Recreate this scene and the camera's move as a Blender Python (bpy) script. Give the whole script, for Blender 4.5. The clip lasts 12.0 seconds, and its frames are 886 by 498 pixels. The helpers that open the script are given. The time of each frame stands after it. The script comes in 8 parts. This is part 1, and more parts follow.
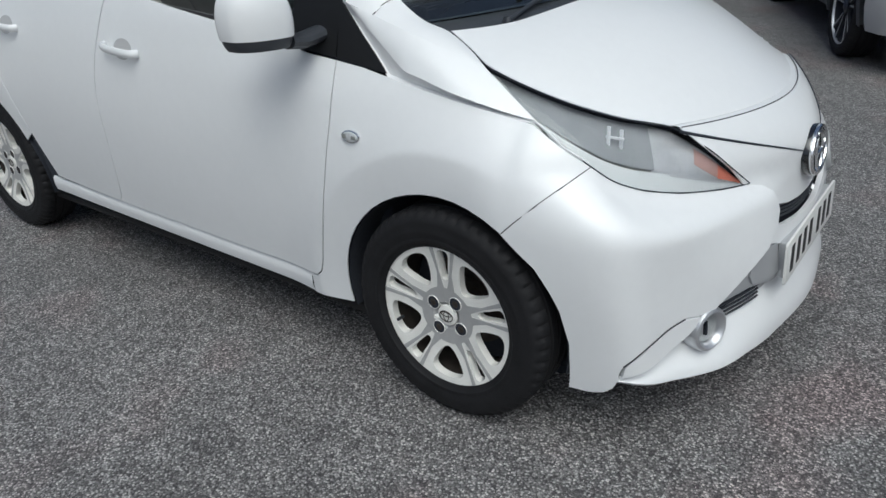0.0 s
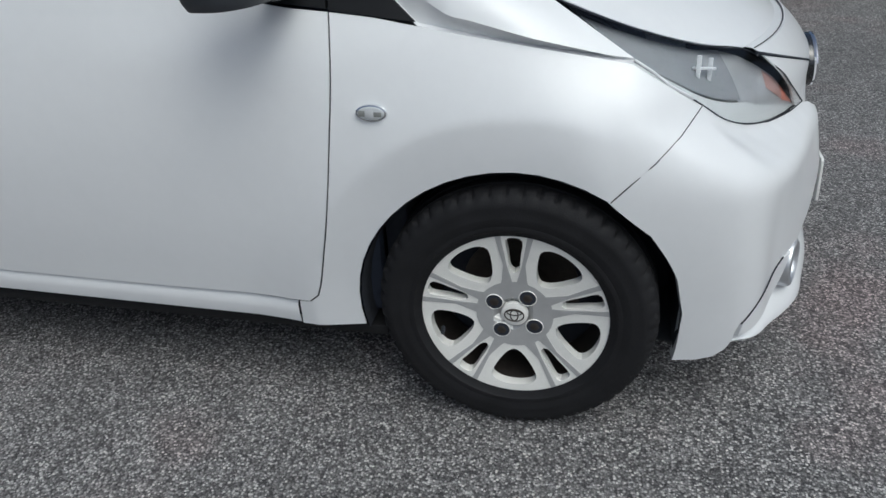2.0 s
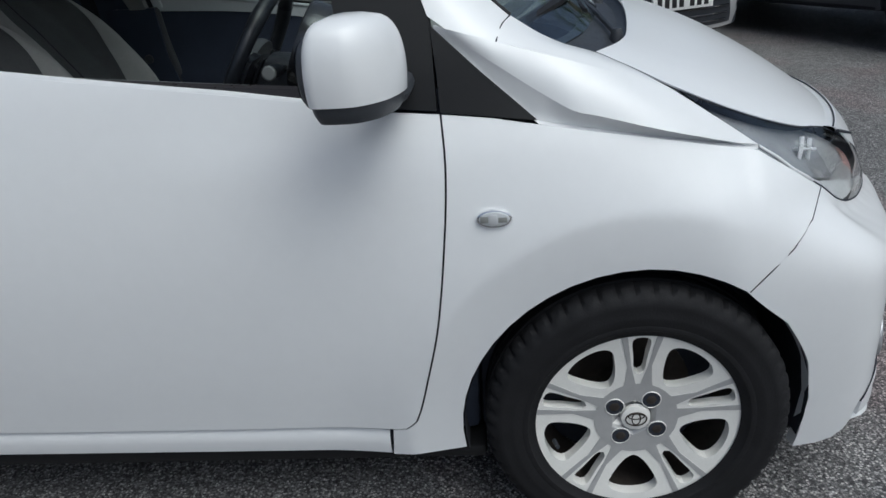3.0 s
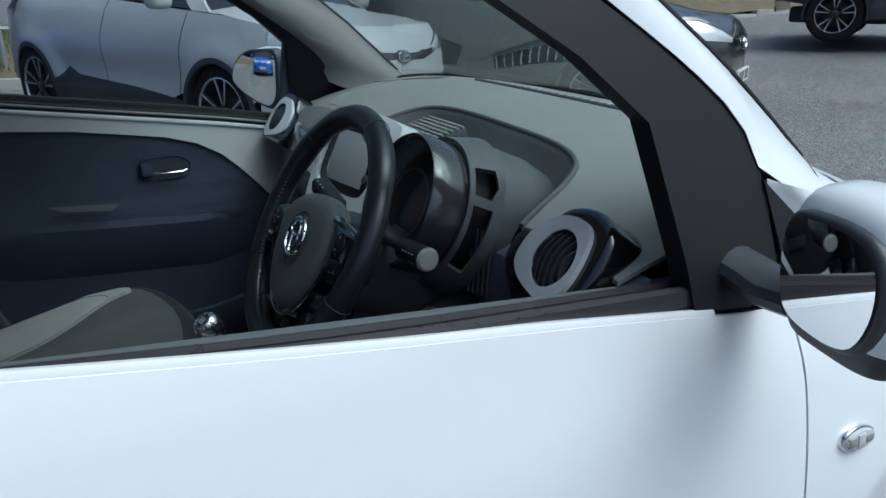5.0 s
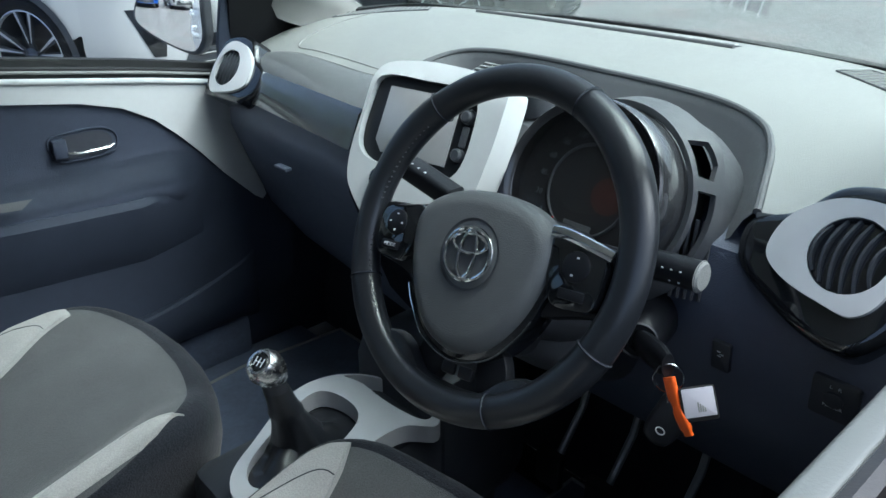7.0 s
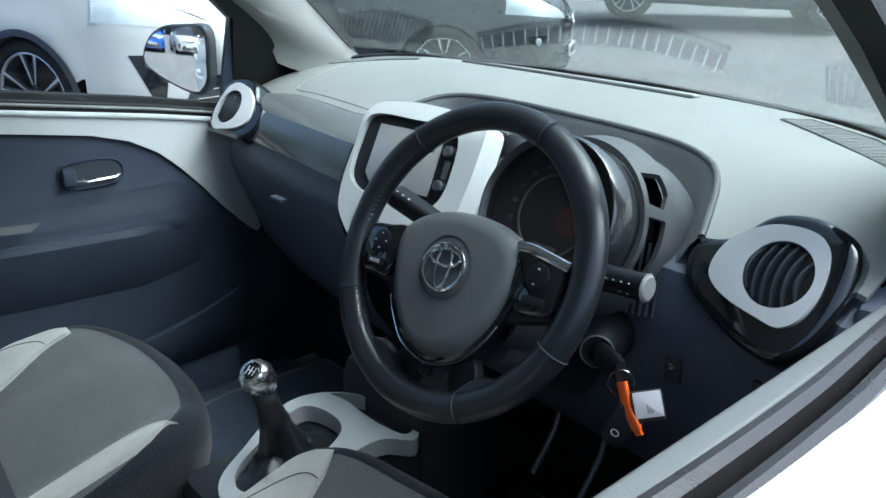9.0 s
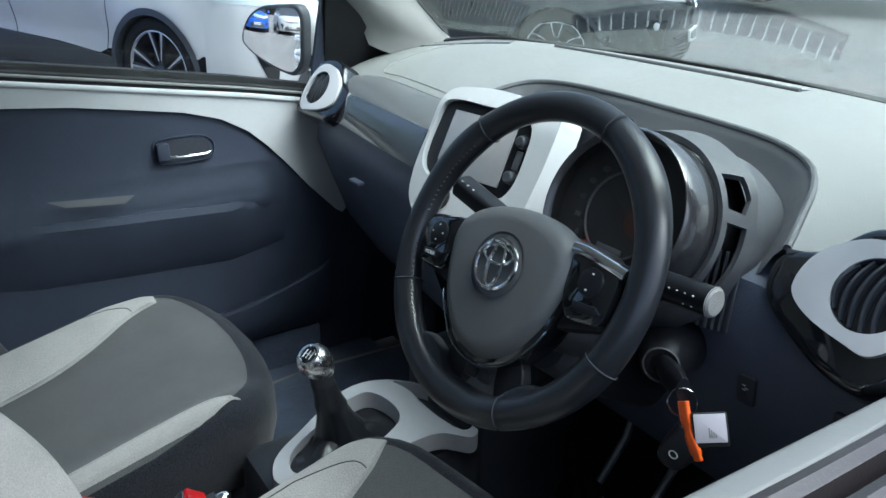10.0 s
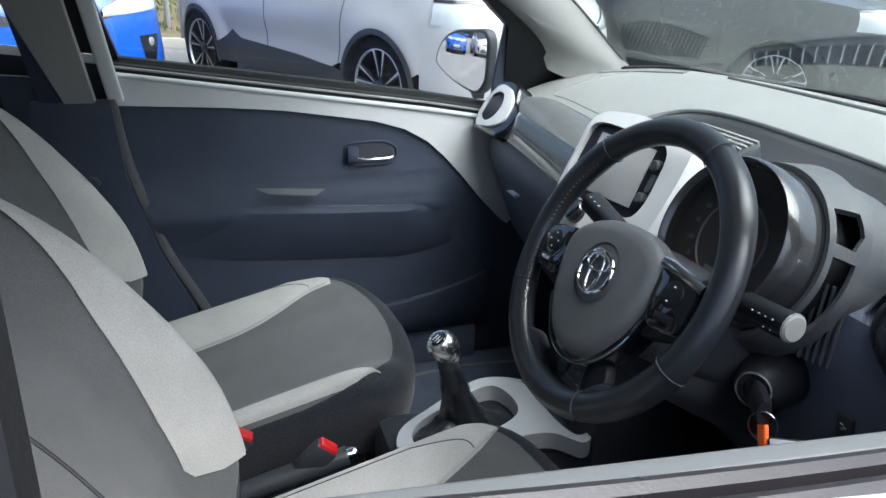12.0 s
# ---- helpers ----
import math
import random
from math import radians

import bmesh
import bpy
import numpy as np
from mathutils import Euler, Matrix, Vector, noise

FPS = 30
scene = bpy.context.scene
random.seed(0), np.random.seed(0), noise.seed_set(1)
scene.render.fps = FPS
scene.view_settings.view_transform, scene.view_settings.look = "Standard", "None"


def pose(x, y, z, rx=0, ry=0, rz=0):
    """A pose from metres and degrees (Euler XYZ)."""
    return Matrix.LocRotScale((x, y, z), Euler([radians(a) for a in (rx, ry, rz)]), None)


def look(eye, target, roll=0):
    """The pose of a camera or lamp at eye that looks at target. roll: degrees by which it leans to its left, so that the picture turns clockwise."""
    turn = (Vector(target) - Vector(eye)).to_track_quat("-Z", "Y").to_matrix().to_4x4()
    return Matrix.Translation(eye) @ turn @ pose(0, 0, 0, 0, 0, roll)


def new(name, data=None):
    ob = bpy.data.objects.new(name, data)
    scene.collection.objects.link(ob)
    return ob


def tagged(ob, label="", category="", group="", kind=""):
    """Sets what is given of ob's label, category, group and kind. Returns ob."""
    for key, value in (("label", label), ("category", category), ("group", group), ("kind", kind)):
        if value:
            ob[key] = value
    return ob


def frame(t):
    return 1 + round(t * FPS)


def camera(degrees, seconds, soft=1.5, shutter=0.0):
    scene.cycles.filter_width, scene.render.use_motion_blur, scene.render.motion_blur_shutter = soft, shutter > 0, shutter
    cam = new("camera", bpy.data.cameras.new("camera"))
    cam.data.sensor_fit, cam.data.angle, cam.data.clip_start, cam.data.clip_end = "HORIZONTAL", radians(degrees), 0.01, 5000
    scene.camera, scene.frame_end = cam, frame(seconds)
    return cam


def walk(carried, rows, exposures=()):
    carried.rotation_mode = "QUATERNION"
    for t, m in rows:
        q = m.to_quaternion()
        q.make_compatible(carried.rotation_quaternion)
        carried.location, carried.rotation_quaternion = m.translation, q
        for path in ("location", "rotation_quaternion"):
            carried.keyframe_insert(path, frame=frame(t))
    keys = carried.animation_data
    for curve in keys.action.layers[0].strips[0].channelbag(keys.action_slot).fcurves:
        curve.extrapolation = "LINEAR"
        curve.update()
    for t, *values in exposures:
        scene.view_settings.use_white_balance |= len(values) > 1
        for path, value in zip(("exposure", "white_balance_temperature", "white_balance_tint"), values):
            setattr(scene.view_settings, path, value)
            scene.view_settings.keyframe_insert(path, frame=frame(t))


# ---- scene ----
cam = camera(62.5, 12.0)
PATH = [
    (0, (0.98, -2.021, 1.254), (-0.13, -0.607, 0.377), -2.8),
    (0.5, (0.74, -1.987, 1.227), (-0.247, -0.522, 0.288), -3.3),
    (1, (0.58, -1.984, 1.204), (-0.199, -0.423, 0.226), -2.8),
    (1.5, (0.362, -2.027, 1.192), (-0.217, -0.391, 0.199), -3.1),
    (2, (0.169, -2.0, 1.183), (-0.257, -0.33, 0.169), -3.3),
    (2.5, (-0.022, -1.948, 1.183), (-0.307, -0.215, 0.225), -3.5),
    (3, (-0.28, -1.926, 1.2), (-0.394, -0.114, 0.362), -3.6),
    (3.5, (-0.558, -1.8, 1.26), (-0.446, 0.044, 0.491), -3.7),
    (3.7, (-0.641, -1.726, 1.251), (-0.456, 0.133, 0.537), -3.5),
    (5.3, (-1.094, -1.1, 1.232), (-0.112, 0.499, 0.54), 0.1),
    (5.5, (-1.1, -1.025, 1.234), (-0.086, 0.536, 0.504), -0.2),
    (6, (-1.091, -0.859, 1.215), (-0.033, 0.635, 0.41), -0.9),
    (6.5, (-1.152, -0.772, 1.223), (-0.032, 0.637, 0.35), -0.4),
    (7, (-1.253, -0.746, 1.229), (-0.007, 0.56, 0.369), 0.3),
    (7.2, (-1.289, -0.75, 1.232), (0.02, 0.505, 0.388), 0.8),
    (8.8, (-1.325, -0.819, 1.229), (0.014, 0.48, 0.507), 2.1),
    (9, (-1.31, -0.824, 1.229), (-0.006, 0.505, 0.498), 1.9),
    (9.5, (-1.277, -0.824, 1.228), (-0.08, 0.587, 0.469), 1.8),
    (10, (-1.241, -0.831, 1.228), (-0.172, 0.668, 0.448), 1.7),
    (10.5, (-1.203, -0.853, 1.225), (-0.317, 0.755, 0.433), 1.8),
    (11, (-1.185, -0.878, 1.231), (-0.45, 0.806, 0.442), 1.6),
    (11.5, (-1.198, -0.918, 1.238), (-0.532, 0.803, 0.465), 1.6),
    (12, (-1.203, -0.963, 1.242), (-0.604, 0.797, 0.504), 1.9),
]
EXPOSURES = [(0.0, -0.64, 5750, 0), (3.7, -0.74, 5550, 1), (5.3, -0.1, 5150, -4), (5.5, 0.0, 5150, -4), (6.0, 0.65, 5300, -4), (7.0, 1.25, 5450, -2), (9.0, 1.23, 5350, -3), (12.0, 1.34, 5750, 5)]
walk(cam, [(t, look(eye, target, roll)) for t, eye, target, roll in PATH], EXPOSURES)

# ---- world, sun ----
SUN_ELEVATION, SUN_AZIMUTH = radians(60), radians(-46)   # azimuth from +x towards +y
world = bpy.data.worlds.new("sky")
scene.world = world
world.use_nodes = True
wn = world.node_tree.nodes
sky = wn.new("ShaderNodeTexSky")
sky.sky_type = "NISHITA"
sky.sun_disc = False
sky.sun_elevation = SUN_ELEVATION
sky.sun_rotation = radians(90) - SUN_AZIMUTH
sky.dust_density = 8.0
sky.air_density = 0.6
wn["Background"].inputs["Strength"].default_value = 0.14
world.node_tree.links.new(sky.outputs[0], wn["Background"].inputs["Color"])
sun = new("sun", bpy.data.lights.new("sun", "SUN"))
sun.data.energy = 1.8
sun.data.angle = radians(62)
sun.data.color = (1.0, 0.96, 0.9)
sun.matrix_world = look((math.cos(SUN_AZIMUTH) * math.cos(SUN_ELEVATION) * 20, math.sin(SUN_AZIMUTH) * math.cos(SUN_ELEVATION) * 20, math.sin(SUN_ELEVATION) * 20), (0, 0, 0))

# ---- materials ----
def nodes_of(name):
    m = bpy.data.materials.new(name)
    m.use_nodes = True
    t = m.node_tree
    return m, t, t.nodes["Principled BSDF"]


def set_in(node, key, value):
    node.inputs[key].default_value = value


def noise_node(t, scale, detail=4.0, rough=0.55):
    tex = t.nodes.new("ShaderNodeTexNoise")
    tex.inputs["Scale"].default_value = scale
    tex.inputs["Detail"].default_value = detail
    tex.inputs["Roughness"].default_value = rough
    co = t.nodes.new("ShaderNodeTexCoord")
    t.links.new(co.outputs["Object"], tex.inputs["Vector"])
    return tex


def mat(name, col, rough=0.5, metal=0.0, var=0.1, scale=9.0, bump=0.0, bscale=400.0, coat=0.0, spec=0.5, rvar=0.12, sheen=0.0):
    """A surface with slow and fine variation of colour and gloss, and fine relief."""
    m, t, b = nodes_of(name)
    big, fine = noise_node(t, scale), noise_node(t, scale * 12, 3.0)
    mixf = t.nodes.new("ShaderNodeMix")
    mixf.inputs["Factor"].default_value = 0.4
    t.links.new(big.outputs["Fac"], mixf.inputs[2])
    t.links.new(fine.outputs["Fac"], mixf.inputs[3])
    ramp = t.nodes.new("ShaderNodeMapRange")
    ramp.inputs["From Min"].default_value, ramp.inputs["From Max"].default_value = 0.3, 0.7
    ramp.inputs["To Min"].default_value, ramp.inputs["To Max"].default_value = 1 - var, 1 + var
    t.links.new(mixf.outputs[0], ramp.inputs["Value"])
    mul = t.nodes.new("ShaderNodeVectorMath")
    mul.operation = "SCALE"
    mul.inputs[0].default_value = col[:3]
    t.links.new(ramp.outputs[0], mul.inputs["Scale"])
    t.links.new(mul.outputs[0], b.inputs["Base Color"])
    rr = t.nodes.new("ShaderNodeMapRange")
    rr.inputs["From Min"].default_value, rr.inputs["From Max"].default_value = 0.3, 0.7
    rr.inputs["To Min"].default_value, rr.inputs["To Max"].default_value = max(0.02, rough * (1 - rvar)), min(1, rough * (1 + rvar))
    t.links.new(fine.outputs["Fac"], rr.inputs["Value"])
    t.links.new(rr.outputs[0], b.inputs["Roughness"])
    set_in(b, "Metallic", metal)
    set_in(b, "Coat Weight", coat)
    set_in(b, "Coat Roughness", 0.04)
    set_in(b, "Specular IOR Level", spec)
    set_in(b, "Sheen Weight", sheen)
    if bump:
        tex = noise_node(t, bscale, 2.0)
        bp = t.nodes.new("ShaderNodeBump")
        bp.inputs["Strength"].default_value = bump
        bp.inputs["Distance"].default_value = 0.002
        t.links.new(tex.outputs["Fac"], bp.inputs["Height"])
        t.links.new(bp.outputs[0], b.inputs["Normal"])
    return m


def fabric(name, col, pitch=0.0022, depth=0.5, var=0.12, vary=0.35):
    """Woven cloth: a fine mottle of threads, with slow soiling."""
    m, t, b = nodes_of(name)
    mul = t.nodes.new("ShaderNodeMapRange")
    mul.inputs["From Min"].default_value, mul.inputs["From Max"].default_value = 0.3, 0.7
    threads = noise_node(t, 0.9 / pitch, 1.0)
    t.links.new(threads.outputs["Fac"], mul.inputs["Value"])
    slow = noise_node(t, 7)
    a = t.nodes.new("ShaderNodeMapRange")
    a.inputs["To Min"].default_value, a.inputs["To Max"].default_value = 1 - vary, 1 + vary
    t.links.new(mul.outputs[0], a.inputs["Value"])
    c = t.nodes.new("ShaderNodeMapRange")
    c.inputs["From Min"].default_value, c.inputs["From Max"].default_value = 0.3, 0.7
    c.inputs["To Min"].default_value, c.inputs["To Max"].default_value = 1 - var, 1 + var
    t.links.new(slow.outputs["Fac"], c.inputs["Value"])
    k = t.nodes.new("ShaderNodeMath")
    k.operation = "MULTIPLY"
    t.links.new(a.outputs[0], k.inputs[0])
    t.links.new(c.outputs[0], k.inputs[1])
    s = t.nodes.new("ShaderNodeVectorMath")
    s.operation = "SCALE"
    s.inputs[0].default_value = col
    t.links.new(k.outputs[0], s.inputs["Scale"])
    t.links.new(s.outputs[0], b.inputs["Base Color"])
    set_in(b, "Roughness", 0.9)
    set_in(b, "Sheen Weight", 0.15)
    set_in(b, "Specular IOR Level", 0.2)
    bp = t.nodes.new("ShaderNodeBump")
    bp.inputs["Strength"].default_value = depth
    bp.inputs["Distance"].default_value = 0.001
    t.links.new(mul.outputs[0], bp.inputs["Height"])
    t.links.new(bp.outputs[0], b.inputs["Normal"])
    return m


def glass(name, tint, rough=0.0, ior=1.45):
    m, t, b = nodes_of(name)
    set_in(b, "Base Color", (*tint, 1))
    set_in(b, "Transmission Weight", 1.0)
    set_in(b, "Roughness", rough)
    set_in(b, "IOR", ior)
    return m


def asphalt():
    """Worn tarmac: dark binder, pale and dark chips of 4 to 9 mm, patches and stains."""
    m, t, b = nodes_of("asphalt")
    co = t.nodes.new("ShaderNodeTexCoord")
    chips = t.nodes.new("ShaderNodeTexVoronoi")
    chips.inputs["Scale"].default_value = 195
    chips.inputs["Randomness"].default_value = 1
    t.links.new(co.outputs["Object"], chips.inputs["Vector"])
    tone = t.nodes.new("ShaderNodeSeparateColor")
    t.links.new(chips.outputs["Color"], tone.inputs[0])
    ramp = t.nodes.new("ShaderNodeValToRGB")
    e = ramp.color_ramp.elements
    e[0].position, e[0].color = 0.0, (0.035, 0.034, 0.036, 1)
    e[1].position, e[1].color = 1.0, (0.5, 0.485, 0.465, 1)
    for pos, c in ((0.45, (0.13, 0.126, 0.127, 1)), (0.78, (0.255, 0.248, 0.244, 1)), (0.93, (0.42, 0.41, 0.4, 1))):
        el = e.new(pos)
        el.color = c
    t.links.new(tone.outputs[0], ramp.inputs[0])
    gap = t.nodes.new("ShaderNodeMapRange")
    gap.inputs["From Min"].default_value, gap.inputs["From Max"].default_value = 0.35, 0.75
    gap.inputs["To Min"].default_value, gap.inputs["To Max"].default_value = 1.0, 0.4
    t.links.new(chips.outputs["Distance"], gap.inputs["Value"])
    slow, mid = noise_node(t, 0.8, 5), noise_node(t, 11, 4)
    worn = t.nodes.new("ShaderNodeMapRange")
    worn.inputs["From Min"].default_value, worn.inputs["From Max"].default_value = 0.3, 0.7
    worn.inputs["To Min"].default_value, worn.inputs["To Max"].default_value = 0.93, 1.78
    mixf = t.nodes.new("ShaderNodeMix")
    mixf.inputs["Factor"].default_value = 0.5
    t.links.new(slow.outputs["Fac"], mixf.inputs[2])
    t.links.new(mid.outputs["Fac"], mixf.inputs[3])
    t.links.new(mixf.outputs[0], worn.inputs["Value"])
    k = t.nodes.new("ShaderNodeMath")
    k.operation = "MULTIPLY"
    t.links.new(gap.outputs[0], k.inputs[0])
    t.links.new(worn.outputs[0], k.inputs[1])
    s = t.nodes.new("ShaderNodeVectorMath")
    s.operation = "SCALE"
    t.links.new(ramp.outputs[0], s.inputs[0])
    t.links.new(k.outputs[0], s.inputs["Scale"])
    # reddish worn patches
    red = noise_node(t, 1.7, 3)
    rm = t.nodes.new("ShaderNodeMapRange")
    rm.inputs["From Min"].default_value, rm.inputs["From Max"].default_value = 0.52, 0.68
    rm.inputs["To Min"].default_value, rm.inputs["To Max"].default_value = 0.0, 0.5
    t.links.new(red.outputs["Fac"], rm.inputs["Value"])
    tinted = t.nodes.new("ShaderNodeMix")
    tinted.data_type = "RGBA"
    tinted.blend_type = "MULTIPLY"
    tinted.inputs[7].default_value = (1.18, 0.9, 0.9, 1)
    t.links.new(rm.outputs[0], tinted.inputs[0])
    t.links.new(s.outputs[0], tinted.inputs[6])
    t.links.new(tinted.outputs[2], b.inputs["Base Color"])
    set_in(b, "Roughness", 0.6)
    bp = t.nodes.new("ShaderNodeBump")
    bp.inputs["Strength"].default_value = 0.95
    bp.inputs["Distance"].default_value = 0.004
    bp.invert = True
    t.links.new(chips.outputs["Distance"], bp.inputs["Height"])
    t.links.new(bp.outputs[0], b.inputs["Normal"])
    return m


M_WHITE = mat("white_paint", (0.8, 0.81, 0.82), 0.34, var=0.02, scale=3, coat=0.5, rvar=0.05)
M_NOSE = mat("silver_white_trim", (0.5, 0.51, 0.53), 0.35, metal=0.4, var=0.03, coat=0.6)
M_SATIN = mat("satin_black_plastic", (0.040, 0.044, 0.052), 0.42, var=0.15, bump=0.15, bscale=900)
M_FRAME = mat("satin_black_frame", (0.012, 0.0125, 0.014), 0.45, var=0.12, bump=0.1, bscale=900, spec=0.2)
M_RUBBER = mat("rubber_seal", (0.012, 0.012, 0.013), 0.55, var=0.2, bump=0.1, spec=0.3)
M_TYRE = mat("tyre_rubber", (0.013, 0.013, 0.0145), 0.72, var=0.3, scale=14, bump=0.3, bscale=300, spec=0.25)
# near black, with a little blue veiling haze put into the colour
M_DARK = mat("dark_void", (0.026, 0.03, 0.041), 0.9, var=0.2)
M_GLOSS = mat("gloss_black_plastic", (0.008, 0.009, 0.011), 0.08, var=0.1, coat=1.0)
M_CHROME = mat("chrome", (0.85, 0.86, 0.87), 0.09, metal=1.0, var=0.04)
M_ALLOY = mat("machined_alloy", (0.6, 0.61, 0.63), 0.36, metal=0.75, var=0.06, scale=20)
M_SEAL = mat("weathered_rubber_seal", (0.024, 0.022, 0.024), 0.3, var=0.1, scale=4, bump=0.1)
# darker copy of the pale door trim, painting dimmer light driver's side
M_LIP = mat("toned_down_door_trim", (0.105, 0.113, 0.115), 0.42, var=0.05, bump=0.1)
M_PINK = mat("faded_pink_reflector", (0.40, 0.26, 0.24), 0.35, metal=0.2, var=0.08, scale=30)
M_PODG = mat("gloss_grey_pod", (0.035, 0.036, 0.039), 0.22, var=0.05, coat=1.0)
M_COLLAR = mat("grained_mid_grey", (0.083, 0.087, 0.093), 0.5, var=0.06, bump=0.3, bscale=700)
M_LAMPD = mat("smoked_lamp_mask", (0.23, 0.24, 0.255), 0.3, var=0.12, scale=18)
M_LAMPG = mat("smoked_lamp_metal", (0.44, 0.45, 0.465), 0.3, metal=0.4, var=0.14, scale=30)
M_FAINT = mat("dim_dial_print", (0.06, 0.065, 0.07), 0.5, var=0.05)
M_ALLOY_W = mat("silver_white_alloy", (0.84, 0.83, 0.79), 0.35, metal=0.0, var=0.06, scale=20, coat=0.5)
M_BRAKE = mat("brake_steel", (0.07, 0.06, 0.053), 0.55, metal=0.7, var=0.35, scale=30)
M_GLASS = glass("clear_glass", (0.9, 0.95, 0.93))
M_SCREEN = glass("windscreen_glass", (0.70, 0.78, 0.76), ior=1.75)
M_LENS = glass("lamp_lens", (0.97, 0.97, 0.97), ior=1.2)
M_DASH = mat("grained_grey_dash", (0.238, 0.243, 0.233), 0.46, var=0.06, bump=0.35, bscale=700, spec=0.5)
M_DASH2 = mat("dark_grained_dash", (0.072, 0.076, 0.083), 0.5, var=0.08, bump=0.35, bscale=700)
# dark trim; the navy tint paints the lens haze over shadows
M_TRIMD = mat("haze_tinted_door_trim", (0.041, 0.050, 0.075), 0.55, var=0.12, bump=0.4, bscale=600, spec=0.25)
# black plastic lifted to navy, imitating glare in the deep shade
M_LOWD = mat("haze_lifted_lower_dash", (0.095, 0.108, 0.15), 0.5, var=0.12, bump=0.4, bscale=600)
M_PALE = mat("pale_grey_plastic", (0.50, 0.52, 0.53), 0.38, var=0.04, bump=0.1, bscale=700)
M_VENT = mat("white_satin_trim", (0.52, 0.53, 0.545), 0.35, var=0.03, coat=0.3)
M_LEATHER = mat("black_leather", (0.015, 0.017, 0.021), 0.3, var=0.06, scale=12, bump=0.04, bscale=900, spec=0.6, rvar=0.02)
M_STALK = mat("black_stalk_plastic", (0.011, 0.012, 0.015), 0.36, var=0.1, bump=0.08, bscale=900, spec=0.25)
M_KNOB = mat("satin_chrome", (0.80, 0.80, 0.79), 0.26, metal=1.0, var=0.04)
# the pad's grey, darkened to paint the shade on the upright face
M_FACE = mat("shaded_dash_grey", (0.105, 0.11, 0.113), 0.48, var=0.07, bump=0.35, bscale=700)
# lighter twin of the pillar cloth, kept bright to bounce light inside
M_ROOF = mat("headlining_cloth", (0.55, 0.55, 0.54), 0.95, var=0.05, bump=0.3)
M_BOSS = mat("airbag_cover", (0.105, 0.111, 0.115), 0.42, var=0.08, bump=0.3, bscale=800)
M_FABD = fabric("charcoal_cloth", (0.123, 0.125, 0.126), pitch=0.0014, vary=0.15)
M_FABL = fabric("light_grey_cloth", (0.470, 0.460, 0.440), pitch=0.0018, vary=0.09)
M_FABK = fabric("black_side_cloth", (0.022, 0.024, 0.031))
# black carpet painted far lighter and bluer to stand for footwell haze
M_CARPET = mat("black_carpet_haze_lifted", (0.11, 0.13, 0.185), 0.95, var=0.3, bump=0.9, bscale=500)
M_RED = mat("red_plastic", (0.5, 0.012, 0.015), 0.35, var=0.08)
M_ORANGE = mat("orange_plastic", (0.9, 0.13, 0.01), 0.4, var=0.06)
M_AMBER = mat("amber_bulb", (0.5, 0.16, 0.11), 0.35, var=0.05)
M_CARD = mat("paper_card", (0.5, 0.49, 0.55), 0.4, var=0.03)
# dark display; the pale grey is reflected window light painted in
M_DISPLAY = mat("display_painted_reflection", (0.33, 0.33, 0.335), 0.22, var=0.03, coat=1.0)
M_PRINT = mat("white_print", (0.7, 0.72, 0.75), 0.5, var=0.02)
M_BLUE = mat("blue_paint", (0.012, 0.09, 0.5), 0.3, var=0.03, scale=3, coat=1.0)
M_GREYP = mat("dark_grey_paint", (0.02, 0.022, 0.025), 0.3, var=0.05, scale=3, coat=1.0)
M_SILVERP = mat("pale_silver_paint", (0.47, 0.47, 0.475), 0.34, metal=0.0, var=0.02, scale=3, coat=0.4)
# headlining cloth darkened for the pillars, to offset strong light on them
M_HEAD_DIM = mat("dimmed_pillar_cloth", (0.235, 0.235, 0.23), 0.95, var=0.05, bump=0.3)
M_PLATE = mat("white_plate", (0.72, 0.72, 0.7), 0.35, var=0.02)
M_INK = mat("black_ink", (0.012, 0.012, 0.013), 0.5, var=0.05)
M_ASPHALT = asphalt()
M_KERB = mat("concrete_kerb", (0.34, 0.33, 0.31), 0.85, var=0.2, scale=6, bump=0.4)
M_SOIL = mat("dry_verge_soil", (0.13, 0.105, 0.06), 0.95, var=0.45, scale=4, bump=0.8, bscale=60)
M_LEAF = mat("grass_blades", (0.085, 0.115, 0.035), 0.7, var=0.35, scale=3)
M_TREE = mat("tree_leaves", (0.04, 0.075, 0.02), 0.7, var=0.35, scale=3)
M_BARK = mat("bark", (0.12, 0.1, 0.08), 0.9, var=0.3, scale=14, bump=0.8, bscale=60)
M_GALV = mat("galvanised_steel", (0.45, 0.46, 0.47), 0.45, metal=0.8, var=0.12)
M_MIRROR = mat("mirror_glass", (0.92, 0.93, 0.94), 0.02, metal=1.0, var=0.0, rvar=0.0)

# ---- builders ----
from mathutils.geometry import delaunay_2d_cdt


def smooth_mesh(me, angle=35):
    for p in me.polygons:
        p.use_smooth = True
    me.set_sharp_from_angle(angle=radians(angle))


def part(name, bm, material, parent=None, label="", angle=35):
    """Links a bmesh as one mesh object, under a thing or a part."""
    me = bpy.data.meshes.new(name)
    bm.to_mesh(me)
    bm.free()
    me.materials.append(material)
    smooth_mesh(me, angle)
    ob = new(name, me)
    if parent is not None:
        ob.parent = parent
    if label:
        tagged(ob, label)
    return ob


def thing(name, label, category, group="", at=(0, 0, 0)):
    e = new(name)
    e.location = at
    e.empty_display_size = 0.1
    return tagged(e, label, category, group)


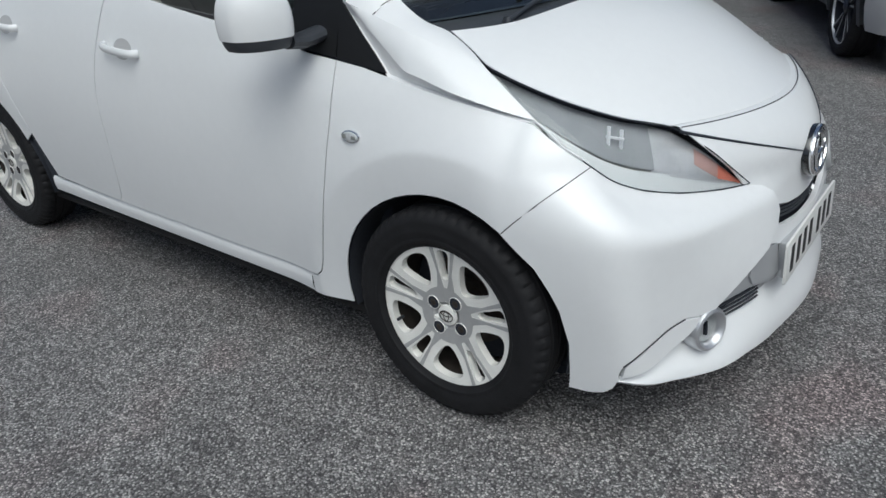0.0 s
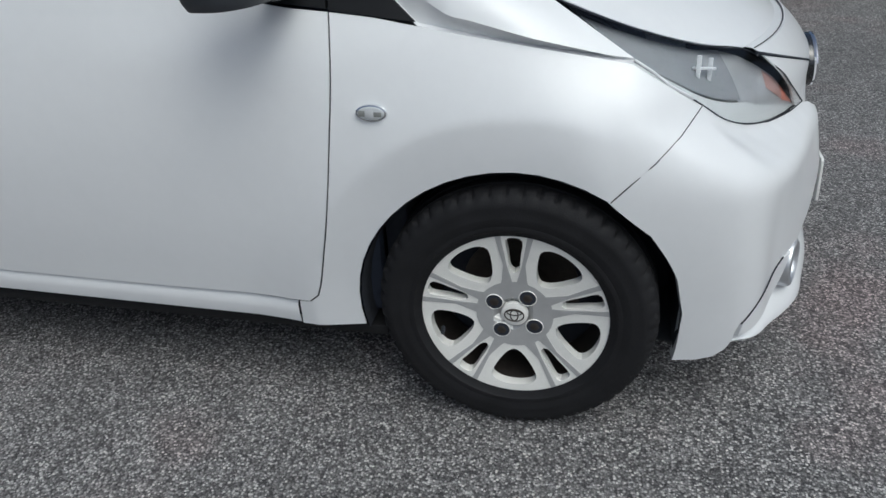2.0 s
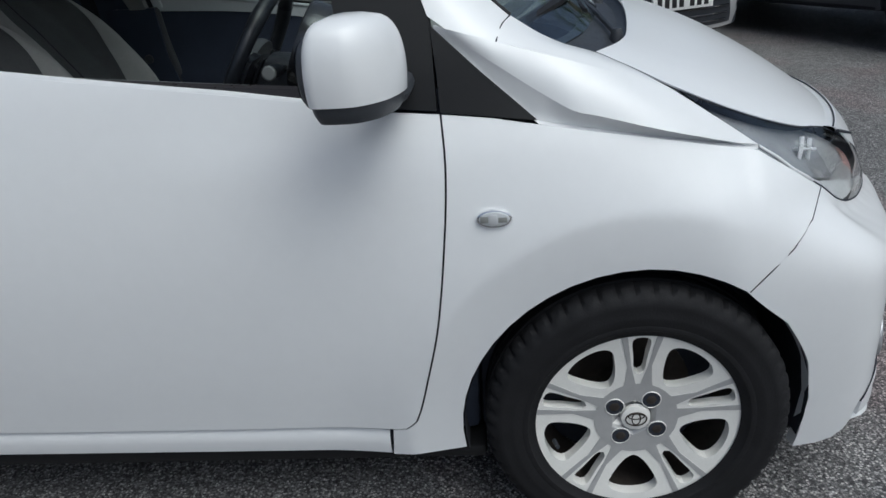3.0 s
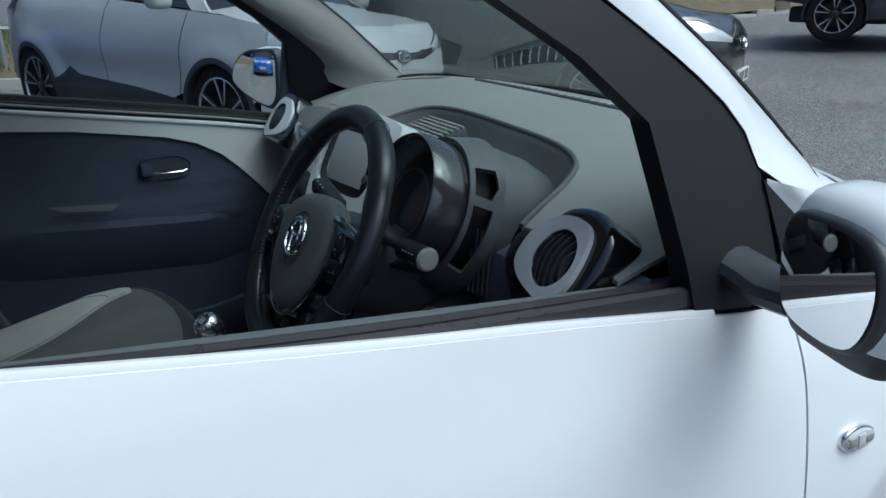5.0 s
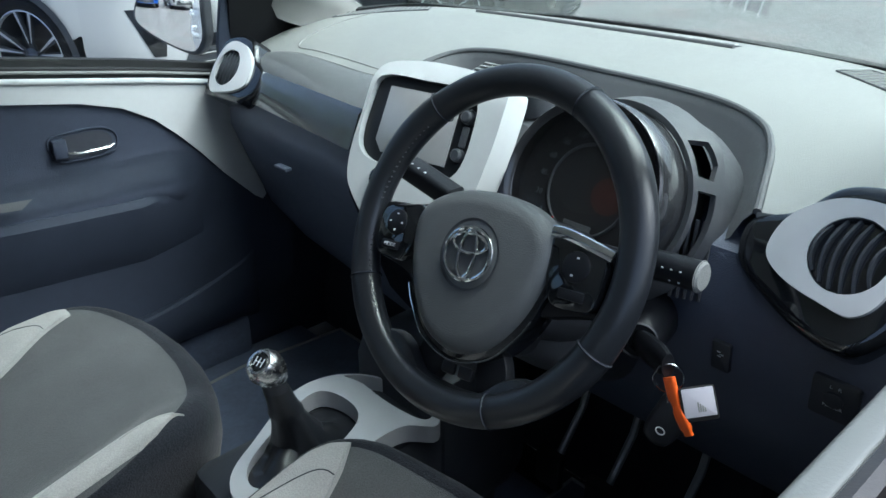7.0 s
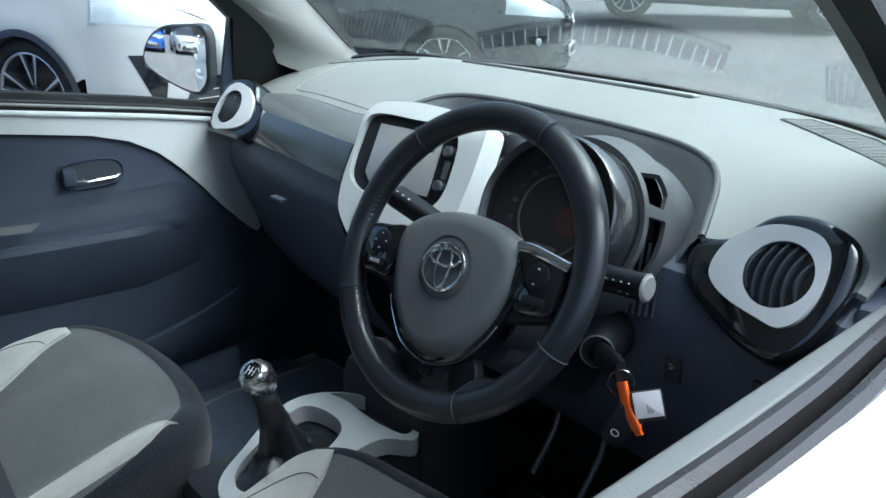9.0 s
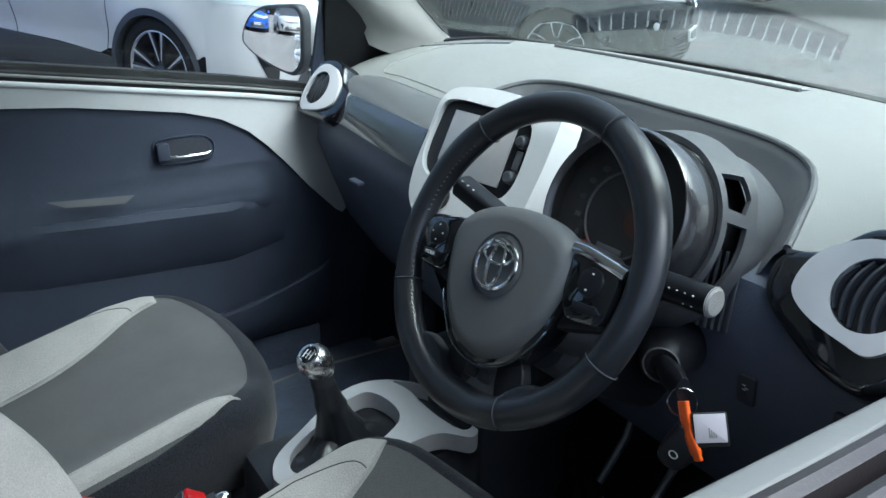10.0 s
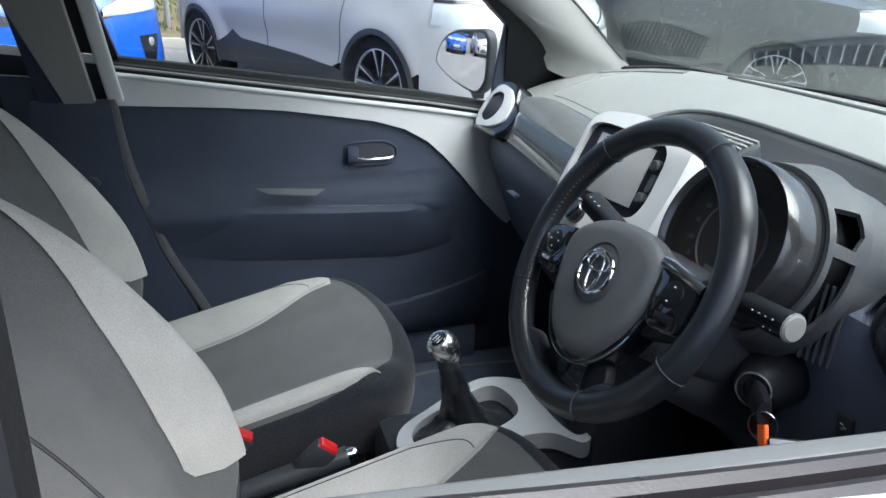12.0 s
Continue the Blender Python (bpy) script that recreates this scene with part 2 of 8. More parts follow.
def from_lists(verts, faces):
    bm = bmesh.new()
    vs = [bm.verts.new(v) for v in verts]
    for f in faces:
        if len(set(f)) > 2:
            try:
                bm.faces.new([vs[i] for i in f])
            except ValueError:
                pass
    bmesh.ops.recalc_face_normals(bm, faces=bm.faces)
    return bm


def spline(pts, closed=False):
    """Catmull-Rom through pts, as a function of 0..1 by length."""
    P = [Vector(p) for p in pts]
    if closed:
        P = P + [P[0]]
    d = [0.0]
    for a, b in zip(P, P[1:]):
        d.append(d[-1] + max((b - a).length, 1e-6))
    n = len(P)

    def tangent(i):
        if closed:
            a, b = (P[n - 2], P[1]) if i in (0, n - 1) else (P[i - 1], P[i + 1])
            span = (d[1] - d[0] + d[-1] - d[-2]) if i in (0, n - 1) else d[i + 1] - d[i - 1]
            return (b - a) / span
        if i == 0:
            return (P[1] - P[0]) / (d[1] - d[0])
        if i == n - 1:
            return (P[-1] - P[-2]) / (d[-1] - d[-2])
        return (P[i + 1] - P[i - 1]) / (d[i + 1] - d[i - 1])

    T = [tangent(i) for i in range(n)]

    def at(t):
        s = min(max(t, 0.0), 1.0) * d[-1]
        i = 0
        while i < n - 2 and d[i + 1] < s:
            i += 1
        h = d[i + 1] - d[i]
        u = (s - d[i]) / h
        a, b = 2 * u**3 - 3 * u**2 + 1, u**3 - 2 * u**2 + u
        return P[i] * a + T[i] * (h * b) + P[i + 1] * (3 * u**2 - 2 * u**3) + T[i + 1] * (h * (u**3 - u**2))

    return at


def sample(fn, n):
    return [fn(i / (n - 1)) for i in range(n)]


def sheet(rows, thick=0.0, closed_u=False, closed_v=False):
    """A skin over a grid of points; thick: pushed back along its normals into a shell."""
    nu, nv = len(rows), len(rows[0])
    P = [Vector(p) for r in rows for p in r]
    faces = []
    for i in range(nu if closed_u else nu - 1):
        for j in range(nv if closed_v else nv - 1):
            a, b = (i + 1) % nu, (j + 1) % nv
            faces.append((i * nv + j, a * nv + j, a * nv + b, i * nv + b))
    if not thick:
        return from_lists(P, faces)
    N = [Vector((0, 0, 0)) for _ in P]
    for f in faces:
        k = (P[f[2]] - P[f[0]]).cross(P[f[3]] - P[f[1]])
        for v in f:
            N[v] += k
    back = [p - n.normalized() * thick for p, n in zip(P, N)]
    m = len(P)
    allf = faces + [tuple(v + m for v in reversed(f)) for f in faces]
    rim = []
    if not closed_u and not closed_v:
        rim = [j for j in range(nv)] + [i * nv + nv - 1 for i in range(1, nu)] + [(nu - 1) * nv + j for j in range(nv - 2, -1, -1)] + [i * nv for i in range(nu - 2, 0, -1)]
        allf += [(rim[k], rim[(k + 1) % len(rim)], rim[(k + 1) % len(rim)] + m, rim[k] + m) for k in range(len(rim))]
    elif closed_u and not closed_v:
        for j in (0, nv - 1):
            allf += [(i * nv + j, ((i + 1) % nu) * nv + j, ((i + 1) % nu) * nv + j + m, i * nv + j + m) for i in range(nu)]
    elif closed_v and not closed_u:
        for i in (0, nu - 1):
            allf += [(i * nv + j, i * nv + (j + 1) % nv, i * nv + (j + 1) % nv + m, i * nv + j + m) for j in range(nv)]
    return from_lists(P + back, allf)


def coons(bottom, top, left, right, nu=24, nv=16, bulge=None):
    """Points of a patch between four border curves (functions of 0..1): bottom and top run along u, left and right along v."""
    rows = []
    for i in range(nu):
        u = i / (nu - 1)
        row = []
        for j in range(nv):
            v = j / (nv - 1)
            p = bottom(u) * (1 - v) + top(u) * v + left(v) * (1 - u) + right(v) * u
            p -= bottom(0) * ((1 - u) * (1 - v)) + bottom(1) * (u * (1 - v)) + top(0) * ((1 - u) * v) + top(1) * (u * v)
            if bulge is not None:
                p += Vector(bulge) * (16 * u * (1 - u) * v * (1 - v))
            row.append(p)
        rows.append(row)
    return rows


def inset(poly, d):
    """A closed outline moved inwards by d."""
    n = len(poly)
    area = sum(poly[i][0] * poly[(i + 1) % n][1] - poly[(i + 1) % n][0] * poly[i][1] for i in range(n))
    s = 1 if area > 0 else -1
    out = []
    for i in range(n):
        a, p, b = Vector(poly[i - 1]), Vector(poly[i]), Vector(poly[(i + 1) % n])
        e1, e2 = (p - a).normalized(), (b - p).normalized()
        n1, n2 = Vector((-e1.y, e1.x)) * s, Vector((-e2.y, e2.x)) * s
        k = n1 + n2
        k = k / max(k.length_squared / 2, 0.5)
        out.append(p + k * d)
    return out


def dense(poly, step):
    out = []
    n = len(poly)
    for i in range(n):
        a, b = Vector(poly[i]), Vector(poly[(i + 1) % n])
        k = max(1, int((b - a).length / step))
        out += [a.lerp(b, j / k) for j in range(k)]
    return out


def inside(p, poly):
    c = False
    n = len(poly)
    for i in range(n):
        a, b = poly[i], poly[(i + 1) % n]
        if (a[1] > p[1]) != (b[1] > p[1]) and p[0] < (b[0] - a[0]) * (p[1] - a[1]) / (b[1] - a[1]) + a[0]:
            c = not c
    return c


def panel(outline, mapper, step=0.03, thick=0.0, holes=(), push=None):
    """A flat outline (and holes) filled with an even net and laid onto a surface by mapper(a, b); thick: shell depth along push."""
    loops = [dense(outline, step)] + [dense(h, step) for h in holes]
    pts, edges = [], []
    for lp in loops:
        k = len(pts)
        pts += lp
        edges += [(k + i, k + (i + 1) % len(lp)) for i in range(len(lp))]
    xs, ys = [p[0] for p in loops[0]], [p[1] for p in loops[0]]
    nb = len(pts)
    x = min(xs) + step / 2
    row = 0
    while x < max(xs):
        y = min(ys) + step / 2 * (row % 2 + 0.5)
        while y < max(ys):
            q = Vector((x, y))
            if inside(q, loops[0]) and not any(inside(q, h) for h in loops[1:]) and all((q - b).length > step * 0.55 for b in pts[:nb]):
                pts.append(q)
            y += step
        x += step
        row += 1
    V, E, F, *_ = delaunay_2d_cdt([Vector(p) for p in pts], edges, [], 1, 1e-5)
    keep = []
    for f in F:
        c = sum((V[i] for i in f), Vector((0, 0))) / len(f)
        if inside(c, loops[0]) and not any(inside(c, h) for h in loops[1:]):
            keep.append(tuple(f))
    P = [Vector(mapper(v[0], v[1])) for v in V]
    if not thick:
        return from_lists(P, keep)
    count = {}
    for f in keep:
        for i in range(3):
            a, b = f[i], f[(i + 1) % 3]
            count[(a, b)] = 1
    rim = [(a, b) for a, b in count if (b, a) not in count]
    N = [Vector((0, 0, 0)) for _ in P]
    for f in keep:
        k = (P[f[1]] - P[f[0]]).cross(P[f[2]] - P[f[0]])
        for v in f:
            N[v] += k
    m = len(P)
    if push is not None:
        back = [p + Vector(push) * thick for p in P]
    else:
        back = [p - n.normalized() * thick for p, n in zip(P, N)]
    faces = keep + [tuple(v + m for v in reversed(f)) for f in keep] + [(a, b, b + m, a + m) for a, b in rim]
    return from_lists(P + back, faces)


def frame_along(pts, up=(0, 0, 1)):
    out = []
    n = len(pts)
    for i in range(n):
        t = (pts[min(i + 1, n - 1)] - pts[max(i - 1, 0)]).normalized()
        s = t.cross(Vector(up))
        if s.length < 1e-4:
            s = t.cross(Vector((1, 0, 0)))
        s.normalize()
        out.append((s, s.cross(t).normalized()))
    return out


def sweep(pts, section, closed=False, up=(0, 0, 1), scale=None, cap=True):
    """section: 2D points carried along pts (side, up)."""
    pts = [Vector(p) for p in pts]
    n, m = len(pts), len(section)
    if closed:
        fr = []
        for i in range(n):
            t = (pts[(i + 1) % n] - pts[i - 1]).normalized()
            s = t.cross(Vector(up)).normalized()
            fr.append((s, s.cross(t).normalized()))
    else:
        fr = frame_along(pts, up)
    V, F = [], []
    for i, (p, (s, u)) in enumerate(zip(pts, fr)):
        k = scale[i] if scale else 1.0
        V += [p + s * (a * k) + u * (b * k) for a, b in section]
    for i in range(n if closed else n - 1):
        a, b = i * m, ((i + 1) % n) * m
        F += [(a + j, a + (j + 1) % m, b + (j + 1) % m, b + j) for j in range(m)]
    if cap and not closed:
        F += [tuple(range(m)), tuple((n - 1) * m + j for j in range(m))]
    return from_lists(V, F)


def ring(r, n=10, rx=None):
    rx = rx or r
    return [(rx * math.cos(2 * math.pi * i / n), r * math.sin(2 * math.pi * i / n)) for i in range(n)]


def lathe(profile, axis_m, n=40, closed=False):
    """profile: (radius, along) pairs turned round the local z axis of axis_m."""
    V, F = [], []
    m = len(profile)
    for i in range(n):
        a = 2 * math.pi * i / n
        V += [axis_m @ Vector((r * math.cos(a), r * math.sin(a), h)) for r, h in profile]
    for i in range(n):
        a, b = i * m, ((i + 1) % n) * m
        F += [(a + j, b + j, b + (j + 1) % m, a + (j + 1) % m) for j in range(m if closed else m - 1)]
    bm = from_lists(V, F)
    bmesh.ops.remove_doubles(bm, verts=bm.verts, dist=1e-5)
    return bm


def rbox(a, b, r=0.01, seg=2, m=None):
    """A box from corner a to corner b with rounded edges."""
    bm = bmesh.new()
    bmesh.ops.create_cube(bm, size=1)
    a, b = Vector(a), Vector(b)
    for v in bm.verts:
        v.co = Vector(((a[i] + b[i]) / 2 + v.co[i] * (b[i] - a[i]) for i in range(3)))
    r = min(r, min(abs(b[i] - a[i]) for i in range(3)) * 0.49)
    bmesh.ops.bevel(bm, geom=bm.edges[:], offset=r, segments=seg, affect="EDGES", profile=0.5)
    if m is not None:
        bm.transform(m)
    return bm


def slab(outline, m, depth, r=0.003, seg=2):
    """A closed 2D outline made into a plate: face on local z = 0, going back to z = -depth, front edge rounded."""
    n = len(outline)
    levels = [(0.0, -depth)]
    for k in range(seg + 1):
        ang = math.pi / 2 * k / seg
        levels.append((r * (1 - math.cos(ang)), -r * (1 - math.sin(ang))))
    V, F = [], []
    for d, z in levels:
        V += [m @ Vector((p[0], p[1], z)) for p in inset(outline, d)]
    for i in range(len(levels) - 1):
        F += [(i * n + j, i * n + (j + 1) % n, (i + 1) * n + (j + 1) % n, (i + 1) * n + j) for j in range(n)]
    F += [tuple(range(n)), tuple((len(levels) - 1) * n + j for j in range(n))]
    bm = from_lists(V, F)
    return bm


def rounded(w, h, r, n=5, cx=0.0, cy=0.0):
    out = []
    for sx, sy, a0 in ((1, 1, 0), (-1, 1, 90), (-1, -1, 180), (1, -1, 270)):
        for k in range(n):
            a = radians(a0 + 90 * k / (n - 1))
            out.append(Vector((cx + sx * (w / 2 - r) + r * math.cos(a), cy + sy * (h / 2 - r) + r * math.sin(a))))
    return out


def loop2(pts, n=48):
    f = spline([(p[0], p[1], 0) for p in pts], closed=True)
    return [Vector(f(i / n)[:2]) for i in range(n)]


def axes(origin, z, up=(0, 0, 1)):
    """A pose at origin whose local z points along z and whose local y leans towards up."""
    z = Vector(z).normalized()
    x = Vector(up).cross(z).normalized()
    y = z.cross(x)
    return Matrix.Translation(Vector(origin)) @ Matrix((x, y, z)).transposed().to_4x4()


def text_mesh(body, size, m, thick=0.0006):
    """Lettering as a mesh in the built-in font, centred, on local z = 0."""
    cu = bpy.data.curves.new("lettering", "FONT")
    cu.body, cu.size, cu.align_x, cu.align_y, cu.extrude = body, size, "CENTER", "CENTER", thick
    ob = bpy.data.objects.new("lettering", cu)
    scene.collection.objects.link(ob)
    me = bpy.data.meshes.new_from_object(ob.evaluated_get(bpy.context.evaluated_depsgraph_get()))
    bpy.data.objects.remove(ob)
    bm = bmesh.new()
    bm.from_mesh(me)
    bm.transform(m)
    return bm


def join_bm(*bms):
    """Several bmeshes as one."""
    out = bmesh.new()
    for b in bms:
        me = bpy.data.meshes.new("tmp")
        b.to_mesh(me)
        b.free()
        out.from_mesh(me)
        bpy.data.meshes.remove(me)
    return out

# ---- ground ----
def ground_z(x, y):
    """The yard is level under the car and rises gently on its far side and ahead."""
    return 0.02 * max(0.0, y - 1.2) + 0.085 * min(8.0, max(0.0, x - 3.2))


def build_ground():
    xs = [-400, -120, -40, -15, -8, -4, 0, 3.2, 5, 8, 11.2, 15, 40, 120, 400]
    ys = [-400, -120, -40, -15, -8, -4, 0, 1.2, 4, 7, 10, 14, 25, 60, 150, 400]
    rows = [[(x, y, ground_z(x, min(y, 14))) for y in ys] for x in xs]
    ob = part("ground", sheet(rows), M_ASPHALT, label="worn grey asphalt yard with pale stone chips")
    tagged(ob, category="asphalt", kind="structure")


build_ground()

# ---- the white hatchback: body surface ----
# x ahead from the front axle, y to the car's left, z up
ST_X = (-2.76, -2.34, -1.9, -1.4, -0.9, -0.4, 0.0, 0.2, 0.36)
ST_Z = (0.15, 0.3, 0.45, 0.6, 0.72, 0.82, 0.9, 0.98)
HALF = (
    (0.64, 0.69, 0.71, 0.71, 0.70, 0.69, 0.67, 0.65),
    (0.755, 0.78, 0.792, 0.797, 0.79, 0.775, 0.752, 0.728),
    (0.762, 0.782, 0.798, 0.804, 0.797, 0.78, 0.758, 0.735),
    (0.762, 0.782, 0.798, 0.804, 0.797, 0.782, 0.763, 0.742),
    (0.762, 0.78, 0.795, 0.799, 0.791, 0.776, 0.758, 0.739),
    (0.762, 0.778, 0.79, 0.789, 0.778, 0.757, 0.724, 0.70),
    (0.757, 0.783, 0.796, 0.79, 0.768, 0.73, 0.69, 0.65),
    (0.75, 0.777, 0.79, 0.784, 0.742, 0.668, 0.625, 0.59),
    (0.733, 0.745, 0.75, 0.735, 0.668, 0.60, 0.56, 0.53),
)


def cubic(ts, vs, t):
    t = min(max(t, ts[0]), ts[-1])
    i = 0
    while i < len(ts) - 2 and ts[i + 1] < t:
        i += 1
    h = ts[i + 1] - ts[i]
    u = (t - ts[i]) / h

    def slope(k):
        if k == 0:
            return (vs[1] - vs[0]) / (ts[1] - ts[0])
        if k == len(ts) - 1:
            return (vs[-1] - vs[-2]) / (ts[-1] - ts[-2])
        return (vs[k + 1] - vs[k - 1]) / (ts[k + 1] - ts[k - 1])

    return vs[i] * (2 * u**3 - 3 * u**2 + 1) + slope(i) * h * (u**3 - 2 * u**2 + u) + vs[i + 1] * (3 * u**2 - 2 * u**3) + slope(i + 1) * h * (u**3 - u**2)


def half_width(x, z):
    """Half the car's width at a station and height, with swollen wheel arches and, above the belt, the lean of the glass."""
    zz = min(z, 0.96)
    w = cubic(ST_X, [cubic(ST_Z, row, zz) for row in HALF], x)
    for wx in (0.0, -2.34):
        r = math.hypot(x - wx, z - 0.285)
        if r < 0.60:
            k = (0.60 - r) / 0.165 if r > 0.435 else 1.0
            w += (0.0155 * k ** 1.4 - 0.17 * max(0.0, 0.435 - r)) * min(1.0, max(0.0, (0.24 - x + wx) / 0.12))
    if z > 0.96:
        w -= (z - 0.96) * 0.40 + max(0.0, z - 1.25) ** 2 * 1.2
    return w


def on_side(s, out=0.0):
    """A map from (x, z) to the car's side; s: -1 right, 1 left."""
    return lambda x, z: (x, s * (half_width(x, z) + out), z)


def belt(x):
    """Height of the door's upper edge."""
    return 0.961 - 0.135 * (x + 0.808) - max(0.0, x + 0.7) * 0.03


def sill_in(x):
    """Height of the inner lip of the door, flatter than the belt outside."""
    return 0.957 - 0.088 * (x + 0.8)


def on_wing(s, out=0.0):
    """The side surface, drawn in ahead of the wheel to meet the bumper."""
    def f(x, z):
        w = half_width(x, z)
        if x > 0.172:
            k = min(1.0, (x - 0.172) / 0.02)
            w += (abs(nose(nose_at_x(x, z), z).y) - w) * k
        return (x, s * (w + out), z)
    return f


ARCH_R = 0.333


def arch(wx, a0, a1, n=18, r=ARCH_R):
    return [(wx + r * math.cos(radians(a0 + (a1 - a0) * i / (n - 1))), 0.285 + r * math.sin(radians(a0 + (a1 - a0) * i / (n - 1)))) for i in range(n)]


SHUT_F = [(-0.346, 0.893), (-0.341, 0.815), (-0.346, 0.713), (-0.367, 0.534), (-0.394, 0.411), (-0.419, 0.318), (-0.436, 0.295), (-0.472, 0.289)]
SHUT_R = [(-1.335, belt(-1.335)), (-1.40, 0.82), (-1.418, 0.7), (-1.415, 0.55), (-1.425, 0.42), (-1.45, 0.318), (-1.47, 0.299)]


def curve2(pts, n=24):
    f = spline([(p[0], p[1], 0) for p in pts])
    return [tuple(f(i / (n - 1))[:2]) for i in range(n)]


WING = [(-0.477, 0.2215)] + curve2(SHUT_F)[::-1] + curve2([(-0.26, 0.883), (-0.177, 0.868), (0.02, 0.835), (0.2, 0.796)], 10) + [(0.265, 0.756), (0.328, 0.714), (0.25, 0.642), (0.175, 0.5685)] + arch(0, 59, 190)[0:]
FRONT_DOOR = curve2(SHUT_F) + [(-0.8, 0.289), (-1.2, 0.294)] + curve2(SHUT_R)[::-1] + [(x, belt(x)) for x in (-1.2, -1.0, -0.8, -0.65, -0.5, -0.42)]
REAR_DOOR = curve2(SHUT_R) + [(-1.7, 0.306), (-1.9, 0.315)] + [(-1.955, 0.42), (-2.01, 0.52), (-2.06, 0.6), (-2.12, 0.7), (-2.15, 0.85), (-2.2, belt(-2.2))] + [(x, belt(x)) for x in (-2.0, -1.8, -1.6, -1.45)]


def build_side(car, s):
    # dark structure seen in the gaps
    core = [(-2.7, 0.25), (-2.7, 0.95), (-2.2, belt(-2.2) - 0.02), (-1.35, belt(-1.35) - 0.02), (-0.5, belt(-0.5) - 0.03), (-0.2, 0.85), (0.2, 0.77), (0.3, 0.7), (0.22, 0.6)] + arch(0, 60, 188, r=0.345) + [(-0.36, 0.235), (-1.96, 0.235)] + arch(-2.34, -8, 188, r=0.345) + [(-2.7, 0.26)]
    part("inner_panel", panel(core, on_side(s, -0.014), 0.06), M_DARK, car, "dark structure behind the panel gaps")
    wing = part("front_wing", panel(inset(WING, 0.0018), on_wing(s), 0.0125, 0.004, push=(0, -s, 0)), M_WHITE, car, "white painted front wing")
    door = part("front_door", panel(inset(FRONT_DOOR, 0.0018), on_side(s), 0.03, 0.004, push=(0, -s, 0)), M_WHITE, car, "white front door with a side mirror")
    rear = part("rear_door", panel(inset(REAR_DOOR, 0.0018), on_side(s), 0.04, 0.004, push=(0, -s, 0)), M_WHITE, car, "white rear door")
    quarter = [(-2.2, belt(-2.2)), (-2.15, 0.85), (-2.12, 0.7), (-2.06, 0.6), (-2.01, 0.52), (-1.99, 0.48)] + [p for p in arch(-2.34, 28, 172)] + [(-2.74, 0.4), (-2.76, 0.7), (-2.76, 1.0), (-2.5, 1.1)]
    part("rear_quarter", panel(inset(quarter, 0.0018), on_side(s), 0.04, 0.004, push=(0, -s, 0)), M_WHITE, car, "white rear quarter panel")
    # sill: a rounded strip under the doors
    rows = []
    for i in range(41):
        x = -0.479 - (1.965 - 0.479) * i / 40
        top = 0.2845 + 0.02 * i / 40
        rows.append([(x, s * (half_width(x, top) - 0.012 + o), top + dz) for o, dz in ((-0.02, 0.0), (0.003, -0.003), (0.008, -0.012), (0.008, -0.036), (0.003, -0.060), (-0.010, -0.071), (-0.06, -0.078))])
    part("sill", sheet(rows), M_WHITE, car, "white painted sill below the doors")
    # wheel housings
    for wx in (0.0, -2.34):
        rows = []
        for p in arch(wx, -12, 192, 26, 0.331):
            rows.append([(p[0], s * (half_width(p[0], p[1]) - d), p[1]) for d in (0.0045, 0.012, 0.1, 0.30)])
        part("wheel_housing", sheet(rows), M_DARK, car, "black wheel arch liner")
        part("wheel_housing_wall", panel([(wx + q[0], 0.285 + q[1]) for q in ring(0.335, 28)], lambda x, z: (x, s * 0.47, z), 0.1), M_DARK, car)
    # window surround in satin black, the whole glasshouse band
    band = [(-0.352, 0.8965), (-0.358, 1.042), (-0.376, 1.083), (-0.412, 1.123), (-0.50, 1.187), (-0.66, 1.283), (-0.83, 1.345), (-1.1, 1.385), (-1.5, 1.395), (-1.95, 1.36), (-2.2, 1.28), (-2.26, 1.15), (-2.2, belt(-2.2) + 0.004)]
    band += [(x, belt(x) + 0.003) for x in (-2.0, -1.7, -1.4, -1.1, -0.8, -0.6, -0.45)]
    lower = 0.003
    drop = [(-0.497, belt(-0.497) + lower), (-0.522, 1.105), (-0.60, 1.172), (-0.72, 1.245), (-0.88, 1.31), (-1.1, 1.35), (-1.30, 1.358)]
    drop += [(-1.29, 1.15), (-1.278, belt(-1.278) + lower)] if s < 0 else [(-1.392, 1.352), (-1.380, 1.15), (-1.352, belt(-1.352) + lower)]
    backw = [(-1.46, belt(-1.46) + lower), (-1.49, 1.15), (-1.52, 1.36), (-1.6, 1.36), (-1.95, 1.325), (-2.12, 1.25), (-2.15, belt(-2.15) + lower)]
    part("window_frame", panel(band, on_side(s, -0.003), 0.04, 0.03, holes=(drop, backw), push=(0, -s, 0)), M_FRAME, car, "satin black window surround and sail panel")
    # belt seals outside and inside
    xs = [-0.47 - (1.372 - 0.47) * i / 30 for i in range(31)]
    rubber = M_SEAL if s < 0 else M_RUBBER
    section = [(-0.010, -0.013), (0.008, -0.013), (0.010, -0.004), (0.006, 0.005), (0.0, 0.007), (-0.007, 0.004)]
    if s < 0:
        rows = [[(x, s * (half_width(x, belt(x)) - o), belt(x) + dz) for o, dz in ((0.0, -0.004), (0.0008, 0.001), (0.003, 0.0042), (0.008, 0.0040), (0.014, 0.0))] for x in xs]
        part("shoulder_return", sheet(rows), M_WHITE, door, "white painted upper door edge")
    outer = [(x, s * (half_width(x, belt(x)) - (0.020 if s < 0 else 0.004)), sill_in(x) + 0.002 if s < 0 else belt(x) - 0.004) for x in xs]
    part("belt_seal", sweep(outer, section, up=(0, 0, 1)), rubber, door, "weathered rubber window seal")
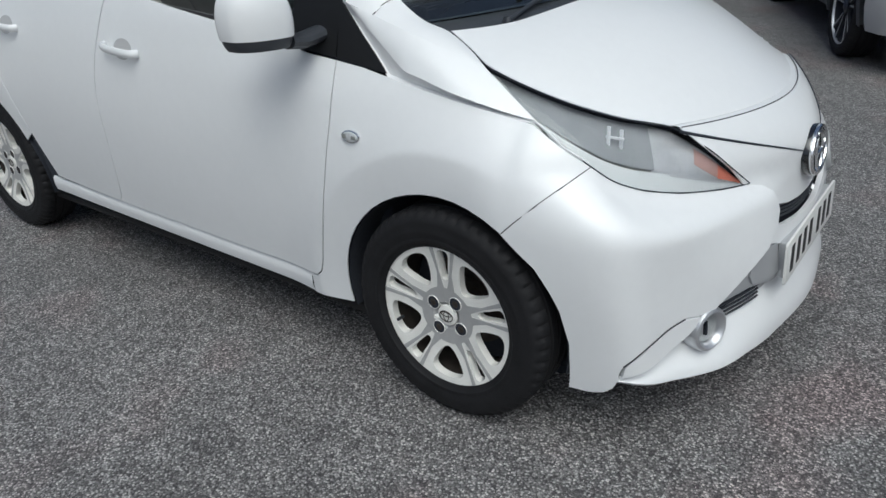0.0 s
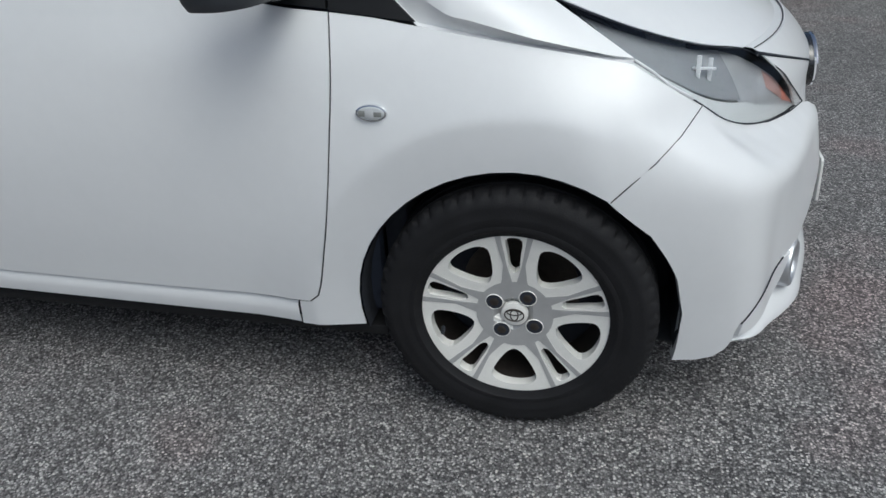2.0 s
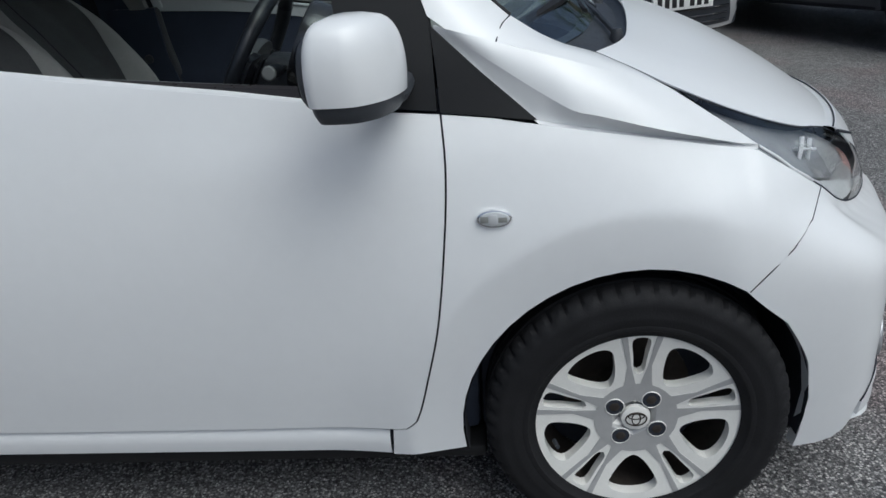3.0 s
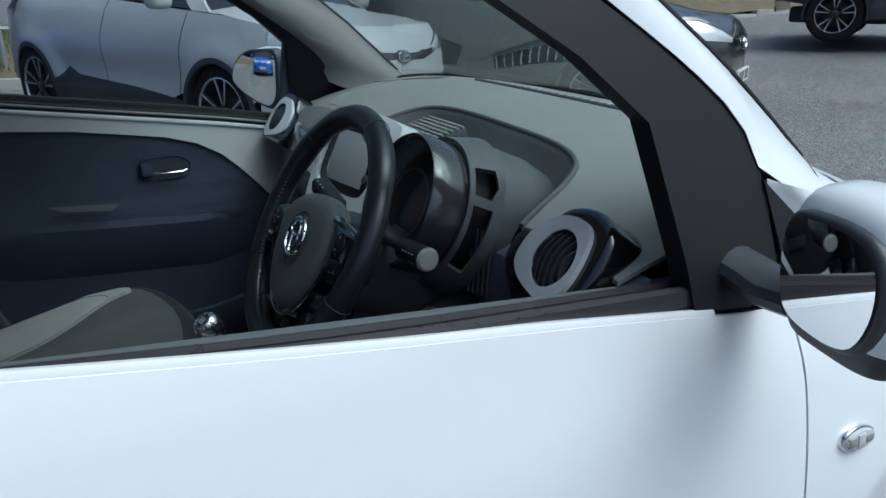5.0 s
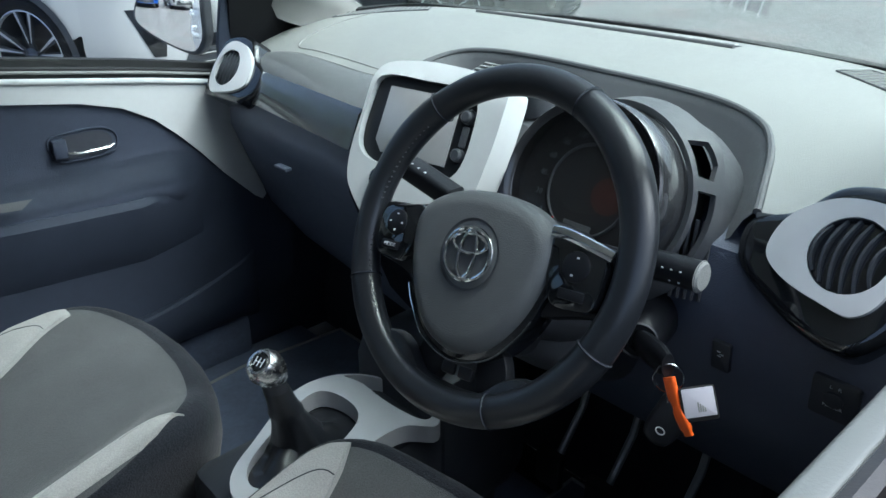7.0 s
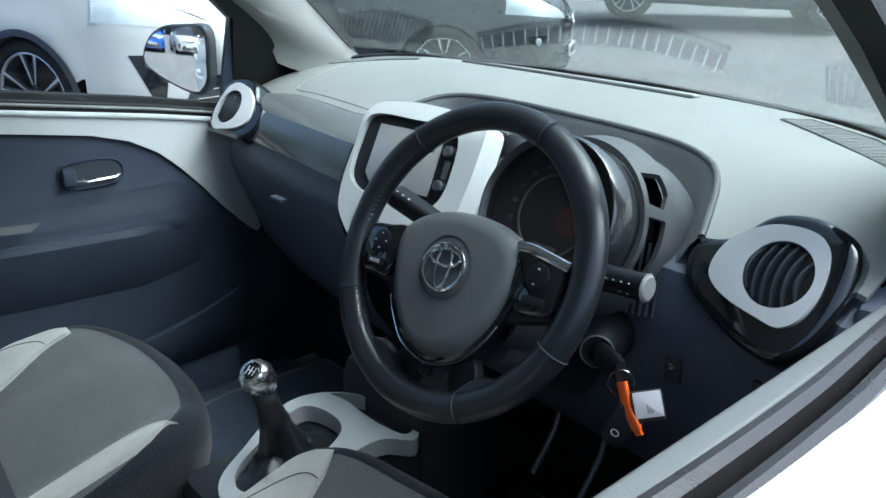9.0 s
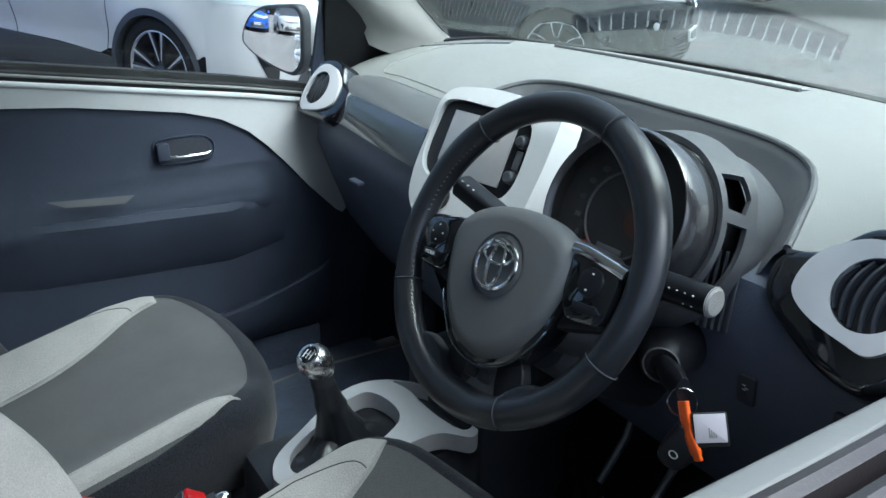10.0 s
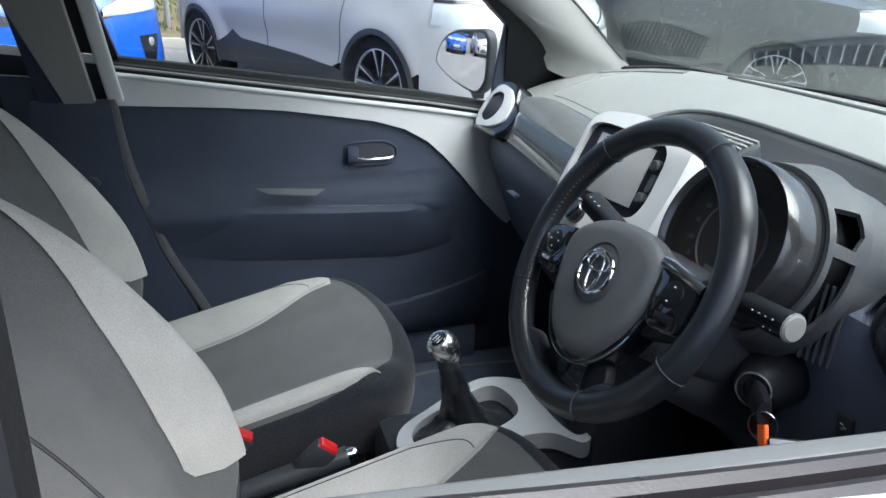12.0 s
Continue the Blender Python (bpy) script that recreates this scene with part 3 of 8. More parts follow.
    inner = [(x, s * (half_width(x, belt(x)) - 0.048), sill_in(x) - 0.003) for x in xs] if s < 0 else [(x, s * 0.672, belt(x) - 0.013) for x in xs]
    part("inner_belt_seal", sweep(inner, section, up=(0, 0, 1)), rubber, door, "grey rubber inner window seal")
    if s > 0:
        # the seal's highlight, added as a thin diffuse grey strip
        shine = [(x, 0.6605, belt(x) - 0.0145) for x in xs]
        part("belt_highlight", sweep(shine, ring(0.0030, 8), up=(0, 0, 1)), M_DASH, door, "grey strip painted as the highlight on the window seal")
    # fixed and closed glass
    def pane(name, outline):
        g = part(name, panel(outline, on_side(s, -0.02), 0.08, 0.0035, push=(0, -s, 0)), M_GLASS, car, "clear tinted side window glass")
        g.visible_shadow = False
    pane("rear_window", [(-1.45, belt(-1.45) - 0.01), (-1.50, 1.37), (-1.6, 1.37), (-1.95, 1.335), (-2.13, 1.26), (-2.16, belt(-2.16) - 0.01)])
    if s > 0:
        pane("front_window", [(-0.48, belt(-0.48) - 0.01), (-0.51, 1.11), (-0.60, 1.182), (-0.72, 1.255), (-0.88, 1.32), (-1.1, 1.36), (-1.38, 1.368), (-1.376, 1.15), (-1.362, belt(-1.36) - 0.01)])
    # black triangle ahead of the door, and the groove round it
    tri = [(-0.3455, 0.8945), (-0.350, 0.96), (-0.358, 1.030), (-0.275, 0.953), (-0.184, 0.8745)]
    part("corner_panel", panel(tri, on_side(s, 0.0005), 0.03, 0.004, push=(0, -s, 0)), M_FRAME, car, "black corner trim panel")
    # door handles
    for hx, hz, par in ((-1.235, 0.858, door), (-2.02, 0.885, rear)):
        cup = [(hx + q[0], hz + q[1]) for q in ring(0.032, 20, 0.05)]
        # no hollow here: a grey oval paints the shade of the finger recess
        part("recess_shade", panel(cup, on_side(s, 0.0008), 0.02), M_SILVERP, par, "flat grey oval painted as the finger recess's shade")
        pts = [(hx - 0.088, s * (half_width(hx - 0.088, hz) + 0.004), hz + 0.008), (hx - 0.075, s * (half_width(hx - 0.075, hz) + 0.026), hz + 0.007), (hx, s * (half_width(hx, hz) + 0.033), hz), (hx + 0.075, s * (half_width(hx + 0.075, hz) + 0.026), hz - 0.006), (hx + 0.09, s * (half_width(hx + 0.09, hz) + 0.004), hz - 0.007)]
        f = spline(pts)
        part("handle", sweep(sample(f, 18), ring(0.013, 10, 0.007), up=(0, 0, 1)), M_WHITE, par, "white pull handle")
    # side repeater lamp
    m = axes((-0.262, s * (half_width(-0.262, 0.7245) + 0.001), 0.7245), (0, s, 0.12))
    rep = part("side_repeater", slab([Vector((q[0], q[1])) for q in ring(0.0165, 26, 0.031)], m @ Matrix.Translation((0, 0, 0.005)), 0.01, 0.004), M_CHROME, wing, "oval side indicator lamp")
    part("repeater_lens", slab([Vector((q[0], q[1])) for q in ring(0.0125, 24, 0.026)], m @ Matrix.Translation((0, 0, 0.009)), 0.006, 0.003), M_PALE, rep, "clear ribbed lens")
    part("repeater_bulb", rbox((-0.009, -0.009, 0.0), (0.005, 0.009, 0.011), 0.002, m=m), M_VENT, rep)
    part("repeater_shade", rbox((-0.024, -0.006, 0.0), (-0.010, 0.006, 0.0098), 0.002, m=m), M_DASH, rep)
    part("repeater_shade", rbox((0.006, -0.006, 0.0), (0.022, 0.004, 0.0098), 0.002, m=m), M_DASH, rep)
    return door


def plan_front(z):
    """Shape of the upper nose at a height: tip x and the power of its curve."""
    tip = cubic((0.12, 0.2, 0.3, 0.4, 0.5, 0.6, 0.66, 0.74, 0.80), (0.66, 0.70, 0.675, 0.668, 0.668, 0.655, 0.635, 0.57, 0.48), z)
    p = cubic((0.12, 0.36, 0.5, 0.62, 0.72, 0.80), (2.6, 2.6, 2.2, 1.55, 1.7, 2.0), z)
    return tip, p


# the bumper below the lamps: plan stations across (share of the half width) at five heights
BUMP_A = (-0.37, 0.0, 0.37, 0.5, 0.65, 0.8, 0.935, 0.98, 1.0)
BUMP_Z = (0.15, 0.2, 0.3, 0.45, 0.57)
BUMP_X = (
    (0.650, 0.675, 0.650, 0.630, 0.598, 0.528, 0.450, 0.325, 0.17),
    (0.662, 0.690, 0.662, 0.640, 0.607, 0.535, 0.457, 0.327, 0.17),
    (0.658, 0.682, 0.658, 0.632, 0.583, 0.520, 0.447, 0.318, 0.17),
    (0.645, 0.668, 0.645, 0.617, 0.570, 0.507, 0.430, 0.308, 0.17),
    (0.620, 0.655, 0.620, 0.590, 0.553, 0.503, 0.412, 0.290, 0.17),
)
LAMP_EDGE_A = (0.0, 0.418, 0.53, 0.65, 0.752, 0.824, 0.876, 1.0)
LAMP_EDGE_Z = (0.606, 0.611, 0.617, 0.629, 0.649, 0.676, 0.714, 0.72)


def nose_x(a, z):
    """How far ahead the nose reaches at a share a of its half width: a soft shelf under the lamps, a rounded corner, a flat cheek."""
    a = min(abs(a), 1.0)
    tip, p = plan_front(z)
    upper = 0.17 + (tip - 0.17) * max(0.0, 1 - a**p) ** 0.62
    top = float(np.interp(a, LAMP_EDGE_A, LAMP_EDGE_Z))
    if z >= top:
        return upper
    lower = cubic(BUMP_Z, [cubic(BUMP_A, row, a) for row in BUMP_X], min(z, 0.57))
    w = min(1.0, (top - z) / (top - 0.562))
    w = w * w * (3 - 2 * w)
    return upper + (lower - upper) * w


def nose(v, z):
    """v: -1 (right side) .. 1 (left side) round the nose at height z."""
    return Vector((nose_x(v, z), v * half_width(0.17, z), z))


def nose_at_x(x, z):
    """v at which the nose reaches x at height z (right side)."""
    lo, hi = 0.0, 1.0
    for _ in range(26):
        mid = (lo + hi) / 2
        if nose_x(mid, z) > x:
            lo = mid
        else:
            hi = mid
    return -lo


def nose_normal(v, z):
    e = 0.004
    a = nose(v + e, z) - nose(v - e, z)
    b = nose(v, z + e) - nose(v, z - e)
    n = a.cross(b)
    if n.x < 0:
        n = -n
    return n.normalized()


def on_nose(out=0.0):
    """A map from (v, z) to the nose, out metres proud of it."""
    def f(v, z):
        q = nose(v, z)
        return q + nose_normal(v, z) * out if out else q
    return f

# ---- nose, bonnet, lamps ----
def vx(x, z):
    return (nose_at_x(x, z), z)


def mirrored(pts):
    return [(-p[0], p[1]) for p in pts[::-1]]


LAMP_LOW = [(0.328, 0.714), (0.372, 0.676), (0.42, 0.649), (0.475, 0.629), (0.53, 0.617), (0.571, 0.611)]
EDGE_R = [vx(0.327, 0.178), vx(0.332, 0.25), vx(0.333, 0.31), vx(0.313, 0.399), vx(0.255, 0.499), (-0.9995, 0.5705), vx(0.192, 0.586), vx(0.21, 0.604), vx(0.23, 0.625), vx(0.25, 0.642), vx(0.27, 0.660), vx(0.29, 0.679), vx(0.31, 0.697)] + [vx(x, z) for x, z in LAMP_LOW]
TOP_R = [(-0.475, 0.655), (-0.545, 0.705)]


def lip_z(v):
    """Height of the bonnet's leading edge round the nose."""
    return 0.7615 - 0.010 * (1 - min(1.0, abs(v) / 0.62) ** 2)


CROSS_EDGE = [(-0.418, 0.6105), (-0.378, 0.602), (-0.352, 0.586), (-0.339, 0.562), (-0.333, 0.535), (-0.352, 0.503), (-0.42, 0.46), (-0.51, 0.425), (-0.58, 0.394), (-0.655, 0.356)]
BLADE_LINE = [(-0.70, 0.357), (-0.752, 0.362), (-0.80, 0.348), (-0.872, 0.320), (-0.92, 0.287), (-0.934, 0.2735)]
CHIN_V = (0.0, 0.2, 0.37, 0.5, 0.62, 0.70, 0.77, 0.86, 0.945)
CHIN_TOP = (0.334, 0.331, 0.323, 0.312, 0.300, 0.290, 0.278, 0.254, 0.233)
CHIN_LOW = (0.195, 0.195, 0.195, 0.196, 0.198, 0.199, 0.201, 0.209, 0.2285)


def build_nose(car):
    def sided(pts, s):
        """An outline drawn for the right side, turned over for the left."""
        return list(pts) if s < 0 else [(-p[0], p[1]) for p in pts][::-1]

    def cross(v, z):
        """The hollow between the lamps and the grille, sinking towards the grille."""
        k = min(1.0, max(0.0, (0.675 - z) / 0.10))
        return on_nose(-0.001 - 0.024 * k * k * (3 - 2 * k))(v, z)
    # hollow upper nose between the lamps
    half = CROSS_EDGE[4::-1] + TOP_R + [(v, lip_z(v) - 0.0022) for v in (-0.62, -0.55, -0.47, -0.4, -0.3, -0.2, -0.1)]
    low = [(-0.295, 0.538), (-0.2, 0.519), (-0.1, 0.510), (0.0, 0.507)]
    outline = half + mirrored(half) + [(-p[0], p[1]) for p in low] + low[-2::-1]
    bumper = part("front_bumper", panel(outline, cross, 0.024, 0.004, push=(-1, 0, 0)), M_WHITE, car, "white front bumper with hollow cheeks and a lower lip")
    back = [(-0.93, 0.2), (-0.93, 0.56), (-0.6, 0.64), (0.6, 0.64), (0.93, 0.56), (0.93, 0.2)]
    part("bumper_backing", panel(back, on_nose(-0.055), 0.08), M_DARK, car, "dark void behind the grille")
    # bar between the grille and the number plate
    bar = [(-0.352, 0.500), (-0.25, 0.478), (-0.1, 0.464), (0.1, 0.464), (0.25, 0.478), (0.352, 0.500), (0.40, 0.468), (0.36, 0.455), (0.30, 0.437), (-0.30, 0.437), (-0.36, 0.455), (-0.40, 0.468)]
    part("cross_bar", panel(bar, on_nose(-0.014), 0.024, 0.014), M_WHITE, bumper, "white bar below the grille")
    # upper grille bars
    for k in range(4):
        pts = []
        for i in range(25):
            v = -0.31 + 0.62 * i / 24
            pts.append(on_nose(-0.034)(v, 0.470 + 0.0095 * k + 0.034 * (abs(v) / 0.31) ** 1.6))
        part("grille_bar", sweep(pts, ring(0.0028, 6), up=(0, 0, 1)), M_SATIN, bumper)
    # chin: a lip that runs out into the corners under the blades
    rows = []
    for i in range(73):
        v = -0.944 + 1.888 * i / 72
        a = abs(v)
        zt, zb = cubic(CHIN_V, CHIN_TOP, a), cubic(CHIN_V, CHIN_LOW, a)
        row = []
        for k in range(9):
            f = k / 8
            row.append(on_nose(-0.040 * (1 - f) ** 1.6)(v, zt + (zb - zt) * f))
        q = row[-1]
        inward = Vector((-0.8, -q.y * 0.6, 0)).normalized()
        row += [q + inward * 0.006 + Vector((0, 0, -0.007)), q + inward * 0.03 + Vector((0, 0, -0.012)), q + inward * 0.10 + Vector((0, 0, -0.004))]
        rows.append([row[0] + Vector((-0.03, 0, 0.006))] + row)
    part("chin_lip", sheet(rows), M_WHITE, bumper, "white lower lip of the bumper", 30)
    rows = [[on_nose()(v, 0.20) + Vector((-0.08, 0, -0.008)), on_nose()(v * 0.97, 0.20) + Vector((-0.2, 0, -0.01)), Vector((0.1, v * 0.7, 0.20))] for v in [-0.93 + 1.86 * i / 40 for i in range(41)]]
    part("undertray", sheet(rows), M_SATIN, car, "black tray under the bumper")
    for s in (-1, 1):
        # cheek: from the lamp down to the wheel arch, with a thick turned edge along the cross
        foot = [(-0.942, 0.250), (-0.9435, 0.231), (-0.950, 0.205), (-0.958, 0.186), (-0.968, 0.178)]
        cheek = EDGE_R + CROSS_EDGE[1:] + BLADE_LINE + foot
        part("bumper_cheek", panel(sided(cheek, s), on_nose(), 0.016, 0.024), M_WHITE, bumper, "white bumper cheek below the headlamp", 40)
        # silver leg of the cross, sunk behind the cheek's edge
        leg = [(-0.345, 0.497), (-0.42, 0.466), (-0.51, 0.431), (-0.58, 0.400), (-0.66, 0.360), (-0.63, 0.352), (-0.55, 0.362), (-0.478, 0.367), (-0.40, 0.357), (-0.34, 0.345), (-0.30, 0.345), (-0.30, 0.44), (-0.36, 0.458)]
        part("bumper_wing", panel(sided(leg, s), on_nose(-0.018), 0.02, 0.006, push=(-1, 0, 0)), M_NOSE, bumper, "silver grey bumper inset")
        tab = [(-0.475, 0.458), (-0.40, 0.452), (-0.33, 0.448), (-0.31, 0.36), (-0.38, 0.366), (-0.476, 0.376), (-0.490, 0.400)]
        part("plate_tab", panel(sided(tab, s), on_nose(-0.012), 0.02, 0.012), M_NOSE, bumper, "silver end of the number plate plinth")
        # slats of the side duct
        for k in range(4):
            pts = [on_nose(-0.03)(s * (0.60 - 0.19 * i / 10), 0.308 + 0.0105 * k + 0.012 * i / 10) for i in range(11)]
            part("duct_slat", sweep(pts, ring(0.0028, 6), up=(0, 0, 1)), M_SATIN, bumper)
        # flange closing the joint between wing and bumper
        joint_line = ((0.326, 0.713), (0.29, 0.679), (0.25, 0.642), (0.21, 0.604), (0.177, 0.57))
        fl_pts = [Vector(on_wing(s, -0.004)(x + 0.001, z)) for x, z in ((0.2, 0.8), (0.235, 0.778), (0.265, 0.755), (0.30, 0.733), *joint_line)]
        part("bumper_flange", sweep(fl_pts, ring(0.003, 8), up=(0, 0, 1)), M_WHITE, bumper)
        part("wing_joint", sweep([Vector(on_wing(s, 0.0)(x + 0.0005, z)) for x, z in joint_line], ring(0.0011, 6), up=(0, 0, 1)), M_DARK, bumper)
        # fog lamp: a deep silver ring facing ahead and out
        q, n = nose(s * 0.667, 0.308), nose_normal(s * 0.667, 0.308)
        m = axes(q - n * 0.004, (n.x, n.y * 0.75, n.z * 0.3 + 0.05))
        prof = [(0.033, -0.03), (0.035, -0.008), (0.040, 0.006), (0.046, 0.0105), (0.052, 0.008), (0.0555, 0.0), (0.056, -0.03)]
        fog = part("fog_lamp", lathe(prof, m, 40), M_ALLOY, bumper, "round fog lamp in a silver ring")
        part("reflector", lathe([(0.0, -0.026), (0.012, -0.025), (0.026, -0.018), (0.034, -0.010)], m, 28), M_PALE, fog)
        part("bulb_shade", rbox((-0.003, -0.018, -0.02), (0.003, 0.018, -0.008), 0.002, m=m), M_DARK, fog)
        part("lens", lathe([(0.0, 0.002), (0.018, 0.001), (0.035, -0.004)], m, 28), M_LENS, fog)
        # slanted blade between the cheek and the chin
        blade = [(-0.753, 0.3585), (-0.80, 0.3445), (-0.872, 0.3165), (-0.918, 0.285), (-0.931, 0.2705), (-0.939, 0.240), (-0.90, 0.251), (-0.862, 0.264), (-0.80, 0.289), (-0.74, 0.318), (-0.70, 0.344), (-0.70, 0.353)]
        part("trim_blade", panel(sided(blade, s), on_nose(0.003), 0.014, 0.03), M_WHITE, bumper, "white slanted trim blade", 40)
        gap = [Vector(on_nose(0.002)(s * abs(v), z - 0.0015)) for v, z in BLADE_LINE[1:]]
        part("blade_gap", sweep(sample(spline(gap), 16), ring(0.0016, 6), up=(0, 0, 1)), M_DARK, bumper)
        # seam from the bonnet corner to the badge
        seam = [cross(s * (0.628 - 0.53 * t), 0.7535 - 0.123 * t) for t in [i / 16 for i in range(17)]]
        part("seam", sweep([q + Vector((0.0006, 0, 0.0006)) for q in seam], ring(0.0030, 6), up=(0, 0, 1), scale=[1.25 - 0.75 * i / 16 for i in range(17)]), M_DARK, bumper)
    # badge: chrome ovals on a black dish
    m = axes(nose(0, 0.611) + Vector((-0.019, 0, 0)), (1, 0, 0.12))
    badge = part("badge", slab([Vector(q) for q in ring(0.066, 36, 0.088)], m @ Matrix.Translation((0, 0, 0.012)), 0.02, 0.006), M_GLOSS, bumper, "chrome oval badge on a black dish")
    for rx, rz, cz, r in ((0.082, 0.060, 0.0, 0.006), (0.034, 0.055, 0.0, 0.005), (0.062, 0.026, 0.03, 0.005)):
        pts = [m @ Vector((rx * math.cos(a), cz * 0.6 + rz * math.sin(a), 0.014)) for a in [2 * math.pi * i / 36 for i in range(36)]]
        part("badge_ring", sweep(pts, ring(r, 8), closed=True, up=(1, 0, 0)), M_CHROME, badge)
    # number plate with plain bars
    m = axes((0.668, 0, 0.392), (1, 0, 0.06))
    plate = part("number_plate", slab(rounded(0.52, 0.112, 0.008), m, 0.006, 0.001), M_PLATE, bumper, "white number plate with black bars")
    part("plate_holder", rbox((-0.235, -0.05, -0.03), (0.235, 0.05, -0.004), 0.008, m=m), M_NOSE, bumper)
    for k in range(7):
        x = -0.205 + 0.062 * k + (0.03 if k > 3 else 0)
        part("plate_bar", rbox((x - 0.015, -0.036, -0.001), (x + 0.015, 0.036, 0.0012), 0.001, m=m), M_INK, plate)
    # bonnet
    right = spline([(-0.072, -0.608, 0.962), (0.0, -0.630, 0.930), (0.067, -0.652, 0.899), (0.2, -0.605, 0.838), (0.32, -0.53, 0.79), (0.414, -0.452, 0.762)])
    left = spline([(p.x, -p.y, p.z) for p in sample(right, 12)])
    rear = spline(BONNET_REAR)
    front = spline([tuple(nose(v, lip_z(v)) + Vector((-0.002, 0, 0))) for v in [-0.62 + 1.24 * i / 16 for i in range(17)]])
    rows = coons(rear, front, right, left, 40, 26, bulge=(0.012, 0, 0.034))
    part("bonnet", sheet(rows, -0.004), M_WHITE, car, "white painted bonnet")
    slam = [nose(v, lip_z(v)) for v in [-0.61 + 1.22 * i / 40 for i in range(41)]]
    part("slam_panel", sheet([[q + Vector((-0.03, 0, 0.0)), q + Vector((-0.008, 0, -0.003)), q + Vector((0.001, 0, -0.007)), q + Vector((0.004, 0, -0.02))] for q in slam]), M_WHITE, car)
    part("bonnet_gap", sweep([q + Vector((-0.003, 0, -0.0022)) for q in slam], ring(0.0014, 6), up=(0, 0, 1)), M_DARK, car)
    for e in (right, left):
        part("bonnet_gap", sweep([p + Vector((0, 0, -0.004)) for p in sample(e, 24)], ring(0.0012, 6), up=(0, 0, 1)), M_DARK, car)
    for s in (-1, 1):
        fl = lambda f: (lambda t: Vector((f(t).x, f(t).y * -s, f(t).z)))
        on = on_side(-1)
        # shoulder panel between the wing crease and the bonnet
        crease = spline([on(-0.352, 1.031), (-0.317, -0.685, 1.020), (-0.279, -0.684, 1.009), (-0.249, -0.682, 0.999), (-0.10, -0.684, 0.955), (0.056, -0.658, 0.898)])
        def bent(x, z, out):
            p = on(x, z)
            return (p[0], p[1] - out, p[2])
        fold = spline([bent(-0.352, 1.028, 0.0), bent(-0.261, 0.971, 0.004), bent(-0.199, 0.931, 0.008), bent(-0.150, 0.902, 0.014), bent(-0.122, 0.888, 0.019), bent(-0.085, 0.880, 0.021), bent(0.014, 0.853, 0.019), bent(0.10, 0.829, 0.012), bent(0.16, 0.812, 0.005), bent(0.2, 0.8035, 0.0)])
        rgt = spline([on(0.2, 0.803), (0.13, -0.672, 0.85), (0.056, -0.658, 0.898)])
        lft = spline([fold(0), crease(0)])
        rows = []
        for i in range(61):
            f = fl(fold)(i / 60)
            zl = float(np.interp(f.x, (-0.352, -0.275, -0.182, -0.05, 0.08, 0.2), (1.022, 0.949, 0.8705, 0.8465, 0.8225, 0.797)))
            k = min(1.0, 3 * math.sin(math.pi * i / 60))
            edge = Vector((f.x, s * (half_width(f.x, zl) - 0.002), zl - 0.003))
            foot = Vector((f.x, s * (half_width(f.x, zl) - 0.003 - 0.010 * k), zl))
            rows.append([edge, foot, foot.lerp(f, 0.5) + Vector((0, -s * 0.0015 * k, 0)), f])
        under = sheet(rows)
        face = sheet(coons(fl(fold), fl(crease), fl(lft), fl(rgt), 40, 10, bulge=(0, s * 0.002, 0.002)))
        high = spline([(-0.222, -0.618, 1.032), (-0.173, -0.622, 1.001), (-0.13, -0.625, 0.981), (-0.075, -0.616, 0.962), (0.0, -0.634, 0.928), (0.056, -0.658, 0.898)])
        joint = spline([(-0.249, -0.682, 0.999), (-0.239, -0.652, 1.020), (-0.222, -0.618, 1.032)])
        back_part = spline([(-0.249, -0.682, 0.999), (-0.10, -0.684, 0.955), (0.056, -0.658, 0.898)])
        tip = spline([(0.056, -0.658, 0.898), (0.0561, -0.658, 0.8981)])
        upper = sheet(coons(fl(back_part), fl(high), fl(joint), fl(tip), 30, 10, bulge=(0, s * 0.003, 0.003)))
        part("shoulder_panel", join_bm(under, face, upper), M_WHITE, car, "white creased shoulder of the front wing", 25)
        part("shoulder_joint", sweep([fl(joint)(i / 10) + Vector((0, 0, 0.0008)) for i in range(11)], ring(0.0014, 6), up=(0, 0, 1)), M_DARK, car)
        # head lamp
        lowl = spline([tuple(on(0.202, 0.7985)), (0.262, -0.678, 0.758), tuple(nose(*vx(*LAMP_LOW[0])))] + [tuple(nose(*vx(*p)) + Vector((0, 0, 0.003))) for p in LAMP_LOW[1:]])
        upl = spline([(0.066, -0.655, 0.896), (0.2, -0.607, 0.8355), (0.32, -0.532, 0.787), (0.413, -0.453, 0.759), tuple(nose(-0.545, 0.708)), tuple(nose(-0.475, 0.657)), tuple(nose(*vx(0.571, 0.614)))])
        lf = spline([tuple(on(0.202, 0.7985)), (0.135, -0.671, 0.847), (0.066, -0.655, 0.896)])
        rt = spline([tuple(nose(*vx(0.571, 0.611)) + Vector((0, 0, 0.003))), tuple(nose(*vx(0.571, 0.614)))])
        rows = coons(fl(lowl), fl(upl), fl(lf), fl(rt), 44, 14, bulge=(0.006, s * 0.008, 0.004))
        lamp = part("headlamp", sheet(rows, 0.002), M_LENS, car, "clear swept-back headlamp with an amber indicator")
        lamp.visible_shadow = False
        inner = [[p + Vector((-0.016, -s * 0.02, -0.016)) for p in r] for r in rows]

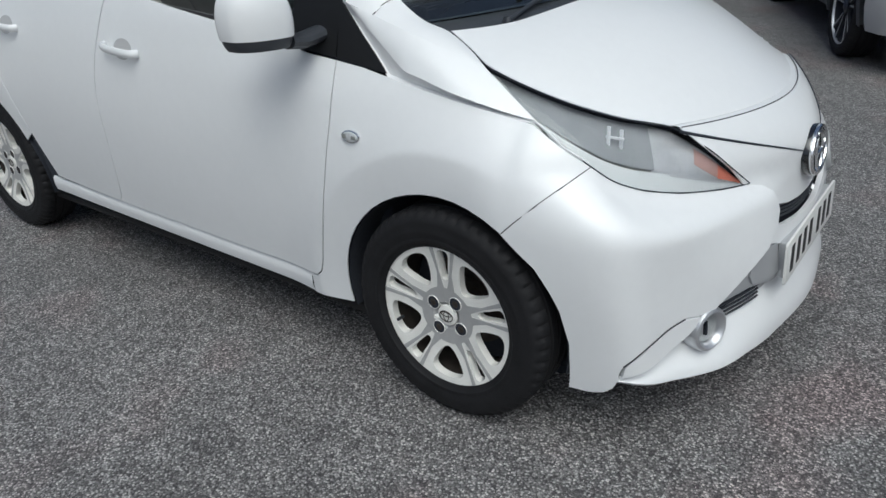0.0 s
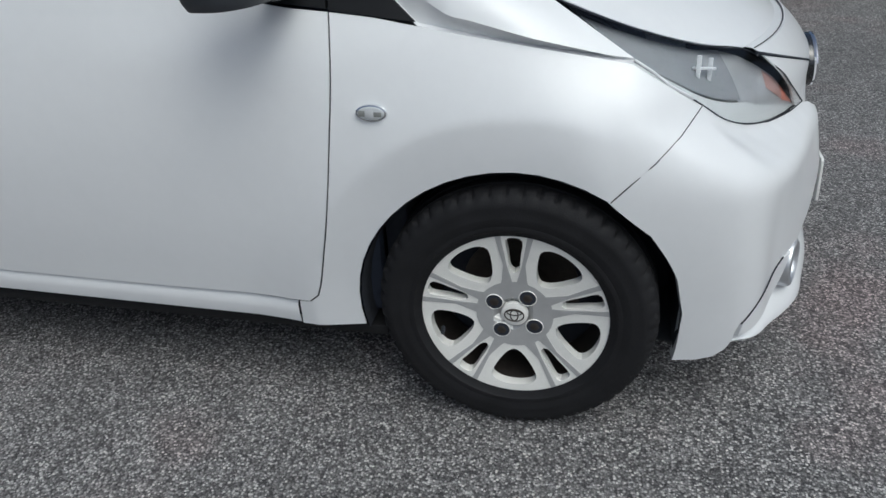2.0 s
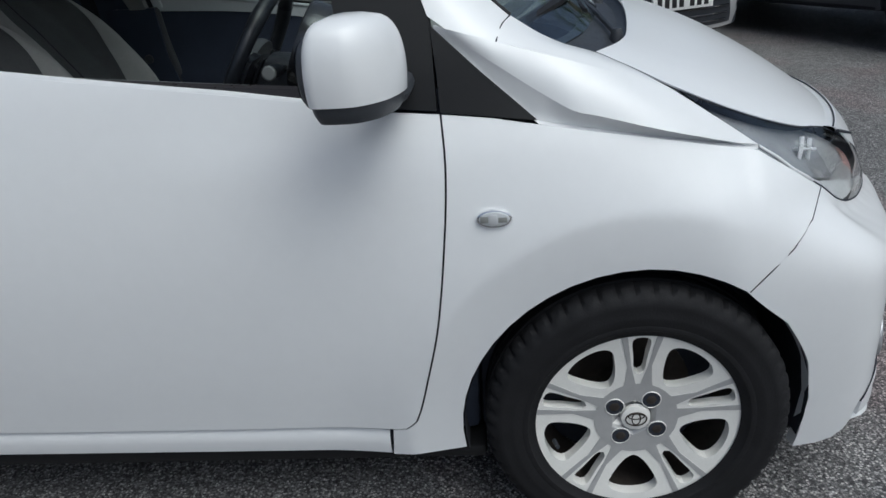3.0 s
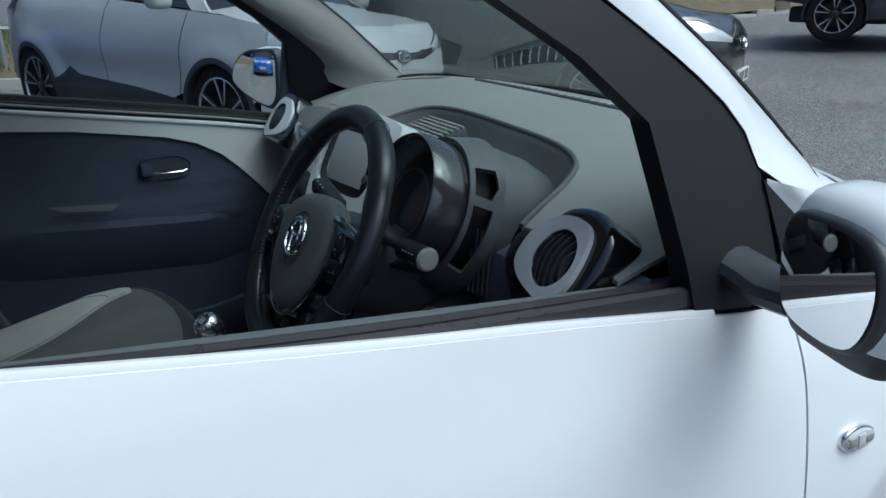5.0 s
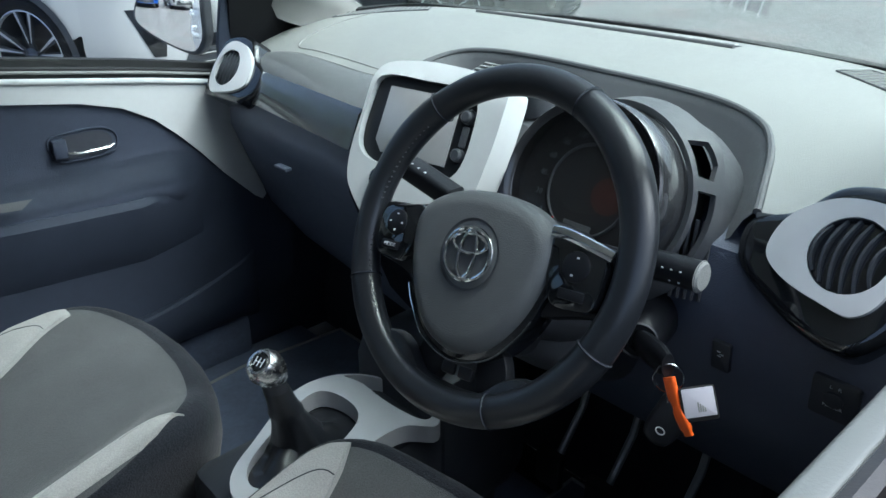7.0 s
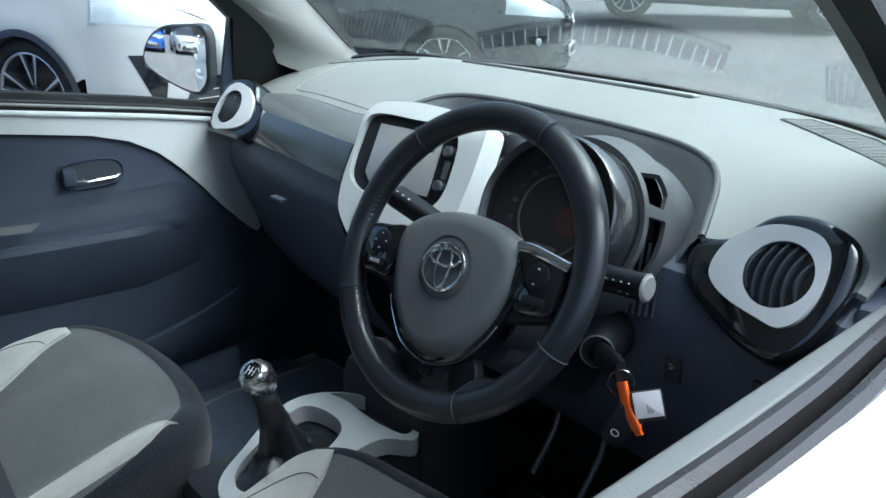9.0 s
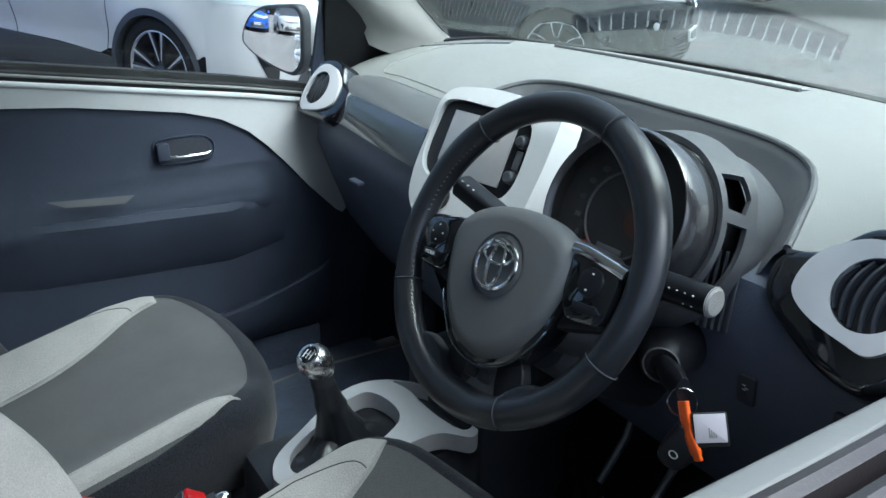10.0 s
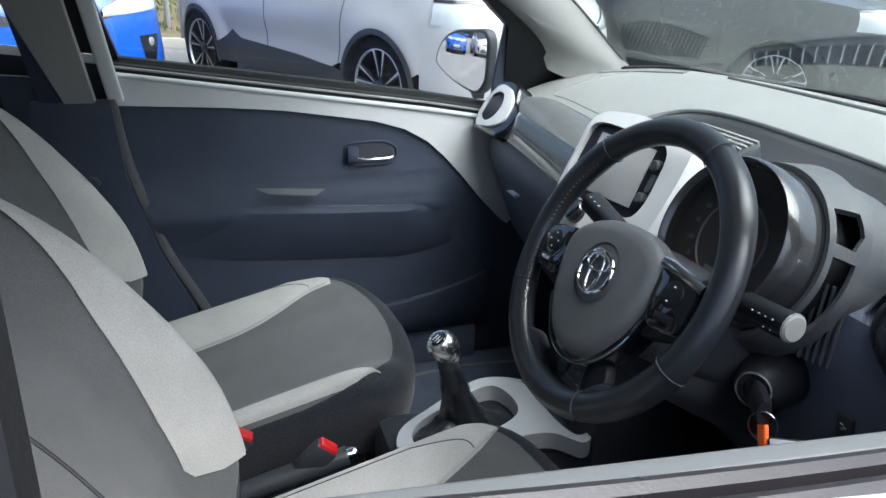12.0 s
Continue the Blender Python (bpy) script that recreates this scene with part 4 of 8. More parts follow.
        def patch(name, u0, u1, v0, v1, material, lift=0.0, label="", taper=0.0):
            out = []
            for i in range(18):
                u = (u0 + (u1 - u0) * i / 17) * (len(inner) - 1)
                a, f = min(int(u), len(inner) - 2), u - min(int(u), len(inner) - 2)
                row = []
                for j in range(8):
                    w0 = v0 + taper * i / 17
                    v = (w0 + (v1 - w0) * j / 7) * (len(inner[0]) - 1)
                    b, g = min(int(v), len(inner[0]) - 2), v - min(int(v), len(inner[0]) - 2)
                    p = inner[a][b] * ((1 - f) * (1 - g)) + inner[a + 1][b] * (f * (1 - g)) + inner[a][b + 1] * ((1 - f) * g) + inner[a + 1][b + 1] * (f * g)
                    row.append(p + Vector((0.5, s * 0.6, 0.5)) * lift)
                out.append(row)
            part(name, sheet(out), material, lamp, label)
        patch("lamp_bowl", 0.0, 1.0, 0.0, 1.0, M_DASH, 0.0, "grey lamp housing")
        patch("lamp_mask", 0.0, 0.56, 0.34, 1.0, M_LAMPD, 0.006, "smoky grey upper lamp mask")
        patch("edge_strip", 0.0, 0.03, 0.0, 0.97, M_PALE, 0.009, "bright rear edge of the lamp")
        patch("light_strip", 0.08, 0.62, 0.03, 0.30, M_PALE, 0.008, "pale daytime light strip")
        patch("lower_reflector", 0.615, 1.0, 0.03, 0.27, M_PALE, 0.008, "pale lower strip")
        patch("main_reflector", 0.545, 0.99, 0.28, 0.96, M_LAMPG, 0.004, "smoked metal reflector")
        patch("indicator", 0.84, 0.965, 0.42, 0.90, M_AMBER, 0.006, "amber red indicator reflector", 0.1)
        patch("faded_reflector", 0.73, 0.845, 0.58, 0.90, M_PINK, 0.0055, "faded pink reflector", -0.14)
        p = inner[17][9]
        part("bulb_mark", rbox((-0.0045, -0.002, -0.023), (0.0045, 0.003, 0.023), 0.002, m=Matrix.Translation(p + Vector((0.012, s * 0.012, 0.010)))), M_PRINT, lamp, "white reflector bar")
        part("bulb_mark", rbox((-0.0045, -0.002, -0.023), (0.0045, 0.003, 0.023), 0.002, m=Matrix.Translation(inner[19][9] + Vector((0.012, s * 0.012, 0.010)))), M_PRINT, lamp)
        part("bulb_mark", rbox((-0.022, -0.002, -0.0025), (0.022, 0.003, 0.0025), 0.001, m=Matrix.Translation(inner[18][9] + Vector((0.012, s * 0.012, 0.010)))), M_PRINT, lamp)
        for crv in (lowl, upl):
            part("lamp_gasket", sweep(sample(fl(crv), 40), ring(0.0016 if crv is upl else 0.0014, 6), up=(0, 0, 1)), M_DARK, lamp)


# ---- roof, pillars, glass, tail ----
WS = [(-0.13, -0.625, 0.981), (-0.173, -0.622, 1.001), (-0.222, -0.618, 1.032), (-0.317, -0.607, 1.1135), (-0.3935, -0.594, 1.1755), (-0.56, -0.572, 1.287), (-0.78, -0.55, 1.385)]
WS_TRIM = [(-0.235, -0.655, 1.0), (-0.31, -0.632, 1.075), (-0.44, -0.603, 1.18), (-0.60, -0.575, 1.285), (-0.80, -0.55, 1.385)]
BONNET_REAR = [(-0.072, -0.608, 0.962), (-0.02, -0.53, 0.963), (0.012, -0.44, 0.966), (0.05, -0.2, 0.985), (0.06, 0, 0.99), (0.05, 0.2, 0.985), (0.012, 0.44, 0.966), (-0.02, 0.53, 0.963), (-0.072, 0.608, 0.962)]


def build_top(car):
    edge_r = spline(WS)
    edge_l = spline([(x, -y, z) for x, y, z in WS])
    base = spline([WS[0], (-0.075, -0.5, 0.984), (-0.01, -0.2, 0.985), (0.005, 0, 0.985), (-0.01, 0.2, 0.985), (-0.075, 0.5, 0.984), (WS[0][0], -WS[0][1], WS[0][2])])
    head = spline([WS[-1], (-0.74, -0.3, 1.41), (-0.72, 0, 1.418), (-0.74, 0.3, 1.41), (WS[-1][0], -WS[-1][1], WS[-1][2])])
    rows = coons(base, head, edge_r, edge_l, 36, 22, bulge=(0.024, 0, 0.024))
    g = part("windscreen", sheet(rows, 0.005), M_SCREEN, car, "clear greenish windscreen glass")
    g.visible_shadow = False
    # black border of the glass at its base, and the wiper tray
    brear = spline(BONNET_REAR)
    part("scuttle", sheet([[base(i / 40) + Vector((-0.03, 0, -0.004)), base(i / 40).lerp(brear(i / 40), 0.3) + Vector((0, 0, -0.012)), base(i / 40).lerp(brear(i / 40), 0.7) + Vector((0, 0, -0.02)), brear(i / 40) + Vector((0.004, 0, -0.008))] for i in range(41)]), M_SATIN, car, "black wiper tray")
    rail_x = [-0.355, -0.376, -0.412, -0.50, -0.66, -0.83, -1.1, -1.5, -1.95, -2.2]
    rail_z = [1.031, 1.083, 1.123, 1.187, 1.283, 1.345, 1.385, 1.395, 1.36, 1.28]
    for s in (-1, 1):
        out = spline([(-0.249, s * 0.682, 0.999), (-0.279, s * 0.684, 1.009), (-0.317, s * 0.685, 1.020)] + [(x, s * (half_width(x, z) - 0.001), z + 0.002) for x, z in zip(rail_x, rail_z)])
        inn = spline([(x, -s * y, z) for x, y, z in WS[2:]] + [(-1.1, s * 0.535, 1.43), (-1.5, s * 0.53, 1.445), (-1.95, s * 0.52, 1.425), (-2.25, s * 0.50, 1.36)])
        rows2 = []
        for i in range(50):
            a, b = out(i / 49), inn(i / 49)
            mid = (a + b) / 2 + Vector((0.004, s * 0.012, 0.008)) * min(1.0, 0.25 + i / 14)
            rows2.append([a, a.lerp(mid, 0.55) + Vector((0, s * 0.003, 0.002)), mid, mid.lerp(b, 0.5) + Vector((0, 0, 0.002)), b])
        part("roof_pillar", sheet(rows2), M_WHITE, car, "white windscreen pillar and roof rail")
        part("screen_seal", sweep([p + Vector((0, 0, 0.001)) for p in sample(inn, 60)][:30], ring(0.0035, 6), up=(0, 0, 1)), M_RUBBER, car)
        # inner pillar trim
        rows3 = []
        for i in range(30):
            t = i / 29
            p = Vector(sample(spline(WS_TRIM), 30)[i])
            p.y *= -s
            q = out(0.08 + 0.40 * t)
            glass_edge = Vector(sample(spline(WS[1:]), 30)[i])
            glass_edge.y *= -s
            inner_edge = q + Vector((-0.035, -s * 0.038, -0.018))
            zq = inner_edge.z - 0.012
            sail_x = min(inner_edge.x - 0.02, -0.392 - 0.53 * (zq - 1.005))
            if s > 0:
                sail = Vector((sail_x, 0.676 - 0.33 * max(0.0, zq - 0.96), zq))
                rim_pt = glass_edge + Vector((0.0, 0.0, -0.004))
                into = Vector((-0.018, -0.020, -0.012))
                row = [rim_pt, rim_pt.lerp(sail, 0.12) + into * 0.5, rim_pt.lerp(sail, 0.35) + into, rim_pt.lerp(sail, 0.65) + into * 0.9, rim_pt.lerp(sail, 0.9) + into * 0.35, sail]
                if i == 0:
                    rows3.append([v + Vector((0.02, 0, -0.045)) for v in row])
                rows3.append(row)
            else:
                rows3.append([glass_edge + Vector((0.0, 0.0, -0.004)), p + Vector((-0.025, -s * 0.028, -0.02)), p.lerp(q, 0.55) + Vector((-0.03, -s * 0.05, -0.025)), inner_edge])
        part("pillar_trim", sheet(rows3), M_HEAD_DIM, car, "pale grey inner pillar trim")
    # roof skin and headlining
    def roof_rows(dz, w):
        rr = []
        for i in range(16):
            x = -0.78 - 1.5 * i / 15
            zc = 1.415 + 0.045 * math.sin(math.pi * min(1, (i + 2) / 16)) - 0.10 * max(0, (i - 11) / 4) ** 2
            ww = (0.548 - 0.04 * max(0, (i - 9) / 6)) * w
            rr.append([(x + 0.06 * (1 - (2 * j / 14 - 1) ** 2) * (1 if i == 0 else 0), ww * (2 * j / 14 - 1), zc - 0.028 * abs(2 * j / 14 - 1) ** 2.4 + dz) for j in range(15)])
        return rr
    part("roof", sheet(roof_rows(0, 1.0), 0.004), M_WHITE, car, "white roof panel")
    part("headlining", sheet(roof_rows(-0.025, 0.985)), M_ROOF, car, "pale grey headlining")
    # tail: hatch, glass, bumper, lamps
    tail = []
    for i in range(15):
        y = -0.66 + 1.32 * i / 14
        k = 1 - 0.10 * (abs(y) / 0.66) ** 2.5
        tail.append([(-2.25, y * 0.80, 1.345), (-2.42 * k - 0.05 * (1 - k), y * 0.86, 1.2), (-2.60 + (1 - k) * 0.9, y * 0.98, 1.0), (-2.72 + (1 - k) * 1.0, y, 0.85), (-2.74 + (1 - k) * 1.0, y, 0.6), (-2.75 + (1 - k), y, 0.4), (-2.70 + (1 - k), y, 0.22)])
    part("tailgate", sheet([r[2:5] for r in tail], 0.004), M_WHITE, car, "white tailgate")
    g = part("rear_screen", sheet([r[:3] for r in tail], 0.004), M_GLASS, car, "tinted glass hatch")
    g.visible_shadow = False
    part("rear_bumper", sheet([r[4:] for r in tail], 0.004), M_WHITE, car, "white rear bumper")
    for s in (-1, 1):
        part("tail_lamp", rbox((-2.735, s * 0.60 - 0.03, 0.68), (-2.63, s * 0.60 + 0.05, 0.95), 0.02), M_RED, car, "red tail lamp")
    # floor pan and bulkhead close the cabin
    part("floor_pan", rbox((-2.55, -0.735, 0.205), (-0.40, 0.735, 0.25), 0.02), M_CARPET, car, "black carpeted floor")
    part("underbody", rbox((-2.5, -0.74, 0.175), (-0.29, 0.74, 0.206), 0.01), M_RUBBER, car, "black coated underbody")
    for s in (-1, 1):
        part("kick_panel", rbox((-0.62, s * 0.685 - 0.02, 0.22), (-0.30, s * 0.685 + 0.02, 0.80), 0.015), M_TRIMD, car, "dark kick panel beside the footwell")
        part("inner_sill", rbox((-1.95, s * 0.68 - 0.035, 0.22), (-0.55, s * 0.68 + 0.035, 0.345), 0.02), M_CARPET, car, "black carpeted inner sill")
    part("bulkhead", rbox((-0.30, -0.68, 0.20), (-0.24, 0.68, 0.93), 0.02), M_DARK, car, "dark front bulkhead")
    # wipers in the tray
    for a, b in (((-0.01, -0.46, 0.966), (-0.03, 0.02, 0.992)), ((0.02, -0.02, 0.978), (-0.03, 0.46, 0.985))):
        a, b = Vector(a), Vector(b)
        w = part("wiper", sweep([a, a.lerp(b, 0.3) + Vector((-0.01, 0, 0.014)), a.lerp(b, 0.6) + Vector((-0.02, 0, 0.018)), b], ring(0.006, 8), up=(0, 0, 1)), M_SATIN, car, "black wiper arm")
        part("wiper_blade", sweep([a.lerp(b, 0.25) + Vector((-0.04, 0, 0.024)), a.lerp(b, 0.7) + Vector((-0.045, 0, 0.034)), b + Vector((-0.05, 0, 0.022))], ring(0.006, 6), up=(0, 0, 1)), M_RUBBER, w)
        part("wiper_pivot", lathe([(0.0, 0.012), (0.009, 0.011), (0.013, 0.0), (0.014, -0.02)], Matrix.Translation(a), 18), M_SATIN, w)


def build_mirror(s, door):
    """Door mirror: white cap over a black base, silvered glass facing back."""
    cx, cy, cz = (-0.462, -0.868, 1.002) if s < 0 else (-0.478, 0.872, 1.006)

    def shell(zlo, zhi, grow=0.0):
        rows = []
        for i in range(21):
            z = zlo + (zhi - zlo) * i / 20
            r = cubic((-0.076, -0.070, -0.058, -0.042, -0.012, 0.010, 0.035, 0.055, 0.067, 0.0735, 0.076), (0.45, 0.76, 0.90, 0.965, 1.0, 0.995, 0.945, 0.84, 0.70, 0.50, 0.30), z - cz)
            row = []
            for j in range(40):
                a = 2 * math.pi * j / 40
                ca, sa = math.cos(a), math.sin(a)
                ex = abs(ca) ** 0.5 * (1 if ca > 0 else -1)
                ey = abs(sa) ** 0.66 * (1 if sa > 0 else -1)
                hx = (0.066 if ex > 0 else 0.050) * (1.0 if s < 0 else 0.85) + grow
                yy = ey * ((0.073 if s < 0 else 0.080) + grow) * r
                lean = yy * (-0.30 if s < 0 else -0.55)
                taper = 1 - (0.30 * max(0, ey) ** 2 if ex > 0 or s > 0 else 0.0)
                row.append((cx + lean + ex * hx * max(r, 0.06) * taper + 0.10 * (z - cz) * -0.3, cy + s * yy, z))
            rows.append(row)
        bm = sheet(rows, closed_v=True)
        bmesh.ops.holes_fill(bm, edges=bm.edges[:], sides=50)
        return bm
    m = part("door_mirror", shell(cz - 0.040, cz + 0.0755), M_WHITE, door, "white door mirror cap on a black base")
    part("mirror_base", shell(cz - (0.066 if s < 0 else 0.0755), cz - 0.038, -0.003), M_SATIN, m, "black lower mirror shell")
    arm = [(-0.43, s * 0.80, 0.945), (-0.425, s * 0.76, 0.94), (-0.42, s * 0.725, 0.945), (-0.42, s * 0.69, 0.95)]
    part("mirror_arm", sweep(arm, ring(0.02, 12, 0.034), up=(0, 0, 1)), M_SATIN, m, "black mirror arm")
    gl = loop2([(-0.082, 0.0), (-0.078, 0.05), (-0.03, 0.062), (0.05, 0.058), (0.08, 0.035), (0.085, -0.01), (0.06, -0.05), (-0.01, -0.058), (-0.065, -0.045)], 40)
    if s > 0:
        gl = loop2([(-0.083, -0.012), (-0.066, 0.030), (-0.03, 0.054), (0.02, 0.061), (0.068, 0.062), (0.081, 0.045), (0.082, 0.0), (0.078, -0.045), (0.056, -0.070), (0.022, -0.066), (-0.02, -0.052), (-0.058, -0.034)][::-1], 48)
    aim, at = (Vector((-0.865, -0.50, 0.02)), (-0.548, 0.862, 1.006)) if s > 0 else (Vector((-1, 0.30, 0.0)), (cx - 0.049, cy, cz))
    pm = axes(at, aim)
    wide, tall = (1.0, 1.08) if s > 0 else (0.66, 0.80)
    rim_line = [Vector((q.x * wide * 1.10, q.y * tall * 1.12)) for q in gl]
    part("mirror_surround", slab(rim_line, pm @ Matrix.Translation((0, 0, 0.002)), 0.03, 0.006, 3), M_SATIN, m, "black mirror surround")
    glass_line = [Vector((q.x * wide, q.y * tall)) for q in gl]
    part("mirror_glass", panel(glass_line, lambda x, y: pm @ Vector((x, y, 0.0062 - (x * x + y * y) / 2.6)), 0.012), M_MIRROR, m, "silvered convex mirror glass")


# ---- wheels ----
def build_wheel(parent, m, r_tyre=0.29, width=0.165, r_rim=0.2, style="paired", dark=False):
    """A road wheel; local z points out of the car, local y up. m: pose of the hub centre."""
    h = width / 2
    prof = [(r_rim - 0.012, -h * 0.9), (r_rim, -h), (r_rim + 0.035, -h * 1.02), (r_tyre - 0.03, -h * 0.98), (r_tyre - 0.008, -h * 0.86), (r_tyre, -h * 0.68)]
    for g in (-0.42, 0.0, 0.42):
        prof += [(r_tyre, h * g - 0.006), (r_tyre - 0.006, h * g - 0.004), (r_tyre - 0.006, h * g + 0.004), (r_tyre, h * g + 0.006)]
    prof += [(r_tyre, h * 0.66), (r_tyre - 0.003, h * 0.76), (r_tyre - 0.010, h * 0.87), (r_tyre - 0.022, h * 0.955), (r_tyre - 0.032, h * 0.99), (r_tyre - 0.034, h * 0.985), (r_tyre - 0.05, h * 1.03), (r_rim + 0.028, h * 1.03), (r_rim + 0.014, h * 0.99), (r_rim + 0.012, h * 1.0), (r_rim + 0.004, h * 0.985), (r_rim, h * 0.93), (r_rim - 0.012, h * 0.86)]
    n, V, F = 216, [], []
    k = len(prof)
    for i in range(n):
        a = 2 * math.pi * i / n
        for j, (r, z) in enumerate(prof):
            if i % 4 == 0 and 17 < j < 21:
                r -= 0.007
            V.append(m @ Vector((r * math.cos(a), r * math.sin(a), z)))
    for i in range(n):
        a, b = i * k, ((i + 1) % n) * k
        F += [(a + j, b + j, b + j + 1, a + j + 1) for j in range(k - 1)]
    w = part("wheel", from_lists(V, F), M_TYRE, parent, "black tyre on an alloy wheel", 35)
    face = h * 0.80
    barrel = [(r_rim + 0.003, h * 0.88), (r_rim + 0.003, h * 0.90), (r_rim, h * 0.90), (r_rim - 0.004, h * 0.82), (r_rim - 0.014, face - 0.03), (r_rim - 0.03, -h * 0.5), (r_rim - 0.012, -h * 0.9)]
    part("rim_barrel", lathe(barrel[:4], m, 64), M_ALLOY_W if not dark else M_SATIN, w, "silver rim edge")
    part("rim_well", lathe(barrel[3:], m, 48), M_BRAKE if not dark else M_DARK, w, "dark inner rim well")
    part("brake_disc", lathe([(0.0, -0.03), (0.06, -0.03), (0.065, -0.045), (r_rim * 0.62, -0.045), (r_rim * 0.62, -0.06), (0.0, -0.06)], m, 40), M_BRAKE, w, "rusty brake disc")
    part("wheel_back", lathe([(0.0, -h * 0.6), (r_rim - 0.03, -h * 0.6)], m, 32), M_DARK, w)

    def dish(r):
        return face - 0.012 + 0.016 * (min(r, r_rim) / r_rim) ** 2 - (0.012 if r < 0.035 else 0)

    def lay(out=0.0):
        return lambda x, y: m @ Vector((x, y, dish(math.hypot(x, y)) + out))

    def pol(r, deg):
        return (r * math.cos(radians(deg)), r * math.sin(radians(deg)))
    if style == "paired":
        R, q = r_rim, r_rim / 0.2
        holes = []
        for kk in range(5):
            c = 90 + 72 * kk
            holes.append(loop2([pol(0.088 * q, c + 36), pol(0.100 * q, c + 26), pol(0.135 * q, c + 19.5), pol(0.162 * q, c + 19), pol(0.173 * q, c + 25), pol(0.176 * q, c + 36), pol(0.173 * q, c + 47), pol(0.162 * q, c + 53), pol(0.135 * q, c + 52.5), pol(0.100 * q, c + 46)], 34))
            holes.append(loop2([pol(0.098 * q, c), pol(0.105 * q, c + 4.6), pol(0.14 * q, c + 5.2), pol(0.178 * q, c + 5.0), pol(0.183 * q, c), pol(0.178 * q, c - 5.0), pol(0.14 * q, c - 5.2), pol(0.105 * q, c - 4.6)], 22))
        circle = [Vector(pol(R - 0.001, 5 * i)) for i in range(72)]
        part("spokes", panel(circle, lay(), 0.014, 0.022, holes=holes, push=m.to_3x3() @ Vector((0, 0, -1))), M_ALLOY_W, w, "white silver five double-spoke alloy", 25)
        for kk in range(5):
            c = 90 + 72 * kk
            for e in (-1, 1):
                arm = [pol(0.06 * q, c + e * 30), pol(0.085 * q, c + e * 17), pol(0.12 * q, c + e * 10.4), pol(0.194 * q, c + e * 11.4), pol(0.194 * q, c + e * 8.0), pol(0.12 * q, c + e * 7.2), pol(0.09 * q, c + e * 5), pol(0.06 * q, c)]
                if e < 0:
                    arm = arm[::-1]
                part("machined_face", panel(arm, lay(0.0012), 0.012, 0.002, push=m.to_3x3() @ Vector((0, 0, -1))), M_BRAKE_FACE, w)
        part("hub_face", panel([Vector(pol(0.078 * q, 10 * i)) for i in range(36)], lay(0.0015), 0.014), M_BRAKE_FACE, w, "grey machined hub face")
        for a in (57, 147, 237, 327):
            x, y = pol(0.05, a)
            nm = m @ Matrix.Translation((x, y, dish(0.05) + 0.002))
            # flat dark disc paints the shade inside the nut's well
            part("nut_well_shade", lathe([(0.0, 0.0008), (0.0175, 0.0008)], nm, 22), M_DARK, w)
            part("nut_rim", lathe([(0.0165, 0.0), (0.0178, 0.0018), (0.0192, 0.0)], nm, 22), M_ALLOY_W, w)
            part("wheel_nut", lathe([(0.0, 0.0022), (0.0085, 0.0022), (0.0105, 0.0012)], nm, 6), M_BRAKE, w)
        cm = m @ Matrix.Translation((0, 0, dish(0.05)))
        part("centre_cap", lathe([(0.0, 0.006), (0.02, 0.0055), (0.0275, 0.003), (0.029, -0.004)], cm, 30), M_ALLOY_W, w, "silver centre cap with a badge")
        for rx, ry, cy, r in ((0.02, 0.015, 0, 0.0013), (0.008, 0.0135, 0, 0.0012), (0.015, 0.006, 0.006, 0.0012)):
            pts = [cm @ Vector((rx * math.cos(2 * math.pi * i / 28), cy + ry * math.sin(2 * math.pi * i / 28), 0.0065)) for i in range(28)]
            part("cap_badge", sweep(pts, ring(r, 6), closed=True, up=m.to_3x3() @ Vector((0, 0, 1))), M_BRAKE, w)
        part("valve_stem", sweep([m @ Vector((*pol(0.166, 200), dish(0.16) - 0.014)), m @ Vector((*pol(0.160, 199), dish(0.16) + 0.012))], ring(0.0045, 8), up=(0, 0, 1)), M_SATIN, w)
    else:
        part("rim_lip", lathe([(r_rim - 0.004, face + 0.01), (r_rim - 0.013, face + 0.012), (r_rim - 0.018, face - 0.004)], m, 60), M_ALLOY, w)
        for kk in range(5):
            c = 90 + 72 * kk
            for e in (-1, 1):
                arm = [pol(0.03, c + e * 40), pol(0.07, c + e * 14), pol(r_rim - 0.014, c + e * 16), pol(r_rim - 0.014, c + e * 7.5), pol(0.07, c + e * 3), pol(0.03, c)]
                if e < 0:
                    arm = arm[::-1]
                part("spoke", panel(arm, lay(0), 0.03, 0.018, push=m.to_3x3() @ Vector((0, 0, -1))), M_SATIN, w)
                edge = [pol(0.075, c + e * 10), pol(r_rim - 0.016, c + e * 14.5), pol(r_rim - 0.016, c + e * 10.5), pol(0.075, c + e * 6)]
                if e < 0:
                    edge = edge[::-1]
                part("machined_face", panel(edge, lay(0.0015), 0.03, 0.002, push=m.to_3x3() @ Vector((0, 0, -1))), M_ALLOY, w)
        part("centre_cap", lathe([(0.0, 0.008), (0.025, 0.006), (0.034, 0.0), (0.05, -0.006)], m @ Matrix.Translation((0, 0, face)), 24), M_SATIN, w)
    return w


M_BRAKE_FACE = mat("machined_grey_face", (0.46, 0.46, 0.46), 0.42, metal=0.25, var=0.08, scale=40)

# ---- assemble the white hatchback ----
car = thing("hatchback_car", "white small hatchback car with its driver window open", "car")
for s in (-1, 1):
    door = build_side(car, s)
    build_mirror(s, door)
    for wx in (0.0, -2.34):
        wm = axes((wx, s * 0.712, 0.29), (0, s, 0))
        build_wheel(car, wm, r_rim=0.206)
build_nose(car)
build_top(car)

